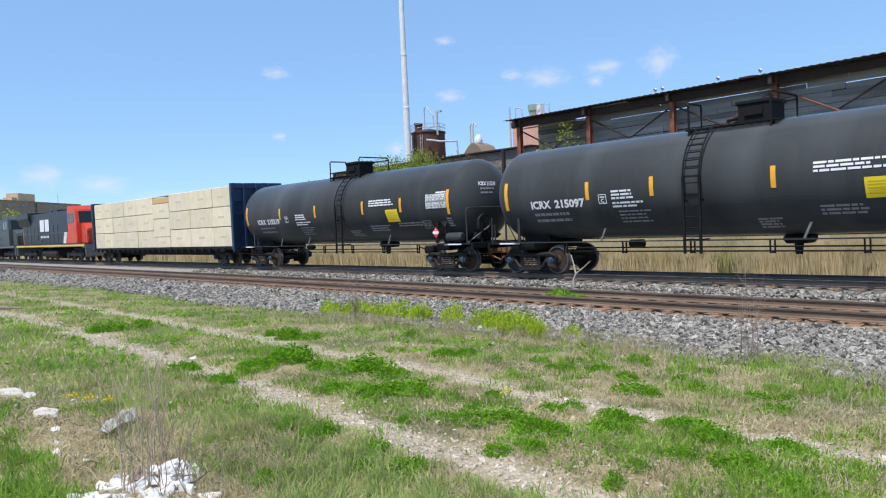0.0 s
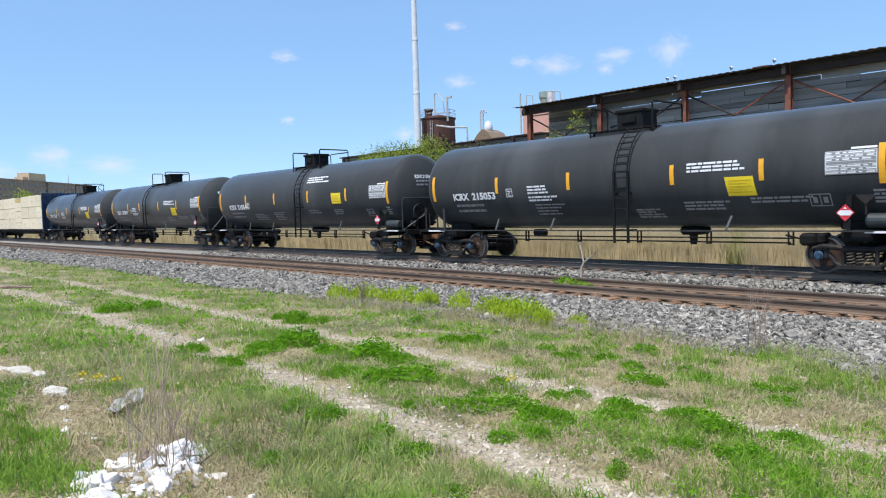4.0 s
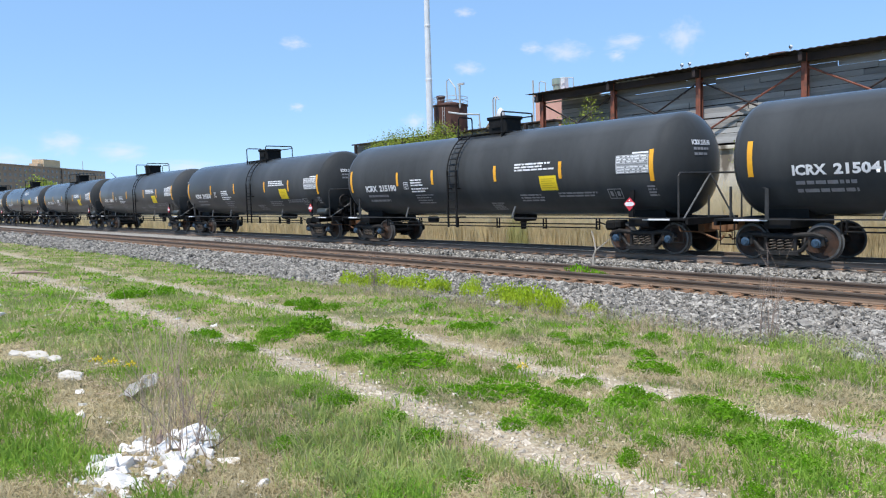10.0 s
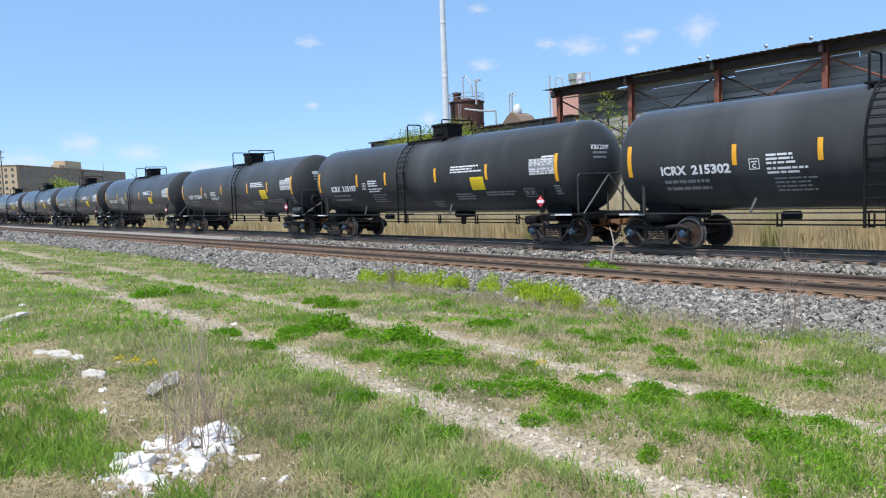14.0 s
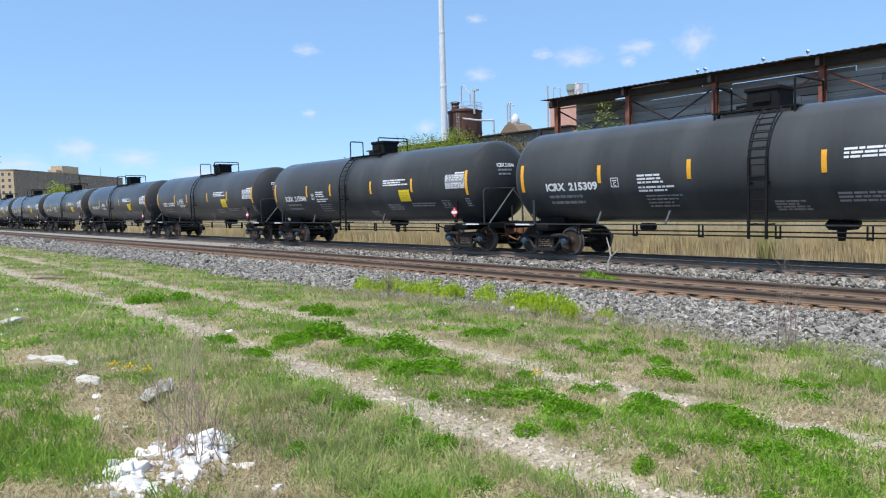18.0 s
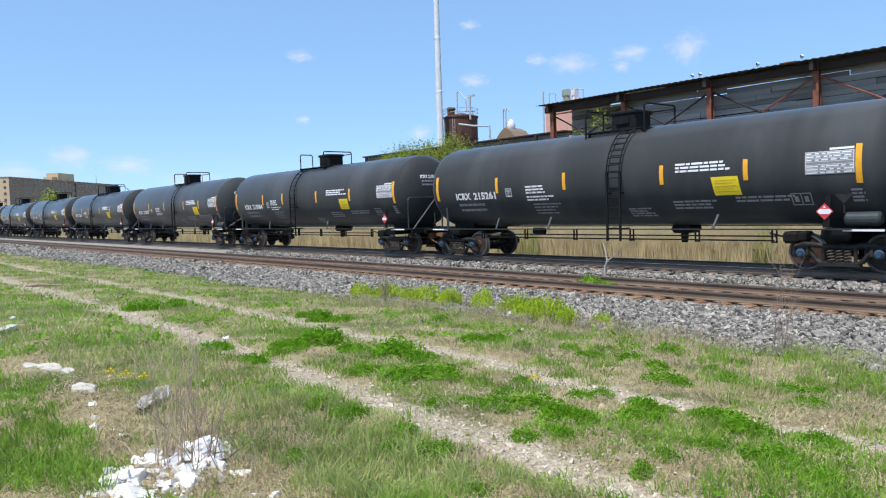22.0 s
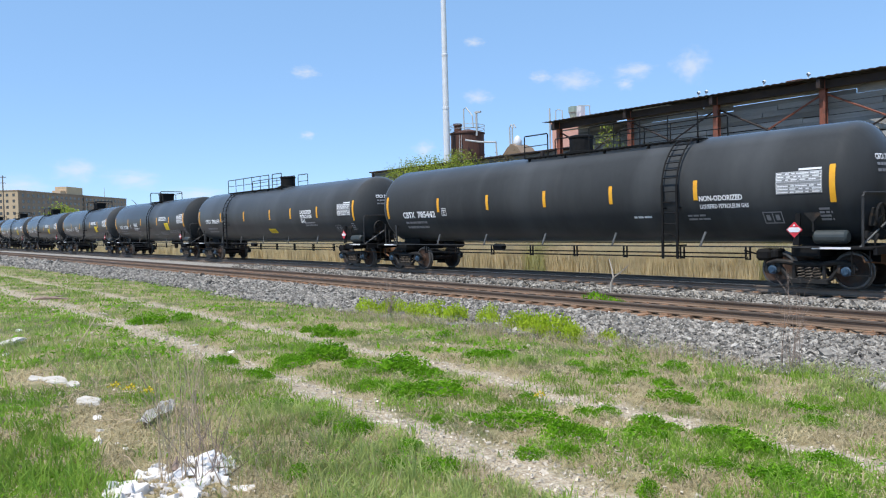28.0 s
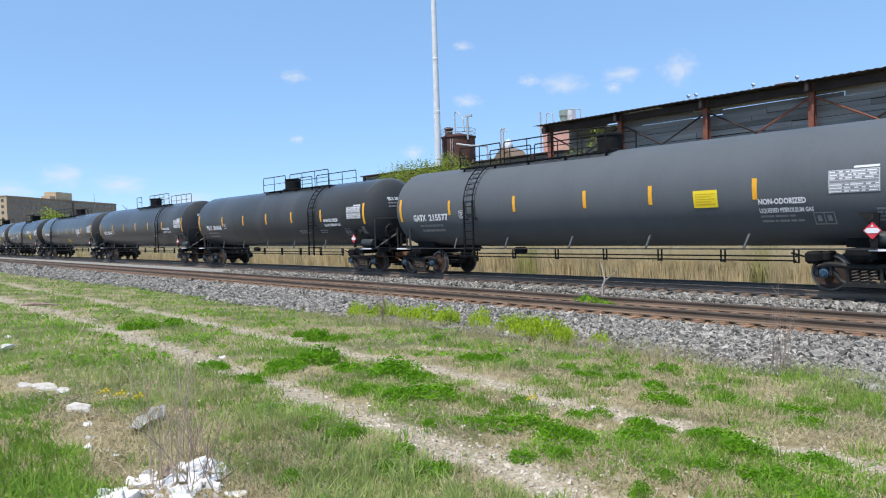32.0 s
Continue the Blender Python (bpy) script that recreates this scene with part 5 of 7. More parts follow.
    part("fuel_tank", bm, M_TRUCK, car, "grey fuel tank")
    for d in (-1, 1):
        cx = d * (half - 4.2)
        bm = new_bm()
        for s in (-1, 1):
            box(bm, cx - 2.3, cx + 2.3, s * 1.12 - 0.06, s * 1.12 + 0.06, 0.55, 0.85, bevel=0.03)
            for dx in (-1.75, 0, 1.75):
                box(bm, cx + dx - 0.2, cx + dx + 0.2, s * 1.15 - 0.09, s * 1.15 + 0.09, 0.32, 0.70, bevel=0.03)
        box(bm, cx - 2.2, cx + 2.2, -0.6, 0.6, 0.6, 1.2)
        tr = part("truck", bm, M_TRUCK, car, "grey three-axle truck")
        for dx in (-1.75, 0, 1.75):
            part("wheelset", WHEELSET, None, tr, "rusty wheels with bright treads").location = (cx + dx, 0, 0.46 + LIFT)
    CARS.append((car, mid))


lumber_car(-11.65)
locomotive(-24.7 - 11.15, "red")
locomotive(-24.7 - 22.3 - 11.15, "green")

# ---------------------------------------------------------------- works behind the train
M_CONCRETE = surf("stained old concrete", (0.46, 0.41, 0.335), (0.66, 0.61, 0.52), rough=0.9, scale=0.8, fine=14, bump=0.35, stretch=(1, 1, 0.45), c=(0.15, 0.125, 0.095), c_at=0.56, c_scale=1.1)
M_BOARDS = surf("bleached grey boards", (0.30, 0.29, 0.275), (0.48, 0.47, 0.45), rough=0.85, scale=1.2, fine=20, bump=0.2, stretch=(0.4, 1, 4), c=(0.20, 0.19, 0.17), c_at=0.58, c_scale=0.7, obj=0.22)
M_CLAD = surf("dark weathered cladding", (0.16, 0.152, 0.145), (0.29, 0.275, 0.26), rough=0.8, scale=1.0, fine=16, bump=0.2, stretch=(0.3, 1, 3), c=(0.30, 0.285, 0.265), c_at=0.62, c_scale=0.6, obj=0.3)
M_REDSTEEL = surf("red oxide steel", (0.17, 0.052, 0.032), (0.27, 0.09, 0.052), rough=0.75, scale=3, fine=30, bump=0.2, c=(0.10, 0.05, 0.035), c_at=0.6, c_scale=2)
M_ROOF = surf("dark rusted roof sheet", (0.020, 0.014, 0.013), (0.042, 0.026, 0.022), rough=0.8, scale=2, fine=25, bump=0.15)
M_RUSTTANK = surf("rust brown plate", (0.060, 0.026, 0.019), (0.13, 0.055, 0.036), rough=0.8, scale=0.8, fine=14, bump=0.2, stretch=(1, 1, 0.3))
M_GALV = surf("galvanised steel", (0.64, 0.65, 0.66), (0.76, 0.77, 0.78), rough=0.5, metal=0.0, scale=2, fine=20, bump=0.03)
M_PINK = surf("salmon painted block", (0.58, 0.30, 0.23), (0.68, 0.38, 0.30), rough=0.85, scale=1.2, fine=15, bump=0.1)
M_PIPE = surf("pale pipework", (0.38, 0.38, 0.37), (0.52, 0.52, 0.5), rough=0.6, scale=3, bump=0.05)
SH_Y = 40.0
BAY = 6.03


def make_shed():
    shed = thing("loading_shed", "long rust-red steel shed roof on columns above a concrete wall", "shed", (0, SH_Y, 0))
    # column feet and the shed's run
    cols = [-35.5 + BAY * i for i in range(9)]
    x_end = cols[-1] + 3
    bm = new_bm()
    rs = random.Random(3)
    part("concrete_wall", box(new_bm(), -36.2, x_end, 0.35, 0.95, -0.8, 4.3), M_CONCRETE, shed, "stained concrete retaining wall with cracks")
    part("wall_coping", box(new_bm(), -36.3, x_end, 0.18, 1.05, 4.30, 4.52, bevel=0.03), M_CONCRETE, shed)
    for i in range(7):
        z = 4.62 + i * 0.30
        x = -36.0
        while x < x_end - 1:
            w = rs.uniform(3.0, 5.5)
            b = part("board", box(new_bm(), x, min(x + w - 0.04, x_end), 0.30 + rs.uniform(-0.03, 0.03), 0.36 + rs.uniform(-0.03, 0.03), z + 0.01, z + 0.285 + rs.uniform(-0.01, 0.01)), M_BOARDS, shed)
            b.rotation_euler = (0, radians(rs.uniform(-0.15, 0.15)), 0)
            x += w
    # the first bay is open to the back; the others are boarded just behind the columns
    for x0, x1, y in ((-36.0, -29.62, 2.6), (-29.56, x_end - 0.3, 0.46)):
        for i in range(9):
            z = 6.30 + i * 0.30
            x = x0
            while x < x1 - 0.5:
                w = min(rs.uniform(3.2, 7.0), x1 - x)
                if not (i == 8 and rs.random() < 0.4):
                    dy = rs.uniform(-0.03, 0.03)
                    board = part("cladding_board", box(new_bm(), x, x + w - 0.03, y + dy, y + dy + 0.06, z + 0.006, z + (0.297 if i < 8 else 0.22)), M_CLAD, shed)
                    board.rotation_euler = (0, radians(rs.uniform(-0.12, 0.12)), 0)
                x += w
    # added dark sheet: keeps sky out of the board gaps, so they stay dark
    part("backing_wall", box(new_bm(), -36.0, x_end, 2.72, 2.86, 4.2, 8.42), M_ROOF, shed, "dark sheet added behind the boards to close their gaps")
    for x in cols:
        bm = new_bm()
        for y0, y1, w in ((-0.16, -0.13, 0.15), (0.13, 0.16, 0.15), (-0.13, 0.13, 0.018)):
            box(bm, x - w, x + w, y0, y1, 4.5, 8.95)
        part("column", bm, M_REDSTEEL, shed, "red oxide steel column")
        part("bracket", slab(new_bm(), [(x - 0.10, 8.95), (x - 0.10, 8.5), (x + 0.10, 8.5), (x + 0.10, 8.95)], -0.65, 0.0), M_ROOF, shed)
    # cross bracing in the bays
    for i, x in enumerate(cols[:-1]):
        bars_ = [((x + 0.2, 8.2), (x + BAY - 0.2, 5.3)), ((x + 0.2, 5.3), (x + BAY - 0.2, 8.2))]
        for j, ((xa, za), (xb, zb)) in enumerate(bars_):
            m = M_REDSTEEL if (i + j) % 4 == 3 else M_ROOF
            part("brace", tube(new_bm(), [(xa, -0.02 + 0.09 * j, za), (xb, -0.02 + 0.09 * j, zb)], 0.055, 5), m, shed)
    # beams and roof
    part("eaves_beam", box(new_bm(), -36.2, x_end, -0.12, 0.12, 8.50, 8.92, bevel=0.02), M_ROOF, shed, "dark eaves beam")
    part("purlin", tube(new_bm(), [(-36.2, 0.9, 8.5), (x_end, 0.9, 8.5)], 0.05, 5), M_PIPE, shed, "pale pipe under the roof")
    n = int((x_end + 36.45) / 0.2)
    xs = -36.45 + 0.2 * np.arange(n)
    zig = 0.02 * np.where(np.arange(n) % 2 == 0, 1, -1)
    v = []
    for y, z in ((-0.75, 9.015), (3.9, 9.22)):
        for dz in (0.0, 0.03):
            v.append(np.stack([xs, np.full(n, y), z + zig + dz], -1))
    v = np.concatenate(v)
    i = np.arange(n - 1)
    f = [np.stack([i, i + 1, 2 * n + i + 1, 2 * n + i], 1), np.stack([n + i, 3 * n + i, 3 * n + i + 1, n + i + 1], 1), np.stack([i, n + i, n + i + 1, i + 1], 1)]
    part("roof", quads("roof", v, np.concatenate(f), M_ROOF), None, shed, "dark corrugated roof sheet")
    # small things on the roof edge
    for x, w, h in ((-19.5, 0.9, 0.22), (-12.0, 0.5, 0.2), (-29.5, 2.6, 0.10)):
        part("roof_debris", box(new_bm(), x, x + w, 0.2, 0.8, 9.0, 9.05 + h, bevel=0.03), M_RUSTTANK if h > 0.15 else M_GALV, shed)
    for x in (-24.6, -24.1, -20.6, -18.2):
        bm = tube(new_bm(), [(x, 0.0, 9.05), (x, 0.0, 9.35)], 0.03, 5)
        lathe(bm, [(-0.08, 0.05), (0.08, 0.11), (0.10, 0.0)], 8, "y", (x, 0, 9.4))
        part("floodlight", bm, M_GALV, shed, "small floodlight on the roof edge")
    # low dark roof that runs on beyond the end of the shed
    low = thing("lean_to_roof", "low dark sheet roof beyond the shed on timber posts", "shed", (0, 45.0, 0))
    part("roof", box(new_bm(), -66.5, -38.5, -0.4, 2.5, 7.68, 7.80, bevel=0.02), M_ROOF, low)
    part("wall", box(new_bm(), -66.0, -38.6, 0.0, 0.3, -0.6, 7.62), M_CLAD, low, "dark boarded wall")
    for x in range(-65, -38, 4):
        part("post", box(new_bm(), x - 0.12, x + 0.12, -1.0, -0.76, -0.6, 7.62), M_ROOF, low)


def make_pole():
    mast = thing("light_mast", "tall pale galvanised steel mast behind the shed", "mast", (-62.3, 52.0, -0.5))
    bm = lathe(new_bm(), [(0, 0.42), (8, 0.38), (14.9, 0.345), (14.95, 0.37), (15.15, 0.37), (15.2, 0.335), (20.6, 0.31), (20.65, 0.335), (20.85, 0.335), (20.9, 0.30), (34, 0.24), (34, 0)], 20, "z")
    part("shaft", bm, M_GALV, mast, smooth=False)
    part("base_plate", box(new_bm(), -0.6, 0.6, -0.6, 0.6, 0, 0.08, bevel=0.01), M_GALV, mast)


def make_tower():
    t = thing("rusty_vessel", "rust-brown cylindrical vessel with railings, pipes and a short stack", "storage vessel", (-62.3, 55.0, 0.05))
    bm = lathe(new_bm(), [(-0.6, 1.85), (11.8, 1.85), (11.85, 1.95), (12.0, 1.95), (12.05, 1.7), (12.4, 0.3), (12.4, 0)], 28, "z")
    bmesh.ops.recalc_face_normals(bm, faces=bm.faces)
    part("shell", bm, M_RUSTTANK, t, smooth=False)
    for z in (3.5, 6.5, 9.5):
        part("band", lathe(new_bm(), [(z, 1.86), (z, 1.90), (z + 0.12, 1.90), (z + 0.12, 1.86)], 28, "z"), M_RUSTTANK, t)
    bm = lathe(new_bm(), [(11.8, 0.42), (12.9, 0.42), (12.9, 0.5), (13.15, 0.5), (13.15, 0)], 14, "z", (-1.25, -0.3, 0))
    part("short_chimney", bm, M_RUSTTANK, t, "short rusty stack with yellow cap")
    bm = tube(new_bm(), [(0.5, -0.9, 11.9), (0.5, -0.9, 14.5), (0.9, -0.9, 14.65), (1.9, -0.9, 13.6), (2.0, -0.9, 12.4)], 0.07, 6)
    part("gooseneck_pipe", bm, M_PIPE, t, "bent vent pipe")
    bm = tube(new_bm(), [(2.0, -0.4, 11.5), (2.0, -0.4, 13.9)], 0.12, 6)
    box(bm, 1.8, 2.7, -0.5, -0.3, 13.9, 14.1)
    part("vent_post", bm, M_PIPE, t)
    bm = new_bm()
    for z in (12.4, 12.8):
        tube(bm, [(1.9 * math.cos(a), 1.9 * math.sin(a), z) for a in [i * math.pi / 8 for i in range(17)]], 0.03, 4)
    for i in range(0, 16, 2):
        a = i * math.pi / 8
        tube(bm, [(1.9 * math.cos(a), 1.9 * math.sin(a), 12.0), (1.9 * math.cos(a), 1.9 * math.sin(a), 12.8)], 0.03, 4)
    part("railing", bm, M_PIPE, t, "thin top railing")
    bm = tube(new_bm(), [(1.5, -1.6, 11.0), (3.6, -1.4, 10.6), (5.6, -1.0, 10.4), (5.7, -1.0, 9.0)], 0.10, 6)
    part("side_pipe", bm, M_PIPE, t, "pale elbow pipe to the next unit")
    bm = new_bm()
    for y in (-2.05, -1.75):
        tube(bm, [(1.0, y, 0.5), (1.0, y, 11.6)], 0.03, 4)
    for i in range(24):
        tube(bm, [(1.0, -2.05, 0.8 + i * 0.45), (1.0, -1.75, 0.8 + i * 0.45)], 0.02, 4)
    part("ladder", bm, M_PIPE, t)
    v = thing("vent_stack", "pale vent pipes with a bulb beside a small gable roof", "vent stack", (-59.8, 60.0, -0.5))
    bm = new_bm()
    for x in (-0.9, -0.5):
        tube(bm, [(x, 0, 8.0), (x, 0, 13.3), (x + 0.25, 0, 13.6), (x + 0.55, 0, 13.2)], 0.08, 6)
    part("pipe", bm, M_PIPE, v)
    bm = lathe(new_bm(), [(10.8, 0.0), (10.9, 0.45), (11.6, 0.50), (12.1, 0.30), (12.3, 0.0)], 14, "z", (0.3, 0, 0))
    part("bulb", bm, M_GALV, v, "pale bulb-shaped vent", smooth=True)
    bm = slab(new_bm(), [(-1.6, 9.7), (2.2, 9.7), (1.2, 10.9), (0.3, 11.3), (-0.4, 10.9)], -1.0, 1.5)
    bmesh.ops.recalc_face_normals(bm, faces=bm.faces)
    part("gable", bm, surf_cache("brown gable boards", (0.25, 0.18, 0.12)), v, "brown gable end")
    part("base", box(new_bm(), -1.8, 2.4, -1.0, 1.5, 0, 9.7), M_CLAD, v)


def make_pink():
    p = thing("pink_tower", "salmon-pink masonry tower with railings and a vent on top", "tower", (-51.6, 60.0, -0.5))
    part("tower_wall", box(new_bm(), -2.7, 2.4, 0, 4.5, 0, 12.9, bevel=0.03), M_PINK, p)
    part("parapet", box(new_bm(), -2.8, 2.5, -0.1, 4.6, 12.9, 13.1), M_PINK, p)
    part("corner_pipe", tube(new_bm(), [(-2.85, -0.15, 0), (-2.85, -0.15, 14.6)], 0.09, 6), M_PIPE, p)
    bm = lathe(new_bm(), [(13.1, 0.55), (13.9, 0.65), (14.0, 0.75), (14.6, 0.75), (14.7, 0.0)], 12, "z", (-0.7, 1.5, 0))
    part("vent", bm, surf_cache("grey green vent", (0.26, 0.33, 0.28)), p, "grey-green roof vent")
    for x0, x1 in ((-2.3, -1.4), (0.6, 2.3)):
        bm = tube(new_bm(), [(x0, 0.2, 13.1), (x0, 0.2, 14.3), (x0 + 0.3, 0.2, 14.4), (x1, 0.2, 14.2), (x1, 0.2, 13.1)], 0.06, 5)
        part("railing", bm, M_PIPE, p)
    part("tank", box(new_bm(), 0.3, 0.9, 0.5, 1.2, 13.1, 14.5, bevel=0.05), M_GALV, p, "pale box vent")


M_BRICK = surf("buff brick", (0.50, 0.37, 0.235), (0.60, 0.46, 0.31), rough=0.9, scale=0.3, fine=3, bump=0.05)
# darker brick: the shade of the long side is put into its colour
M_BRICK_SHADED = surf("brown brick", (0.235, 0.165, 0.12), (0.32, 0.23, 0.17), rough=0.9, scale=0.15, fine=2, bump=0.05)
M_WINDOW = surf("dark window glass", (0.05, 0.05, 0.052), (0.12, 0.115, 0.11), rough=0.15, bump=0.0)


def make_apartments():
    """A far slab block: its long face is seen at a slant."""
    b = thing("apartment_building", "far buff brick apartment slab, long side painted as shaded, with penthouse", "apartment building")
    b.matrix_world = Matrix.Translation((-408.8, 70.7, -1)) @ Matrix.Rotation(math.atan2(0.64, -0.77), 4, "Z")
    L, W, H = 122.0, 10.4, 24.5
    # local x runs along the long face, local y negative faces the viewer's side
    # long face turned from the sun, its shade painted as darker brown
    part("wall", box(new_bm(), 0.35, L, -0.0, W, 0, H), M_BRICK_SHADED, b, "brick long wall with its shade painted in brown")
    part("end_wall", box(new_bm(), 0.0, 0.35, -0.0, W, 0, H), M_BRICK, b, "buff brick end wall")
    part("roof_edge", box(new_bm(), -0.2, L + 0.2, -0.2, W + 0.2, H, H + 0.5), M_BRICK_SHADED, b)
    part("penthouse", box(new_bm(), 48, 66, 0.8, 7, H + 0.5, H + 4.6), M_BRICK, b, "buff penthouse")
    part("lift_house", box(new_bm(), 43, 48, 1.5, 6, H + 0.5, H + 2.2), M_BRICK, b)
    bm = box(new_bm(), 65, 66, -0.6, -0.05, 0, H)
    part("pilaster", bm, M_BRICK_SHADED, b)
    pane = mesh_of(box(new_bm(), -0.9, 0.9, -0.06, 0.0, -0.7, 0.7), "window", M_WINDOW)
    pane_end = mesh_of(box(new_bm(), -0.06, 0.0, -0.6, 0.6, -0.7, 0.7), "window", M_WINDOW)
    part("antenna", tube(new_bm(), [(98, 3, H), (98, 3, H + 6.2)], [0.25, 0.12], 6), M_PIPE, b)
    for fl in range(8):
        z = 2.0 + fl * 2.95
        for i in range(26):
            w = part("window", pane, None, b)
            w.location = (4.5 + i * 4.6, -0.002, z)
            w2 = part("window", pane, None, b)
            w2.location, w2.rotation_euler = (4.5 + i * 4.6, W + 0.002, z), (0, 0, math.pi)
        for y in (2.0, 5.2, 8.4):
            part("window", pane_end, None, b).location = (-0.002, y, z)


def make_utility_poles():
    wood = surf("grey pole timber", (0.12, 0.10, 0.085), (0.20, 0.17, 0.145), rough=0.9, scale=2, fine=20, bump=0.2, stretch=(1, 1, 0.1))
    for x, y, h, lean in ((-215, 25.5, 19.9, 2.2), (-215, 34, 17.7, 0.5), (-247, 28, 11.4, 0.4), (-242, 30, 11.1, -0.4)):
        p = thing("utility_pole", "weathered timber utility pole with crossarms" + (", leaning" if lean > 2 else ""), "utility pole", (x, y, -0.5))
        p.rotation_euler = (0, radians(-lean), 0)
        part("shaft", tube(new_bm(), [(0, 0, 0), (0, 0, h)], [0.19, 0.12], 8), wood, p)
        for z in (h - 0.5, h - 1.9) if h > 12 else (h - 0.4,):
            part("crossarm", box(new_bm(), -0.06, 0.06, -0.75, 0.75, z - 0.07, z + 0.07), wood, p)
        bm = new_bm()
        for yy in (-0.65, -0.3, 0.3, 0.65):
            lathe(bm, [(h - 0.43, 0.05), (h - 0.25, 0.06), (h - 0.22, 0.0)], 6, "z", (0, yy, 0))
        part("insulator", bm, M_GALV, p)


make_shed()
make_pole()
make_tower()
make_pink()
make_apartments()
make_utility_poles()

# ---------------------------------------------------------------- plants
M_GRASS = leafy("fresh grass", (0.16, 0.31, 0.034), (0.36, 0.485, 0.095), island=0.22, through_light=0.48)
M_GRASS_DULL = leafy("grey green grass", (0.265, 0.345, 0.095), (0.485, 0.525, 0.195), island=0.2, through_light=0.45)
M_DRY = leafy("dry straw grass", (0.365, 0.300, 0.165), (0.62, 0.525, 0.33), island=0.2, through_light=0.25, rough=0.7)
M_DEAD = leafy("weathered grey brown stems", (0.32, 0.25, 0.17), (0.52, 0.43, 0.30), island=0.2, through_light=0.15, rough=0.75)
M_WEED = leafy("dark leafy weed", (0.085, 0.25, 0.010), (0.24, 0.46, 0.025), island=0.25, through_light=0.4)
M_SPURGE = leafy("yellow green spurge", (0.30, 0.44, 0.025), (0.50, 0.60, 0.05), island=0.25, through_light=0.35)
M_REED = leafy("dry tan reeds", (0.62, 0.53, 0.34), (0.78, 0.69, 0.49), island=0.10, through_light=0.35, rough=0.75)
M_REED_GREEN = leafy("young green reeds", (0.44, 0.43, 0.20), (0.55, 0.52, 0.27), island=0.2, through_light=0.35)
M_LEAF = leafy("spring leaves", (0.20, 0.26, 0.035), (0.38, 0.43, 0.08), island=0.3, through_light=0.4)
M_LEAF_OLIVE = leafy("olive brown scrub leaves", (0.13, 0.11, 0.05), (0.22, 0.18, 0.09), island=0.3, through_light=0.3)
M_TWIG = surf("dry grey twigs", (0.36, 0.265, 0.175), (0.58, 0.455, 0.32), rough=0.9, scale=10, bump=0.1)
M_TWIG_DARK = surf("reddish bare twigs", (0.20, 0.14, 0.11), (0.32, 0.24, 0.19), rough=0.9, scale=10, bump=0.1)
M_BARK = surf("grey brown bark", (0.10, 0.08, 0.06), (0.18, 0.15, 0.12), rough=0.95, scale=6, fine=30, bump=0.4)


def blades(name, x, y, z, h, w, lean, mats, label, category, seed, segs=2):
    """Tapered bent blades that stand on the given spots, as one mesh."""
    rs = np.random.RandomState(seed)
    n = len(x)
    a = rs.uniform(0, 2 * np.pi, n)
    face = rs.uniform(0, 2 * np.pi, n)
    dx, dy = np.cos(a) * lean * h, np.sin(a) * lean * h
    wx, wy = np.cos(face) * w * 0.5, np.sin(face) * w * 0.5
    base = np.stack([x, y, z], -1)
    side = np.stack([wx, wy, np.zeros(n)], -1)
    if segs == 2:
        mid = base + np.stack([dx * 0.32, dy * 0.32, h * 0.58], -1)
        tip = base + np.stack([dx, dy, h * np.sqrt(np.maximum(0.15, 1 - 0.55 * lean ** 2))], -1)
        v = np.stack([base - side, base + side, mid - side * 0.8, mid + side * 0.8, tip], 1)
        f = np.array([(0, 1, 3), (0, 3, 2), (2, 3, 4)])
        k = 5
    else:
        tip = base + np.stack([dx, dy, h], -1)
        v = np.stack([base - side, base + side, tip], 1)
        f = np.array([(0, 1, 2)])
        k = 3
    faces = (f[None] + k * np.arange(n)[:, None, None]).reshape(-1, 3)
    return tagged(new(name, quads(name, v.reshape(-1, 3), faces, mats)), label, category, kind="stuff")


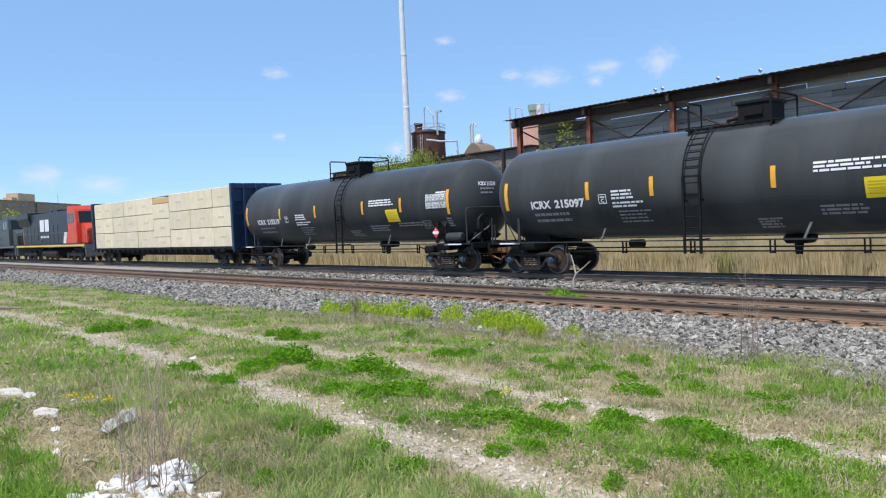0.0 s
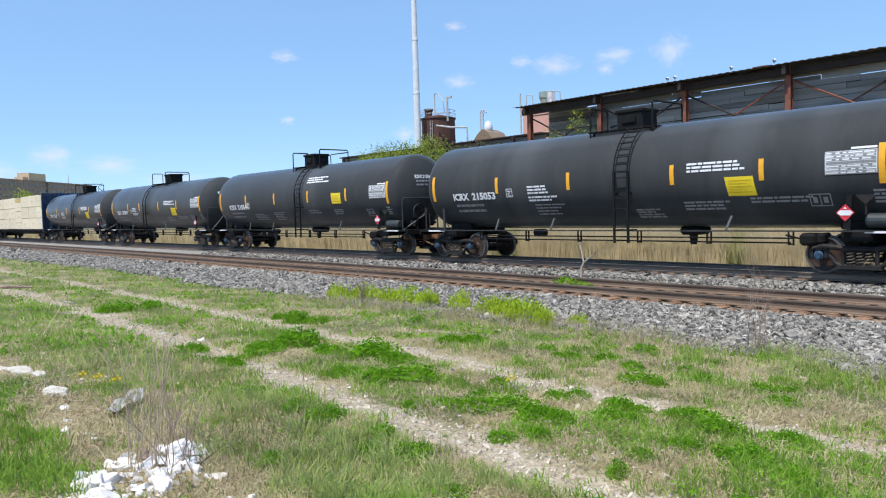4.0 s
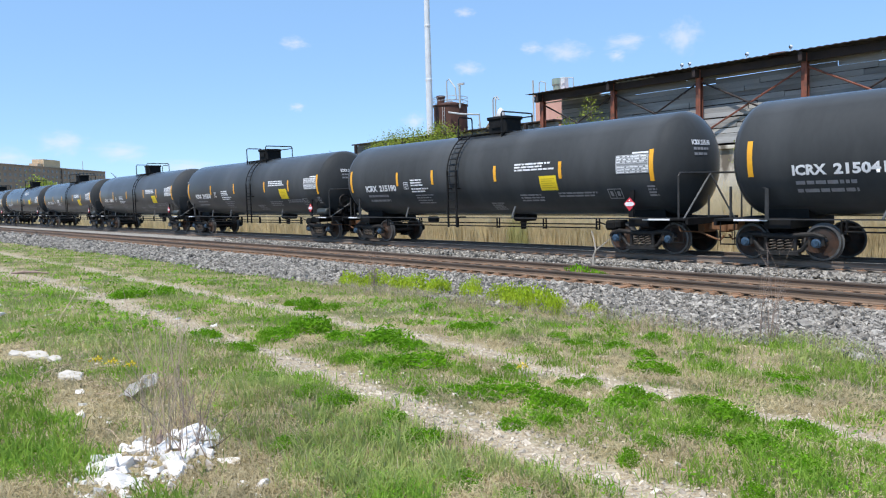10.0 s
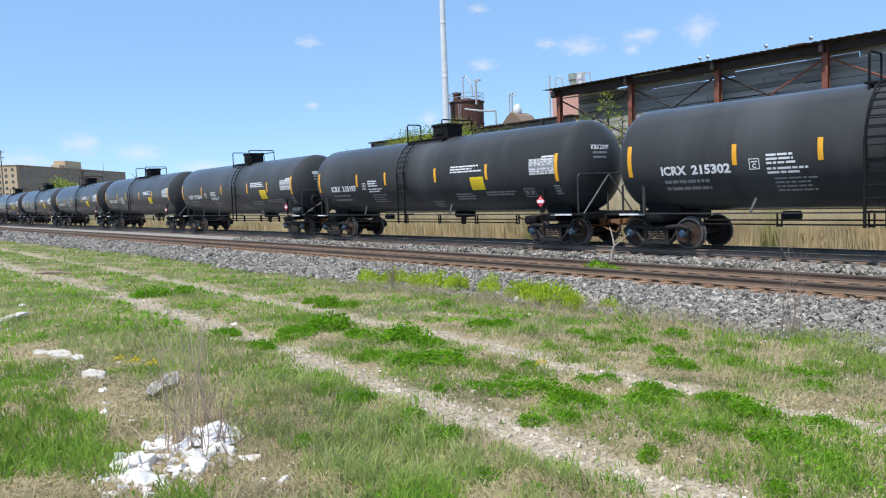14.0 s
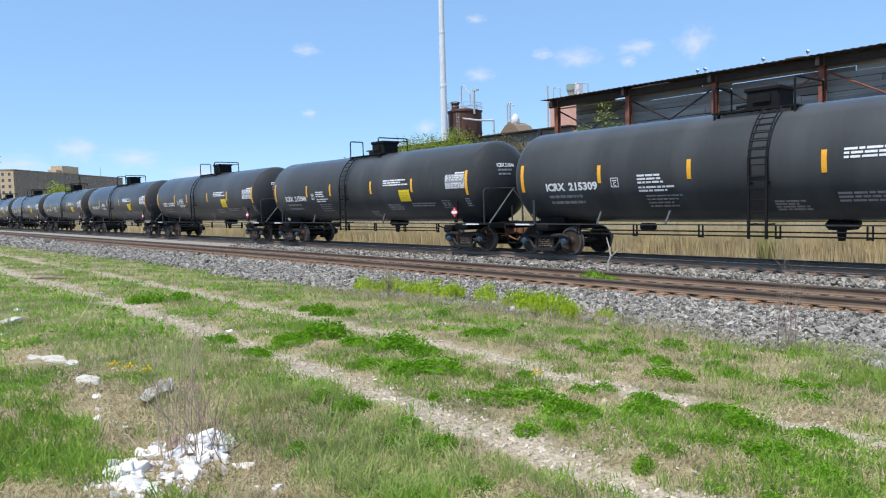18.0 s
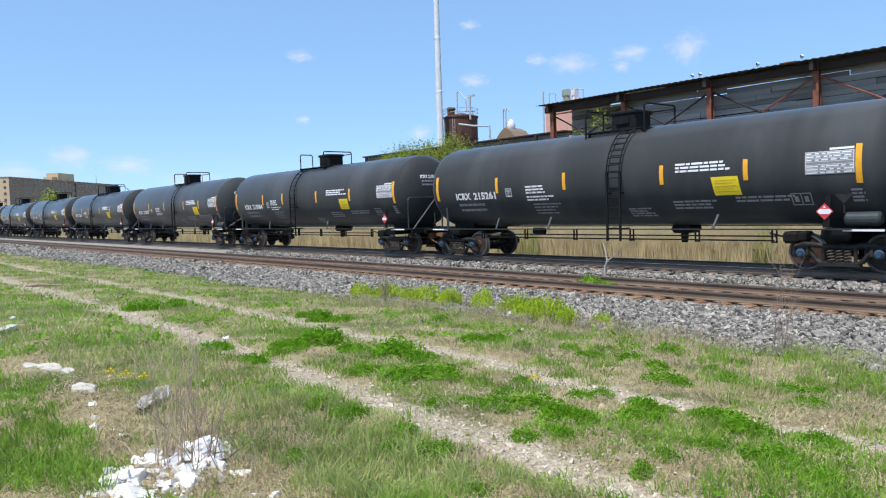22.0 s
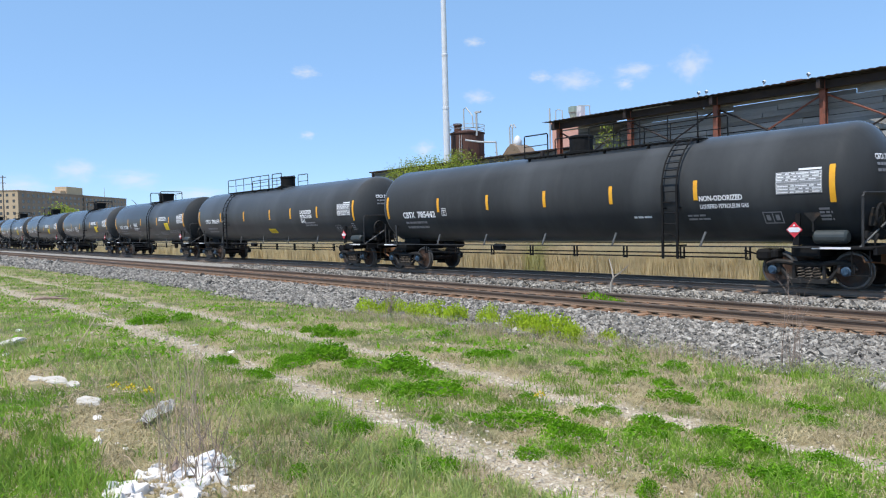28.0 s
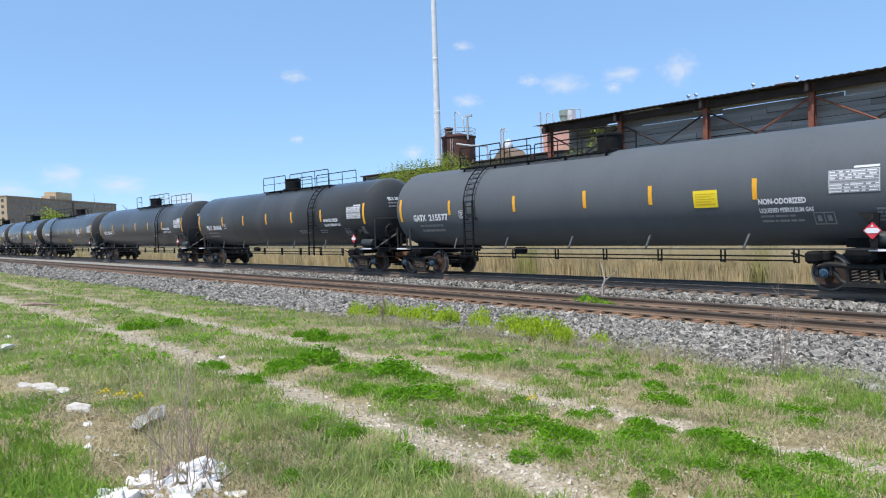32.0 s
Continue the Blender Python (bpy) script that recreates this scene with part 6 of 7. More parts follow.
def green_share(x, y):
    """How green the sward is, 0 to 1, by strips along the ruts and by patches."""
    r1, r2 = rut_y(x, 0), rut_y(x, 1)
    g = 0.24 * vnoise(x, y, 1.2, 31) + 0.38 * vnoise(x, y, 0.45, 32) + 0.38 * vnoise(x, y, 0.16, 33)
    between = (y > r2 + 0.3) & (y < r1 - 0.25)
    g = np.where(between, g + np.where(x < -6.5, 0.11, -0.03), g)
    g = np.where(y < r2 - 0.3, g + np.where(x < -7.5, 0.12, 0.03), g)
    g = np.where(y > r1 + 0.3, g - np.where(x < -11, -0.03, 0.045), g)
    g = g + 0.045 * np.clip((x + 8) / 2.5, 0, 1) * (y > 4.1) + 0.05 * np.clip((-13 - x) / 4, 0, 1)
    # the tall lush corner, and single patches: middle, half lengths, gain
    lush = np.clip((1.62 - y) / 0.25, 0, 1) * np.clip((-5.2 - x) / 0.5, 0, 1)
    g = g + 0.19 * lush
    for px, py, ax, ay, gain in ((-10.2, 3.1, 2.4, 0.5, 0.14), (-7.0, 3.0, 1.3, 0.35, 0.12), (-5.9, 2.65, 0.6, 0.25, 0.08), (-4.5, 3.55, 0.8, 0.5, 0.06), (-5.3, 2.95, 0.4, 0.25, 0.16), (-6.0, 3.6, 0.6, 0.3, 0.16), (-9.6, 4.3, 2.5, 0.3, 0.16), (-4.4, 10.1, 1.5, 0.7, 0.28), (-3.0, 6.0, 0.6, 0.5, 0.12)):
        g = g + gain * np.exp(-((x - px) / ax) ** 2 - ((y - py) / ay) ** 2)
    bare = np.exp(-((y - 1.9) / 0.42) ** 2) * np.clip((x + 11) / 1.0, 0, 1) * np.clip((-3.2 - x) / 0.7, 0, 1)
    bare = np.maximum(bare, 0.6 * np.clip((x + 5.4) / 0.6, 0, 1) * np.clip((2.5 - y) / 0.5, 0, 1))
    return np.clip((g - 0.30 * bare - 0.43) / 0.17, 0, 1)


def rut_share(x, y):
    d1, d2 = np.abs(y - rut_y(x, 0)), np.abs(y - rut_y(x, 1))
    j = 0.35 * (vnoise(x, y, 0.4, 41) - 0.5)
    return np.clip(np.maximum(1 - (d1 + j) / 0.27, 1 - (d2 + j) / 0.29) * 3, 0, 1)


def sward():
    rs = np.random.RandomState(11)

    def spots(n, r0, r1):
        r = r0 * (r1 / r0) ** rs.uniform(0, 1, n)
        az = np.radians(rs.uniform(-89, -6, n))
        x, y = r * np.sin(az), r * np.cos(az)
        ok = (y > 0.25) & (y < toe_y(x) + 0.1)
        return x[ok], y[ok]

    # thinner cover all round, where the ground goes on beside and behind the viewpoint
    n = 26000
    r, a = 16 * np.sqrt(rs.uniform(0, 1, n)), rs.uniform(0, 2 * np.pi, n)
    x, y = r * np.cos(a), r * np.sin(a)
    az = np.degrees(np.arctan2(x, y))
    out = ~((az > -89) & (az < -6) & (r > 2.4)) & (y < toe_y(x))
    x, y = x[out], y[out]
    g = rs.uniform(0, 1, len(x)) < green_share(x, y)
    for sel, m, nm, lab in ((g, M_GRASS, "verge_grass", "fresh green grass on the verge"), (~g, M_DRY, "verge_thatch", "dry straw-coloured grass on the verge")):
        xs, ys = np.repeat(x[sel], 6), np.repeat(y[sel], 6)
        xs, ys = xs + rs.normal(0, 0.06, len(xs)), ys + rs.normal(0, 0.06, len(xs))
        blades(nm, xs, ys, ground_z(xs, ys) - 0.01, rs.uniform(0.03, 0.09, len(xs)), np.full(len(xs), 0.010), rs.uniform(0.3, 1.6, len(xs)), m, lab, "grass", 68, 1)
    # green tufts: many blades fan out from one root
    for n, per, r0, r1, segs, seed in ((15000, 15, 2.4, 11, 2, 61), (30000, 7, 11, 60, 1, 62)):
        x, y = spots(n, r0, r1)
        far = np.hypot(x, y)
        keep = rs.uniform(0, 1, len(x)) < np.where(far > 11, 0.95, 0.85) * green_share(x, y) * (1 - 0.95 * rut_share(x, y)) + 0.02
        x, y = x[keep], y[keep]
        big = rs.lognormal(0, 0.3, len(x)) * (0.75 + 0.7 * vnoise(x, y, 1.1, 51)) * np.where((y < 1.75) & (x < -5), 0.95, np.where(y < 3.4, 0.9, 0.75))
        dull = vnoise(x, y, 0.8, 58) + 0.35 * (y < 3.5) * (y > 1.8) > 0.72
        x, y, big, dull = np.repeat(x, per), np.repeat(y, per), np.repeat(big, per), np.repeat(dull, per)
        r = np.hypot(x, y)
        sp = 0.022 + 0.005 * r
        x, y = x + rs.normal(0, sp), y + rs.normal(0, sp)
        h = rs.uniform(0.05, 0.12, len(x)) * big
        w = 0.0042 + 0.0009 * r
        lean = rs.uniform(0.15, 0.95, len(x))
        z = ground_z(x, y) - 0.01
        for sel, m, lab in ((~dull, M_GRASS, "fresh green grass tufts between the ruts"), (dull, M_GRASS_DULL, "grey-green grass tufts between the ruts")):
            blades("green_grass", x[sel], y[sel], z[sel], h[sel], w[sel], lean[sel], m, lab, "grass", seed, segs)
    # thatch: long dead blades, many of them lying
    for n, per, r0, r1, segs, seed in ((17000, 9, 2.4, 11, 2, 63), (20000, 5, 11, 60, 1, 64)):
        x, y = spots(n, r0, r1)
        g = green_share(x, y)
        keep = rs.uniform(0, 1, len(x)) < (0.9 - 0.6 * g) * (1 - 0.95 * rut_share(x, y))
        x, y = x[keep], y[keep]
        turf = 0.6 + 0.8 * vnoise(x, y, 0.5, 52)
        x, y, turf = np.repeat(x, per), np.repeat(y, per), np.repeat(turf, per)
        r = np.hypot(x, y)
        sp = 0.035 + 0.006 * r
        x, y = x + rs.normal(0, sp), y + rs.normal(0, sp)
        h = rs.uniform(0.03, 0.10, len(x)) * turf
        w = 0.0026 + 0.0008 * r
        blades("dry_grass", x, y, ground_z(x, y) - 0.008, h, w, rs.uniform(0.7, 2.2, len(x)), M_DRY, "dry straw-coloured grass and thatch", "grass", seed, segs)
    # taller mixed stems between the rubble and the near rut
    n = 5200
    x, y = rs.uniform(-11.5, -3.4, n), rs.uniform(2.05, 3.5, n)
    keep = rs.uniform(0, 1, n) < 1.7 * vnoise(x, y, 0.45, 57) - 0.35
    x, y = x[keep], y[keep]
    pick = rs.uniform(0, 1, len(x))
    tall = 0.6 + 0.8 * vnoise(x, y, 0.7, 59)
    for sel, m, nm, lab in ((pick < 0.55, M_GRASS_DULL, "tall_grass", "taller grey-green grass stems by the rubble"), ((pick >= 0.55) & (pick < 0.8), M_DRY, "tall_dry_grass", "taller straw-coloured dead grass by the rubble"),
                            (pick >= 0.8, M_DEAD, "dead_stems", "grey-brown dead weed stems by the rubble")):
        k = sel.sum()
        blades(nm, x[sel], y[sel], ground_z(x[sel], y[sel]) - 0.01, rs.uniform(0.08, 0.22, k) * tall[sel], np.full(k, 0.005), rs.uniform(0.15, 0.9, k), m, lab, "grass", 67, 2)
    # grey dead growth towards the ballast, and green tufts at its foot
    n = 15000
    x = rs.uniform(-17, -1.5, n)
    y = toe_y(x) + 0.35 - rs.exponential(0.75, n)
    keep = rs.uniform(0, 1, n) < 1.6 * vnoise(x, y, 0.6, 60) - 0.30
    x, y = x[keep], y[keep]
    pick = (rs.uniform(0, 1, len(x)) < 0.3) | ((x > -5.2) & (x < -3.2) & (rs.uniform(0, 1, len(x)) < 0.75))
    for sel, m, nm, lab in ((pick, M_GRASS_DULL, "edge_grass", "grey-green grass along the foot of the ballast"), (~pick, M_DEAD, "dead_stems", "grey-brown dead growth along the foot of the ballast")):
        k = sel.sum()
        blades(nm, x[sel], y[sel], bed_z(x[sel], y[sel]) - 0.03, rs.uniform(0.06, 0.30, k), np.full(k, 0.008), rs.uniform(0.2, 1.3, k), m, lab, "grass", 69, 2)
    # low broad leaves (clover, plantain) that fill the green patches
    v = []
    for n, r0, r1, size in ((42000, 2.4, 11, 0.016), (45000, 11, 45, 0.040)):
        x, y = spots(n, r0, r1)
        keep = rs.uniform(0, 1, len(x)) < 0.8 * green_share(x, y) ** 1.5 * (1 - 0.97 * rut_share(x, y)) * (vnoise(x, y, 0.5, 62) > 0.45)
        x, y = x[keep], y[keep]
        m = len(x)
        s = (size * rs.uniform(0.6, 1.5, m))[:, None]
        c = np.stack([x, y, ground_z(x, y) + rs.uniform(0.0, 0.06, m)], -1)
        a = rs.uniform(0, 6.283, m)
        u = np.stack([np.cos(a), np.sin(a), rs.normal(0, 0.5, m)], -1)
        w = np.stack([-np.sin(a), np.cos(a), rs.normal(0, 0.5, m)], -1)
        v.append(np.stack([c - u * s, c + w * s * 0.5, c + u * s, c - w * s * 0.5], 1))
    v = np.concatenate(v)
    tagged(new("clover", quads("clover", v.reshape(-1, 3), np.arange(4 * len(v)).reshape(-1, 4), M_WEED)), "low clover and plantain leaves among the grass", "ground cover", kind="stuff")
    # pale pebbles in the wheel ruts and scattered between
    n = 90000
    x, y = spots(n, 2.6, 24)
    keep = rs.uniform(0, 1, len(x)) < rut_share(x, y) * 0.8 + 0.035 + 0.06 * ((y > 4.2) & (x > -6.5))
    x, y = x[keep], y[keep]
    s = np.minimum(0.042, 0.0105 * rs.lognormal(0, 0.55, len(x)) * (1 + 0.07 * np.hypot(x, y)))
    stones("pebbles", x, y, ground_z(x, y) + 0.1 * s, s, M_PEBBLE, "pale gravel pebbles in the wheel ruts", 71)


M_PEBBLE = surf("pale limestone gravel", (0.40, 0.335, 0.255), (0.60, 0.53, 0.43), rough=0.9, scale=20, fine=90, bump=0.2, island=0.35)


def leaf_mesh(name, n, radius, height, leaf, mats, seed, dome=True, droop=0.5):
    """A clump of small leaves filling a dome or an uneven crown."""
    rs = np.random.RandomState(seed)
    d = rs.normal(size=(n, 3))
    d /= np.linalg.norm(d, axis=1)[:, None]
    rad = rs.uniform(0.35, 1.0, n) ** 0.5
    lump = 0.72 + 0.5 * vnoise(np.arctan2(d[:, 1], d[:, 0]) * 2.2 + 9, d[:, 2] * 2.5, 0.8, seed)
    c = d * (rad * lump)[:, None] * np.array([radius, radius, height])
    if dome:
        c[:, 2] = np.abs(c[:, 2])
    s = leaf * rs.uniform(0.6, 1.3, n)
    u = rs.normal(size=(n, 3))
    u -= droop * (u * d).sum(1)[:, None] * d
    u /= np.linalg.norm(u, axis=1)[:, None]
    w = np.cross(u, rs.normal(size=(n, 3)))
    w /= np.linalg.norm(w, axis=1)[:, None]
    v = np.stack([c - u * s[:, None], c + w * s[:, None] * 0.5, c + u * s[:, None], c - w * s[:, None] * 0.5], 1)
    return quads(name, v.reshape(-1, 3), np.arange(4 * n).reshape(n, 4), mats)


def weeds():
    meshes = [leaf_mesh("weed_clump", 900, 0.24, 0.15, 0.017, M_WEED, 80 + i, droop=0.8) for i in range(5)]
    rs = random.Random(4)
    between = [(-9.1, 4.8, 0.23), (-9.3, 5.4, 0.29), (-8.6, 5.5, 0.19), (-7.9, 5.7, 0.33), (-7.1, 4.7, 0.16), (-7.3, 5.6, 0.21), (-6.4, 5.1, 0.25), (-6.5, 4.7, 0.18), (-5.4, 4.3, 0.10), (-5.2, 4.6, 0.12),
               (-5.0, 4.6, 0.15), (-5.3, 5.1, 0.14), (-5.7, 5.8, 0.12), (-4.8, 5.0, 0.24), (-4.3, 4.8, 0.22), (-4.3, 5.0, 0.12), (-4.1, 4.2, 0.12), (-3.9, 4.4, 0.10), (-4.7, 5.6, 0.11), (-4.7, 5.9, 0.14),
               (-4.1, 5.8, 0.16), (-3.8, 5.2, 0.17), (-3.9, 5.8, 0.13), (-3.4, 5.9, 0.18), (-3.5, 5.7, 0.11), (-3.0, 5.6, 0.17), (-2.5, 5.0, 0.17), (-2.9, 4.9, 0.13), (-3.0, 4.5, 0.09), (-2.1, 4.9, 0.12)]
    beyond = [(-4.7, 7.0, 0.19), (-5.2, 7.6, 0.14), (-5.8, 7.9, 0.15), (-4.7, 8.0, 0.12), (-4.3, 7.6, 0.13), (-3.6, 7.7, 0.16), (-6.0, 9.1, 0.19), (-12.5, 6.9, 0.16), (-11.7, 6.8, 0.26), (-10.5, 8.6, 0.21),
              (-8.0, 7.6, 0.25), (-8.2, 7.3, 0.17), (-7.4, 7.6, 0.12), (-6.3, 7.8, 0.15), (-7.0, 8.1, 0.12), (-3.2, 7.2, 0.12)]
    near = [(-4.6, 3.4, 0.10), (-4.2, 3.3, 0.16), (-5.3, 3.3, 0.16), (-4.7, 2.5, 0.12), (-3.4, 3.0, 0.12), (-3.0, 3.1, 0.10), (-6.8, 3.4, 0.17), (-5.8, 3.3, 0.13), (-4.4, 3.1, 0.10), (-15.5, 5.0, 0.31),
            (-15.8, 5.7, 0.25), (-9.7, 4.0, 0.20), (-8.5, 4.0, 0.16), (-2.5, 5.7, 0.14), (-3.0, 4.2, 0.09), (-2.1, 4.2, 0.09)]
    for x, y, half in between + beyond + near:
        # an uneven clump grows from one root with a lower runner beside it
        for k in range(2 if half > 0.14 else 1):
            sx = half / 0.24 * (1.25 if k == 0 else 0.8)
            px, py = (x, y) if k == 0 else (x + rs.uniform(-1, 1) * half * 1.3, y + rs.uniform(-1, 1) * half)
            ob = new("weed_clump", meshes[rs.randrange(5)])
            ob.location, ob.rotation_euler, ob.scale = (px, py, float(ground_z(px, py)) - 0.015), (0, 0, rs.uniform(0, 6)), (sx * rs.uniform(0.85, 1.3), sx * rs.uniform(0.75, 1.05), max(0.65, min(1.4, sx)) * rs.uniform(0.85, 1.25))
            tagged(ob, "dark green leafy weed clump growing in the gravel and grass", "weed", group="weed clumps on the verge")
    spurge = [leaf_mesh("spurge_clump", 1200, 0.50, 0.26, 0.026, M_SPURGE, 90 + i, droop=0.2) for i in range(3)]
    for i, (x, y, sx, sz) in enumerate([(-16.1, 10.6, 0.7, 0.9), (-15.3, 10.8, 0.9, 1.0), (-14.4, 10.9, 0.6, 0.8), (-13.7, 10.85, 0.9, 1.0), (-13.0, 11.0, 0.75, 0.9), (-11.9, 11.0, 0.55, 1.0), (-10.8, 10.8, 0.7, 0.9),
                                        (-10.2, 10.65, 0.85, 1.0), (-9.6, 10.55, 0.9, 1.05), (-9.1, 10.5, 0.55, 0.8), (-8.6, 10.9, 0.4, 0.6)]):
        ob = new("spurge_clump", spurge[i % 3])
        ob.location, ob.rotation_euler, ob.scale = (x, y, float(bed_z(x, y)) - 0.03), (0, 0, i * 1.3), (sx * 1.2, sx * 0.9, sz * 1.7)
        tagged(ob, "bright yellow-green flowering spurge at the ballast edge", "weed", group="spurge at the ballast edge")
    small = leaf_mesh("track_weed", 160, 0.35, 0.10, 0.03, M_WEED, 97)
    for x, y, s in ((-12.4, 15.3, 1.3), (-11.7, 15.1, 0.9), (-4.0, 17.3, 0.4), (-1.8, 15.5, 0.6)):
        ob = new("track_weed", small)
        ob.location, ob.scale = (x, y, -0.10), (s, s * 0.6, 2.0 * s if y < 17 else 1.8)
        tagged(ob, "small green weed growing between the rails", "weed")
    flower = leaf_mesh("dandelion", 40, 0.09, 0.05, 0.016, surf_cache("dandelion yellow", (0.75, 0.55, 0.02)), 98)
    for x, y in ((-8.03, 2.34), (-8.25, 2.25), (-7.8, 2.45), (-5.4, 5.7)):
        ob = new("dandelion", flower)
        ob.location = (x, y, float(ground_z(x, y)) + 0.10)
        tagged(ob, "small yellow dandelion flowers in the grass", "flower")


def twig_bush(name, x, y, z, height, stems, spread, mat, label, seed, r=0.006):
    """Thin dead stems that fork, from one root."""
    rs = random.Random(seed)
    bm = new_bm()
    for _ in range(stems):
        a, k = rs.uniform(0, 6.28), rs.uniform(0.05, 1) * spread
        h = height * rs.uniform(0.45, 1.0)
        p = Vector((rs.uniform(-0.12, 0.12), rs.uniform(-0.12, 0.12), 0))
        pts = [p]
        for i in range(1, 5):
            f = i / 4
            pts.append(p + Vector((math.cos(a) * k * f ** 1.4 + rs.uniform(-0.02, 0.02), math.sin(a) * k * f ** 1.4 + rs.uniform(-0.02, 0.02), h * f)))
        tube(bm, pts, [r, r * 0.9, r * 0.75, r * 0.55, r * 0.3], 3, False)
        for i in (2, 3):
            if rs.random() < 0.75:
                b = rs.uniform(0, 6.28)
                q = pts[i] + Vector((math.cos(b) * 0.12, math.sin(b) * 0.12, rs.uniform(0.1, 0.24))) * (height / 1.0)
                tube(bm, [pts[i], q], [r * 0.5, r * 0.25], 3, False)
    ob = new(name, mesh_of(bm, name, mat))
    ob.location = (x, y, z)
    return tagged(ob, label, "dead shrub")


def tree(x, y, height, crown, seed, mats, name="tree", label="young tree in spring leaf", leaves=1400, leaf=0.11, z=-0.5, low=0.35):
    rs = random.Random(seed)
    t = thing(name, label, "tree", (x, y, z))
    bm = new_bm()
    tube(bm, [(0, 0, 0), (0.1, 0, height * 0.3), (-0.05, 0.1, height * 0.6), (0.05, 0.05, height * 0.92)], [0.035 * height * 0.6, 0.016 * height, 0.010 * height, 0.004 * height], 7)
    tips = []
    for i in range(11):
        h = height * (low + (0.95 - low) * i / 11)
        a = i * 2.4 + rs.uniform(-0.4, 0.4)
        k = crown * (1.1 - 0.6 * i / 11) * rs.uniform(0.55, 1.0)
        q = Vector((math.cos(a) * k, math.sin(a) * k, h + k * 0.55))
        tube(bm, [(0, 0, h), tuple(Vector((0, 0, h)).lerp(q, 0.5) + Vector((0, 0, 0.1 * k))), q], [0.007 * height, 0.005 * height, 0.002 * height], 5)
        tips.append((q, k))
    part("trunk", bm, M_BARK, t)
    if leaves:
        v, n0 = [], 0
        rn = np.random.RandomState(seed)
        for q, k in tips:
            n = int(leaves / len(tips) * rs.uniform(0.6, 1.4))
            c = rn.normal(size=(n, 3)) * np.array([0.34, 0.34, 0.26]) * crown + np.array(q)
            u = rn.normal(size=(n, 3))
            u /= np.linalg.norm(u, axis=1)[:, None]
            w = np.cross(u, rn.normal(size=(n, 3)))
            w /= np.linalg.norm(w, axis=1)[:, None]
            s = (leaf * rn.uniform(0.6, 1.3, n))[:, None]
            v.append(np.stack([c - u * s, c + w * s * 0.55, c + u * s, c - w * s * 0.55], 1))
        v = np.concatenate(v)
        part("crown", quads("crown", v.reshape(-1, 3), np.arange(4 * len(v)).reshape(-1, 4), mats), None, t)
    return t


def reeds():
    rs = np.random.RandomState(21)
    n = 90000
    x = 6 - np.abs(rs.exponential(28, n))
    y = 25.6 + rs.uniform(0, 1, n) ** 1.6 * 5.0
    tall = np.interp(y, [25.6, 27.0, 30.6], [1.6, 2.6, 3.4])
    h = tall * rs.uniform(0.7, 1.08, n) * (0.85 + 0.25 * vnoise(x, y, 3.0, 55))
    green = vnoise(x, y * 0.4, 2.2, 56) > 0.84
    w = 0.016 + 0.0006 * np.abs(x)
    z = np.full(n, -0.5)
    for sel, m, nm, lab in ((~green, M_REED, "dry_reeds", "dense stand of dry tan reeds behind the tracks"), (green & (rs.uniform(0, 1, n) < 0.6), M_REED_GREEN, "green_reeds", "young green shoots among the dry reeds")):
        blades(nm, x[sel], y[sel], z[sel], h[sel], w[sel], rs.uniform(0.04, 0.42, sel.sum()), m, lab, "reeds", 65, 2)
    n = 9000
    x = -30 - rs.exponential(90, n)
    y = rs.uniform(25.6, 32, n)
    blades("far_reeds", x, y, np.full(n, -0.5), rs.uniform(1.2, 2.6, n), 0.06 + 0.0016 * np.abs(x), rs.uniform(0.02, 0.25, n), M_REED, "distant dry reeds along the line", "reeds", 66, 1)


M_FOAM = surf("white broken plaster foam", (0.70, 0.655, 0.61), (0.85, 0.81, 0.77), rough=0.85, scale=8, fine=60, bump=0.4, c=(0.42, 0.36, 0.30), c_at=0.57, c_scale=7)
M_SLAB = surf("cream broken board", (0.46, 0.42, 0.36), (0.60, 0.55, 0.48), rough=0.9, scale=8, fine=60, bump=0.3, c=(0.35, 0.31, 0.26), c_at=0.62, c_scale=4)


def chunk(sx, sy, sz, mat, seed, name="rubble_piece"):
    rs = random.Random(seed)
    bm = new_bm()
    k = rs.randint(5, 7)
    ang = [i * 6.283 / k + rs.uniform(-0.35, 0.35) for i in range(k)]
    bot = [bm.verts.new((math.cos(a) * sx * 0.5 * rs.uniform(0.75, 1.1), math.sin(a) * sy * 0.5 * rs.uniform(0.75, 1.1), 0)) for a in ang]
    top = [bm.verts.new((v.co.x * rs.uniform(0.75, 0.98), v.co.y * rs.uniform(0.75, 0.98), sz * rs.uniform(0.35, 1.5))) for v in bot]
    bm.faces.new(bot[::-1]), bm.faces.new(top)
    for i in range(k):
        bm.faces.new((bot[i], bot[(i + 1) % k], top[(i + 1) % k], top[i]))
    bmesh.ops.bevel(bm, geom=bm.edges[:], offset=min(sx, sy, sz) * 0.06, segments=1, affect="EDGES")
    return mesh_of(bm, name, mat)


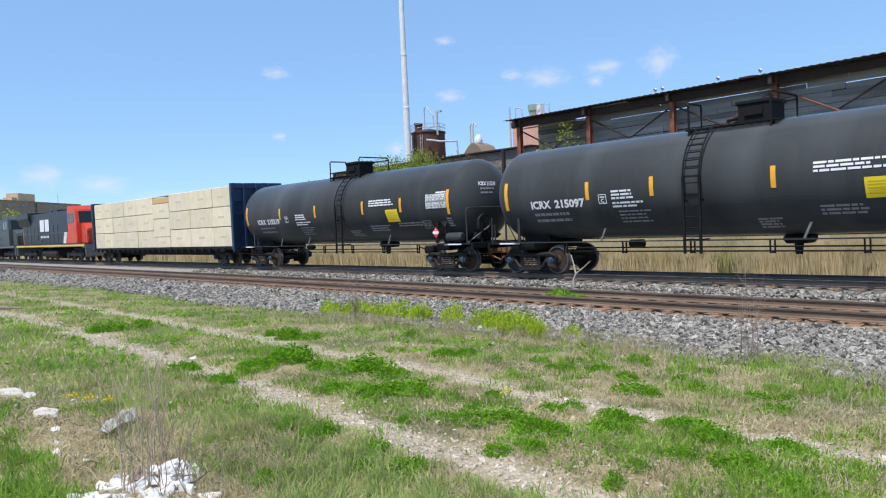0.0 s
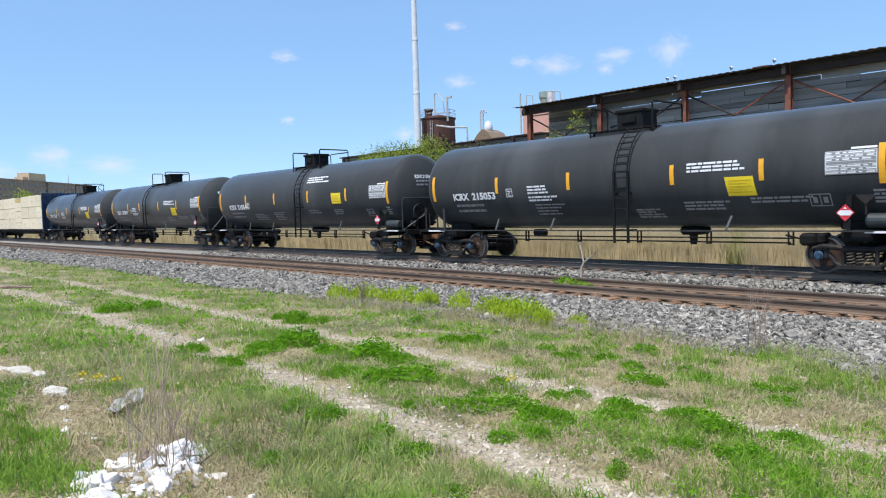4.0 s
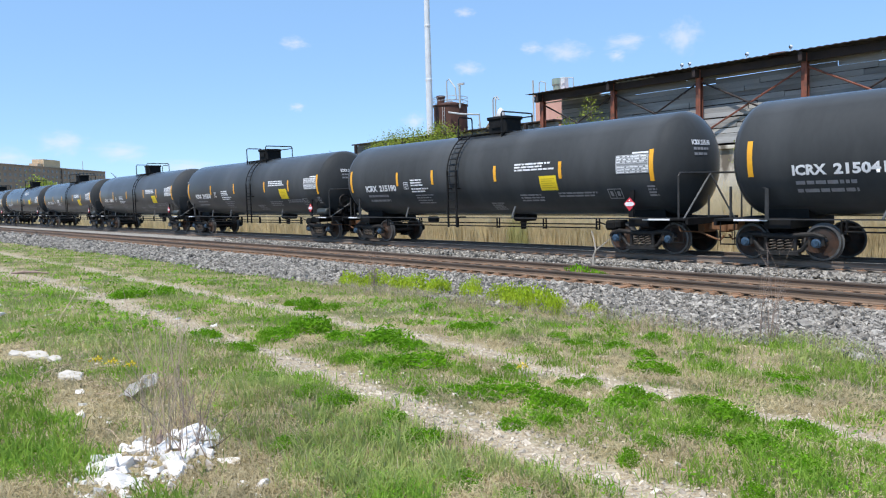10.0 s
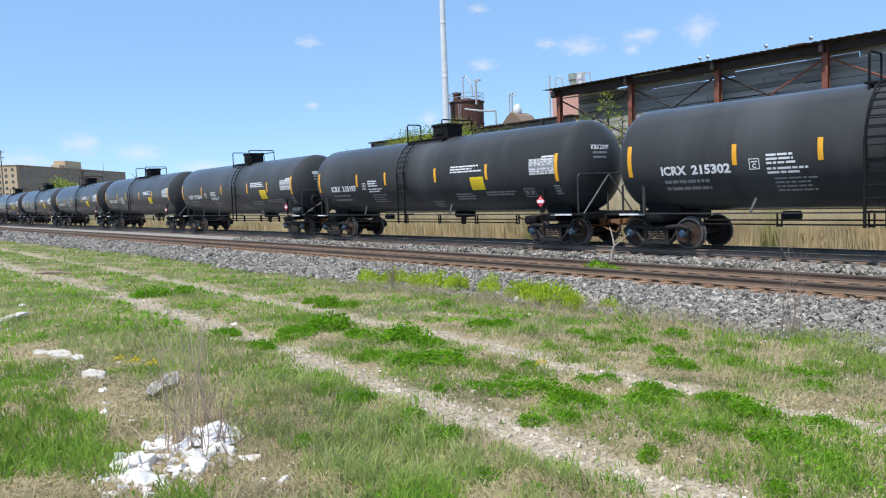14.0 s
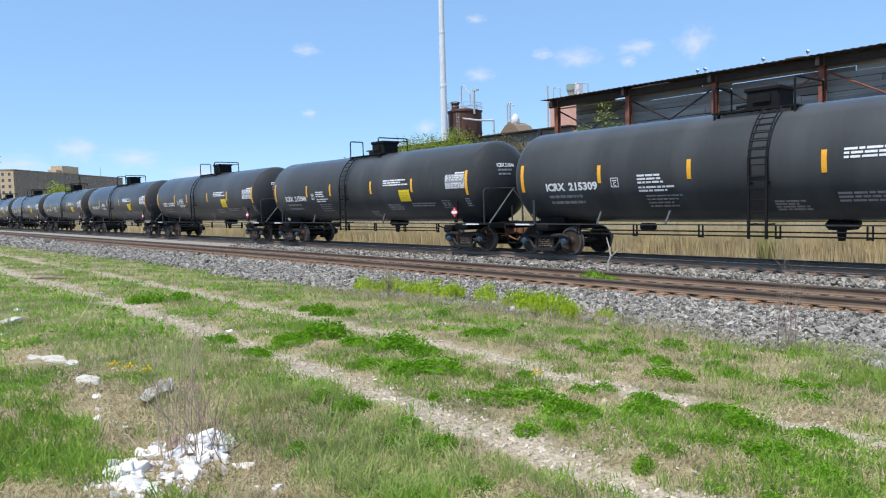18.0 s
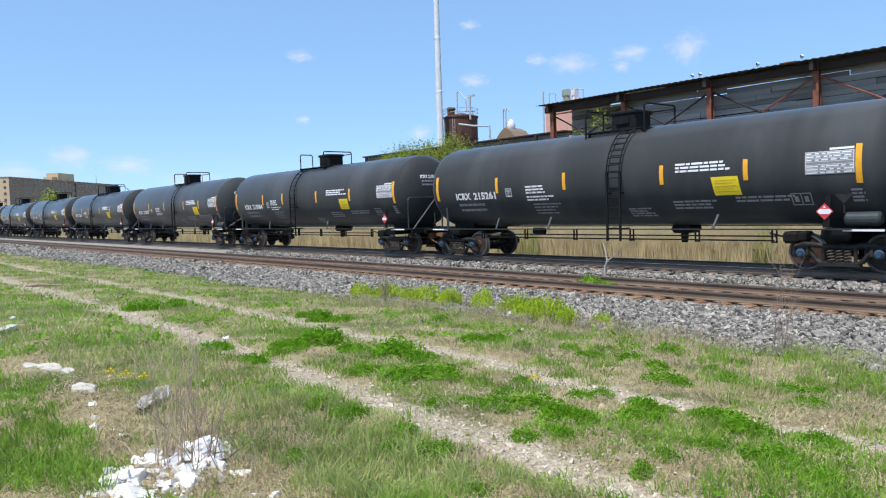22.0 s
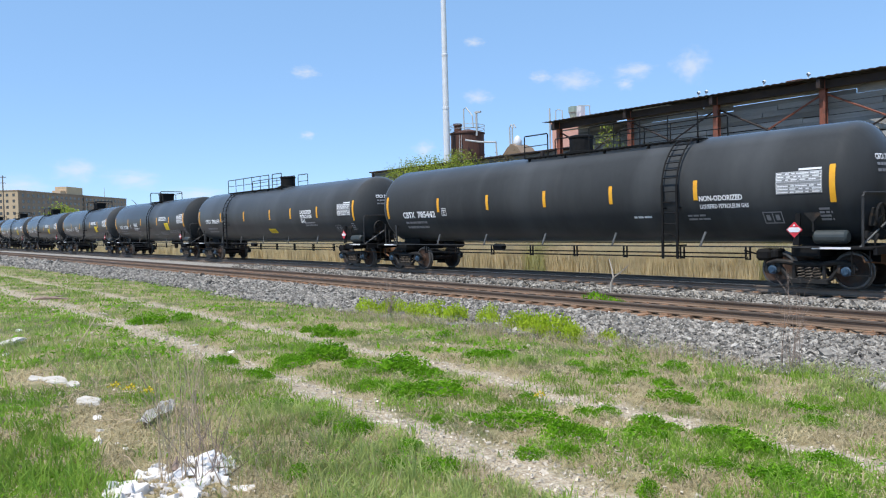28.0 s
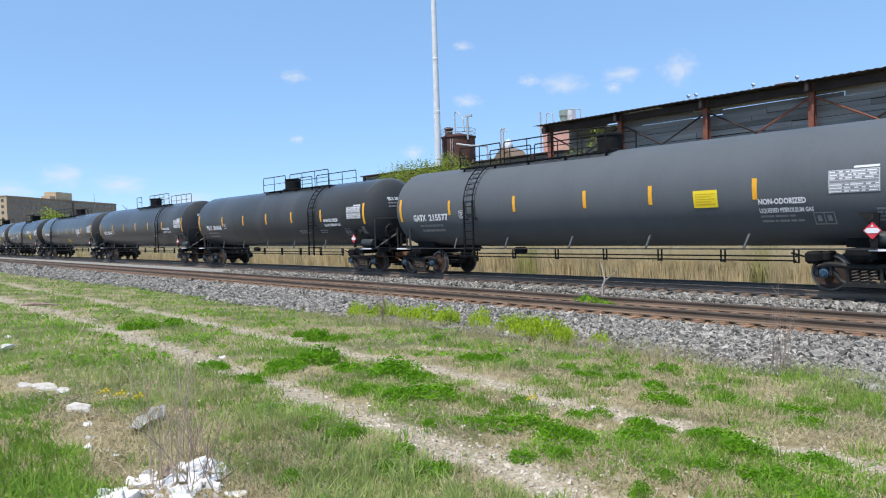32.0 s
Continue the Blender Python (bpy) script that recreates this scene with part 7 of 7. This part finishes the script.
def debris():
    rs = random.Random(9)
    variants = [chunk(rs.uniform(0.12, 0.22), rs.uniform(0.10, 0.18), rs.uniform(0.025, 0.055), M_FOAM, i) for i in range(14)]

    def lay(me, x, y, label, s=1.0, up=0.0, tilt=14):
        ob = new("rubble_piece", me)
        ob.location = (x, y, float(ground_z(x, y)) - 0.012 + up)
        ob.rotation_euler, ob.scale = (radians(rs.uniform(-tilt, tilt)), radians(rs.uniform(-tilt, tilt)), rs.uniform(0, 6.28)), (s, s, s)
        tagged(ob, label, "rubble", group="white rubble on the verge")
    # two flat lobes with the shrub's stump between them, and a thin spill towards the path
    for count, cx, cy, ax, ay, turn in ((40, -5.32, 1.52, 0.42, 0.17, -0.75), (36, -5.20, 1.98, 0.34, 0.17, -0.55), (16, -4.85, 1.62, 0.34, 0.22, 0.8)):
        for i in range(count):
            a, k = rs.uniform(0, 6.28), math.sqrt(rs.uniform(0, 1))
            u, v = math.cos(a) * k * ax, math.sin(a) * k * ay
            x, y = cx + u * math.cos(turn) - v * math.sin(turn), cy + u * math.sin(turn) + v * math.cos(turn)
            lay(variants[rs.randint(0, 13)], x, y, "broken white plaster foam lump in a heap on the grass", rs.choice((0.4, 0.55, 0.7, 0.85, 1.05, 1.3)), 0.035 * max(0, 1 - k * 1.1) * rs.uniform(0.2, 1.3), 26)
    rn = np.random.RandomState(3)
    a, k = rn.uniform(0, 6.283, 170), np.sqrt(rn.uniform(0, 1, 170))
    u, v = np.cos(a) * k * 1.15, np.sin(a) * k * 0.7
    x, y = -5.10 - 0.465 * u + 0.45 * v, 1.70 + 0.42 * u + 0.48 * v
    stones("rubble_crumbs", x, y, ground_z(x, y) + 0.005, 0.035 * rn.lognormal(0, 0.45, 170), M_FOAM, "white crumbs of broken plaster foam in the heap", 77)
    for x, y, s in ((-4.75, 2.10, 0.9), (-4.3, 1.98, 0.7), (-4.05, 1.95, 0.6), (-4.2, 2.05, 0.8), (-3.9, 1.8, 0.6), (-7.48, 1.88, 0.7), (-7.0, 1.78, 0.6), (-6.62, 1.65, 0.9), (-6.5, 1.75, 0.5), (-6.3, 1.8, 0.5), (-12.34, 1.89, 0.9), (-14.3, 1.74, 1.0),
                    (-6.0, 2.0, 0.5), (-15.5, 2.6, 0.9), (-13.6, 3.0, 0.8), (-8.9, 3.2, 0.5), (-11.9, 4.5, 0.9), (-10.7, 4.6, 0.9)):
        lay(variants[rs.randint(0, 13)], x, y, "single white rubble lump lying in the grass", s)
    for x, y, s in ((-4.23, 5.1, 0.75), (-3.55, 4.2, 0.5), (-2.75, 3.7, 0.6), (-2.6, 3.75, 0.5), (-3.0, 3.8, 0.6), (-2.45, 3.55, 0.6), (-3.9, 4.35, 0.5), (-3.6, 4.1, 0.55), (-2.2, 4.0, 0.7)):
        lay(variants[rs.randint(0, 13)], x, y, "pale stone lying in the gravel rut", s * 0.6)
    for x, y, sx, sy, sz in ((-8.06, 1.95, 0.42, 0.24, 0.035), (-9.5, 1.95, 0.55, 0.22, 0.03), (-9.1, 2.05, 0.22, 0.15, 0.04), (-9.75, 1.8, 0.3, 0.16, 0.03), (-13.7, 2.12, 0.28, 0.85, 0.06)):
        ob = new("broken_board", chunk(sx, sy, sz, M_SLAB, int(-x * 10), "broken_board"))
        ob.location, ob.rotation_euler = (x, y, float(ground_z(x, y)) + 0.01), (radians(9), radians(5), 0.5 if sy < 1 else -0.5)
        tagged(ob, "cream broken board fragment lying on bare thatch", "board")
    rk = random.Random(21)
    bm = new_bm()
    for _ in range(46):
        x, y, a, k = rk.gauss(-8.4, 1.1), rk.gauss(1.95, 0.18), rk.uniform(-0.5, 0.7) + rk.choice((0, 0, 1.6)), rk.uniform(0.12, 0.55)
        p, q = (x, y), (x + math.cos(a) * k, y + math.sin(a) * k)
        tube(bm, [(*p, float(ground_z(*p)) + 0.01), ((p[0] + q[0]) / 2, (p[1] + q[1]) / 2 + rk.uniform(-0.03, 0.03), float(ground_z(*p)) + rk.uniform(0.015, 0.05)), (*q, float(ground_z(*q)) + rk.uniform(0.005, 0.05))], [0.0045, 0.004, 0.002], 3, False)
    tagged(new("fallen_twigs", mesh_of(bm, "fallen_twigs", M_TWIG)), "thin pale twigs lying over a bare patch", "twigs", kind="stuff")
    bm = new_bm()
    grid = [[bm.verts.new((0.075 * a, 0.022 * b, 0.03 + 0.08 * float(vnoise(a, b, 1.7, 5)) + 0.05 * float(vnoise(a, b, 0.7, 6)))) for b in range(8)] for a in range(11)]
    for a in range(10):
        for b in range(7):
            if (a * 3 + b * 5) % 11 and not (a in (0, 9) and b in (0, 6)):
                bm.faces.new((grid[a][b], grid[a + 1][b], grid[a + 1][b + 1], grid[a][b + 1]))
    bmesh.ops.solidify(bm, geom=bm.faces[:], thickness=0.004)
    ob = new("crumpled_sheet", mesh_of(bm, "crumpled_sheet", surf("pale wrinkled sheet", (0.55, 0.50, 0.45), (0.74, 0.69, 0.63), rough=0.6, scale=8, bump=0.4)))
    ob.location, ob.rotation_euler = (-6.75, 2.12, float(ground_z(-6.75, 2.12)) - 0.02), (0.06, 0.0, 2.45)
    tagged(ob, "pale crumpled plastic sheet caught in dead stems", "litter")
    bm = tube(new_bm(), [(0, 0, 0), (0.4, 0.12, 0.05), (0.9, 0.05, 0.06), (1.3, 0.2, 0.03)], [0.05, 0.045, 0.035, 0.02], 6)
    tube(bm, [(0.5, 0.1, 0.05), (0.8, 0.4, 0.1)], [0.03, 0.012], 5)
    ob = new("fallen_branch", mesh_of(bm, "fallen_branch", M_TWIG_DARK))
    ob.location, ob.rotation_euler = (-23.9, 4.4, float(ground_z(-23.5, 4.45)) + 0.03), (0, 0, 0.4)
    tagged(ob, "dark fallen branch lying in the grass", "branch")
    bm = tube(new_bm(), [(0, 0, 0), (-0.9, 0.5, 0.30), (-1.9, 1.0, 0.62)], [0.010, 0.008, 0.004], 5)
    ob = new("dry_stalk", mesh_of(bm, "dry_stalk", M_DRY))
    ob.location = (-11.6, 2.6, float(ground_z(-11.6, 2.6)))
    tagged(ob, "long pale dry stalk leaning over the grass", "stalk")


def shrubs():
    gz = lambda x, y: float(ground_z(x, y)) - 0.02
    twig_bush("dead_shrub", -5.32, 1.80, gz(-5.32, 1.8), 1.25, 19, 0.40, M_TWIG, "bare grey twiggy shrub standing in white rubble", 1, 0.0040)
    twig_bush("dead_shrub", -5.75, 2.15, gz(-5.75, 2.15), 0.95, 13, 0.34, M_TWIG, "bare grey twiggy shrub beside white rubble", 2, 0.0042)
    twig_bush("dead_shrub", -5.0, 1.95, gz(-5.0, 1.95), 0.7, 14, 0.5, M_TWIG_DARK, "thin reddish dead stems among rubble", 5, 0.004)
    bm = tube(new_bm(), [(0, 0, 0), (0.02, 0.0, 0.06), (0.0, 0.02, 0.11)], [0.034, 0.027, 0.020], 7)
    tube(bm, [(0.02, 0, 0.05), (-0.04, 0.04, 0.13)], [0.015, 0.009], 6)
    ob = new("stump", mesh_of(bm, "stump", M_TWIG_DARK))
    ob.location = (-5.39, 1.85, gz(-5.39, 1.85))
    tagged(ob, "short dark cut stump among white rubble", "stump")
    twig_bush("dead_shrub", -15.0, 10.6, gz(-15, 10.6) + 0.05, 1.15, 22, 0.5, M_TWIG_DARK, "thin leafless shrub at the ballast edge", 3, 0.005)
    twig_bush("dead_shrub", -5.05, 10.5, gz(-5.05, 10.5) + 0.05, 1.5, 16, 0.32, M_TWIG_DARK, "tall thin leafless shrub at the ballast edge", 4, 0.0045)
    bm = tube(new_bm(), [(0, 0, 0), (0.02, 0, 0.35), (0.10, 0, 0.50), (0.05, 0, 0.75), (-0.04, 0, 1.02)], [0.03, 0.028, 0.026, 0.02, 0.014], 6)
    tube(bm, [(0.10, 0, 0.50), (0.35, 0, 0.66), (0.62, 0, 0.86)], [0.022, 0.016, 0.010], 5)
    ob = new("forked_stick", mesh_of(bm, "forked_stick", surf_cache("pale bark", (0.45, 0.40, 0.33))))
    ob.location = (-13.1, 16.75, -0.09)
    tagged(ob, "pale forked dead stick standing in the ballast between tracks", "stick")
    # scrub round the works
    for i, (x, y, h, c, m, n) in enumerate(((-59.2, 43.2, 8.2, 1.3, M_LEAF, 2600), (-57.4, 43.6, 8.7, 1.4, M_LEAF, 2600), (-55.6, 43.0, 8.6, 1.5, M_LEAF, 3800), (-54.3, 43.9, 9.0, 1.0, M_LEAF, 1000),
                                            (-53.2, 43.0, 8.3, 1.4, M_LEAF, 3400), (-51.2, 43.4, 8.1, 1.4, M_LEAF, 3200), (-49.6, 43.0, 9.0, 1.3, M_LEAF, 3200), (-47.6, 43.2, 7.8, 1.4, M_LEAF, 2600),
                                            (-45.8, 43.4, 7.5, 1.5, M_LEAF_OLIVE, 2600), (-43.7, 43.0, 7.7, 1.4, M_LEAF_OLIVE, 2200), (-41.8, 43.0, 7.5, 1.4, M_LEAF_OLIVE, 2200),
                                            (-31.8, 38.6, 7.5, 0.8, M_LEAF, 900), (-30.2, 38.5, 8.8, 0.65, M_LEAF, 520), (-29.2, 38.6, 7.6, 0.5, M_LEAF, 320), (-19.3, 38.7, 5.2, 1.1, M_LEAF, 1400))):
        tree(x, y, h, c, 30 + i, m, label="self-sown green sapling growing by the shed wall" if m is M_LEAF else "olive brown scrub sapling by the shed wall", leaves=int(n * 0.5), leaf=0.085, low=0.62)
    tree(-72, 46, 8.2, 2.2, 51, None, "bare_tree", "leafless grey tree beyond the reeds", 0)
    tree(-153, 47, 9.2, 3.0, 52, None, "bare_tree", "leafless grey tree beyond the reeds", 0)
    for i, (x, y, h) in enumerate(((-190, 42, 8.4), (-197, 45, 7.6), (-215, 48, 7.0))):
        tree(x, y, h, 3.2, 60 + i, M_LEAF, label="distant round green tree", leaves=1200, leaf=0.28)


sward()
weeds()
reeds()
debris()
shrubs()

# ---------------------------------------------------------------- clouds


def cloud_material(seed):
    """Soft white vapour: dense in the middle, ragged and thin at the rim."""
    m = bpy.data.materials.new("cloud vapour")
    m.use_nodes = True
    nt = m.node_tree
    n, ln = nt.nodes, nt.links
    n.remove(n["Principled BSDF"])
    tc = n.new("ShaderNodeTexCoord")
    mp = n.new("ShaderNodeMapping")
    mp.inputs["Location"].default_value = (seed * 3.1, seed * 1.7, 0)
    ln.new(tc.outputs["Object"], mp.inputs[0])
    nz = n.new("ShaderNodeTexNoise")
    nz.inputs["Scale"].default_value, nz.inputs["Detail"].default_value, nz.inputs["Roughness"].default_value = 1.8, 7, 0.6
    ln.new(mp.outputs[0], nz.inputs[0])
    ln_v = n.new("ShaderNodeVectorMath")
    ln_v.operation = "LENGTH"
    ln.new(tc.outputs["Object"], ln_v.inputs[0])
    ma = n.new("ShaderNodeMath")
    ma.operation = "SUBTRACT"
    ma.inputs[0].default_value = 0.98
    ln.new(ln_v.outputs["Value"], ma.inputs[1])
    ad = n.new("ShaderNodeMath")
    ad.operation = "MULTIPLY_ADD"
    ad.inputs[1].default_value, ad.inputs[2].default_value = 1.5, -0.75
    ln.new(nz.outputs[0], ad.inputs[0])
    su = n.new("ShaderNodeMath")
    ln.new(ma.outputs[0], su.inputs[0])
    ln.new(ad.outputs[0], su.inputs[1])
    rg = n.new("ShaderNodeMapRange")
    rg.interpolation_type = "SMOOTHSTEP"
    rg.inputs[1].default_value, rg.inputs[2].default_value, rg.inputs[4].default_value = 0.05, 1.15, 0.55
    ln.new(su.outputs[0], rg.inputs[0])
    em = n.new("ShaderNodeEmission")
    em.inputs[0].default_value, em.inputs[1].default_value = (0.93, 0.95, 1.0, 1), 0.95
    tr = n.new("ShaderNodeBsdfTransparent")
    mx = n.new("ShaderNodeMixShader")
    ln.new(rg.outputs[0], mx.inputs[0])
    ln.new(tr.outputs[0], mx.inputs[1])
    ln.new(em.outputs[0], mx.inputs[2])
    ln.new(mx.outputs[0], n["Material Output"].inputs[0])
    return m


CLOUDS = []


def make_clouds():
    mats = [cloud_material(i) for i in range(5)]
    far = 2400.0
    for i, (az, el, w, h) in enumerate(CLOUD_SPOTS):
        d = Vector((math.sin(radians(az)) * math.cos(radians(el)), math.cos(radians(az)) * math.cos(radians(el)), math.sin(radians(el))))
        bm = new_bm()
        k = 24
        bm.faces.new([bm.verts.new((math.cos(a * 6.28319 / k), math.sin(a * 6.28319 / k), 0)) for a in range(k)])
        ob = new("cloud", mesh_of(bm, "cloud", mats[i % 5]))
        m = Matrix.Translation(d * far) @ (-d).to_track_quat("Z", "Y").to_matrix().to_4x4()
        ob.matrix_world = m
        ob.scale = (far * radians(w) / 2, far * radians(h) / 2, 1)
        tagged(ob, "small thin fair-weather cloud in the blue sky", "cloud", group="fair-weather clouds", kind="structure")
        CLOUDS.append((ob, m))


CLOUD_SPOTS = [(-40.2, 10.5, 4.4, 2.2), (-42.7, 10.9, 2.4, 1.2), (-35.8, 10.9, 4.0, 1.7), (-36.5, 10.0, 1.8, 1.2), (-31.9, 10.9, 3.4, 3.2), (-47.5, 9.6, 2.9, 1.5),
               (-60.5, 11.6, 2.8, 1.3), (-76.4, 4.4, 4.0, 2.4), (-72.8, 3.8, 5.0, 2.0), (-51.7, 5.8, 2.2, 1.8), (-47.7, 13.6, 2.0, 1.0), (-80.0, 3.4, 5.5, 1.9), (-60.4, 7.0, 1.6, 0.9), (-68.5, 2.7, 6.0, 1.6)]
make_clouds()

# ---------------------------------------------------------------- what moves
FIRST_END = -36.55   # left coupling of the first tank car at the start


def run_of_train(t):
    """Metres that the train has gone at t seconds."""
    return 10.082 * t + 0.00135 * t * t


def motions():
    times = [0, 4, 8, 12, 16, 20, 24, 28, DURATION]
    for car, mid in CARS:
        walk(car, [(t, pose(FIRST_END + mid - run_of_train(t), Y_TRAIN, RAIL_Z)) for t in times])
        for ob in car.children_recursive:
            if ob.name.startswith("wheelset"):
                x, y, z = ob.location
                r = 0.45
                spin = radians(random.Random(ob.name).uniform(0, 360))
                steps = [i * 2 / FPS for i in range(int(DURATION * FPS / 2) + 1)]
                walk(ob, [(t, pose(x, y, z, 0, -math.degrees(run_of_train(t) / r + spin), 0)) for t in steps])
    for ob, m in CLOUDS:
        walk(ob, [(t, Matrix.Rotation(radians(0.032 * (t - 20.7)), 4, "Z") @ m) for t in (0, 16, DURATION)])


motions()
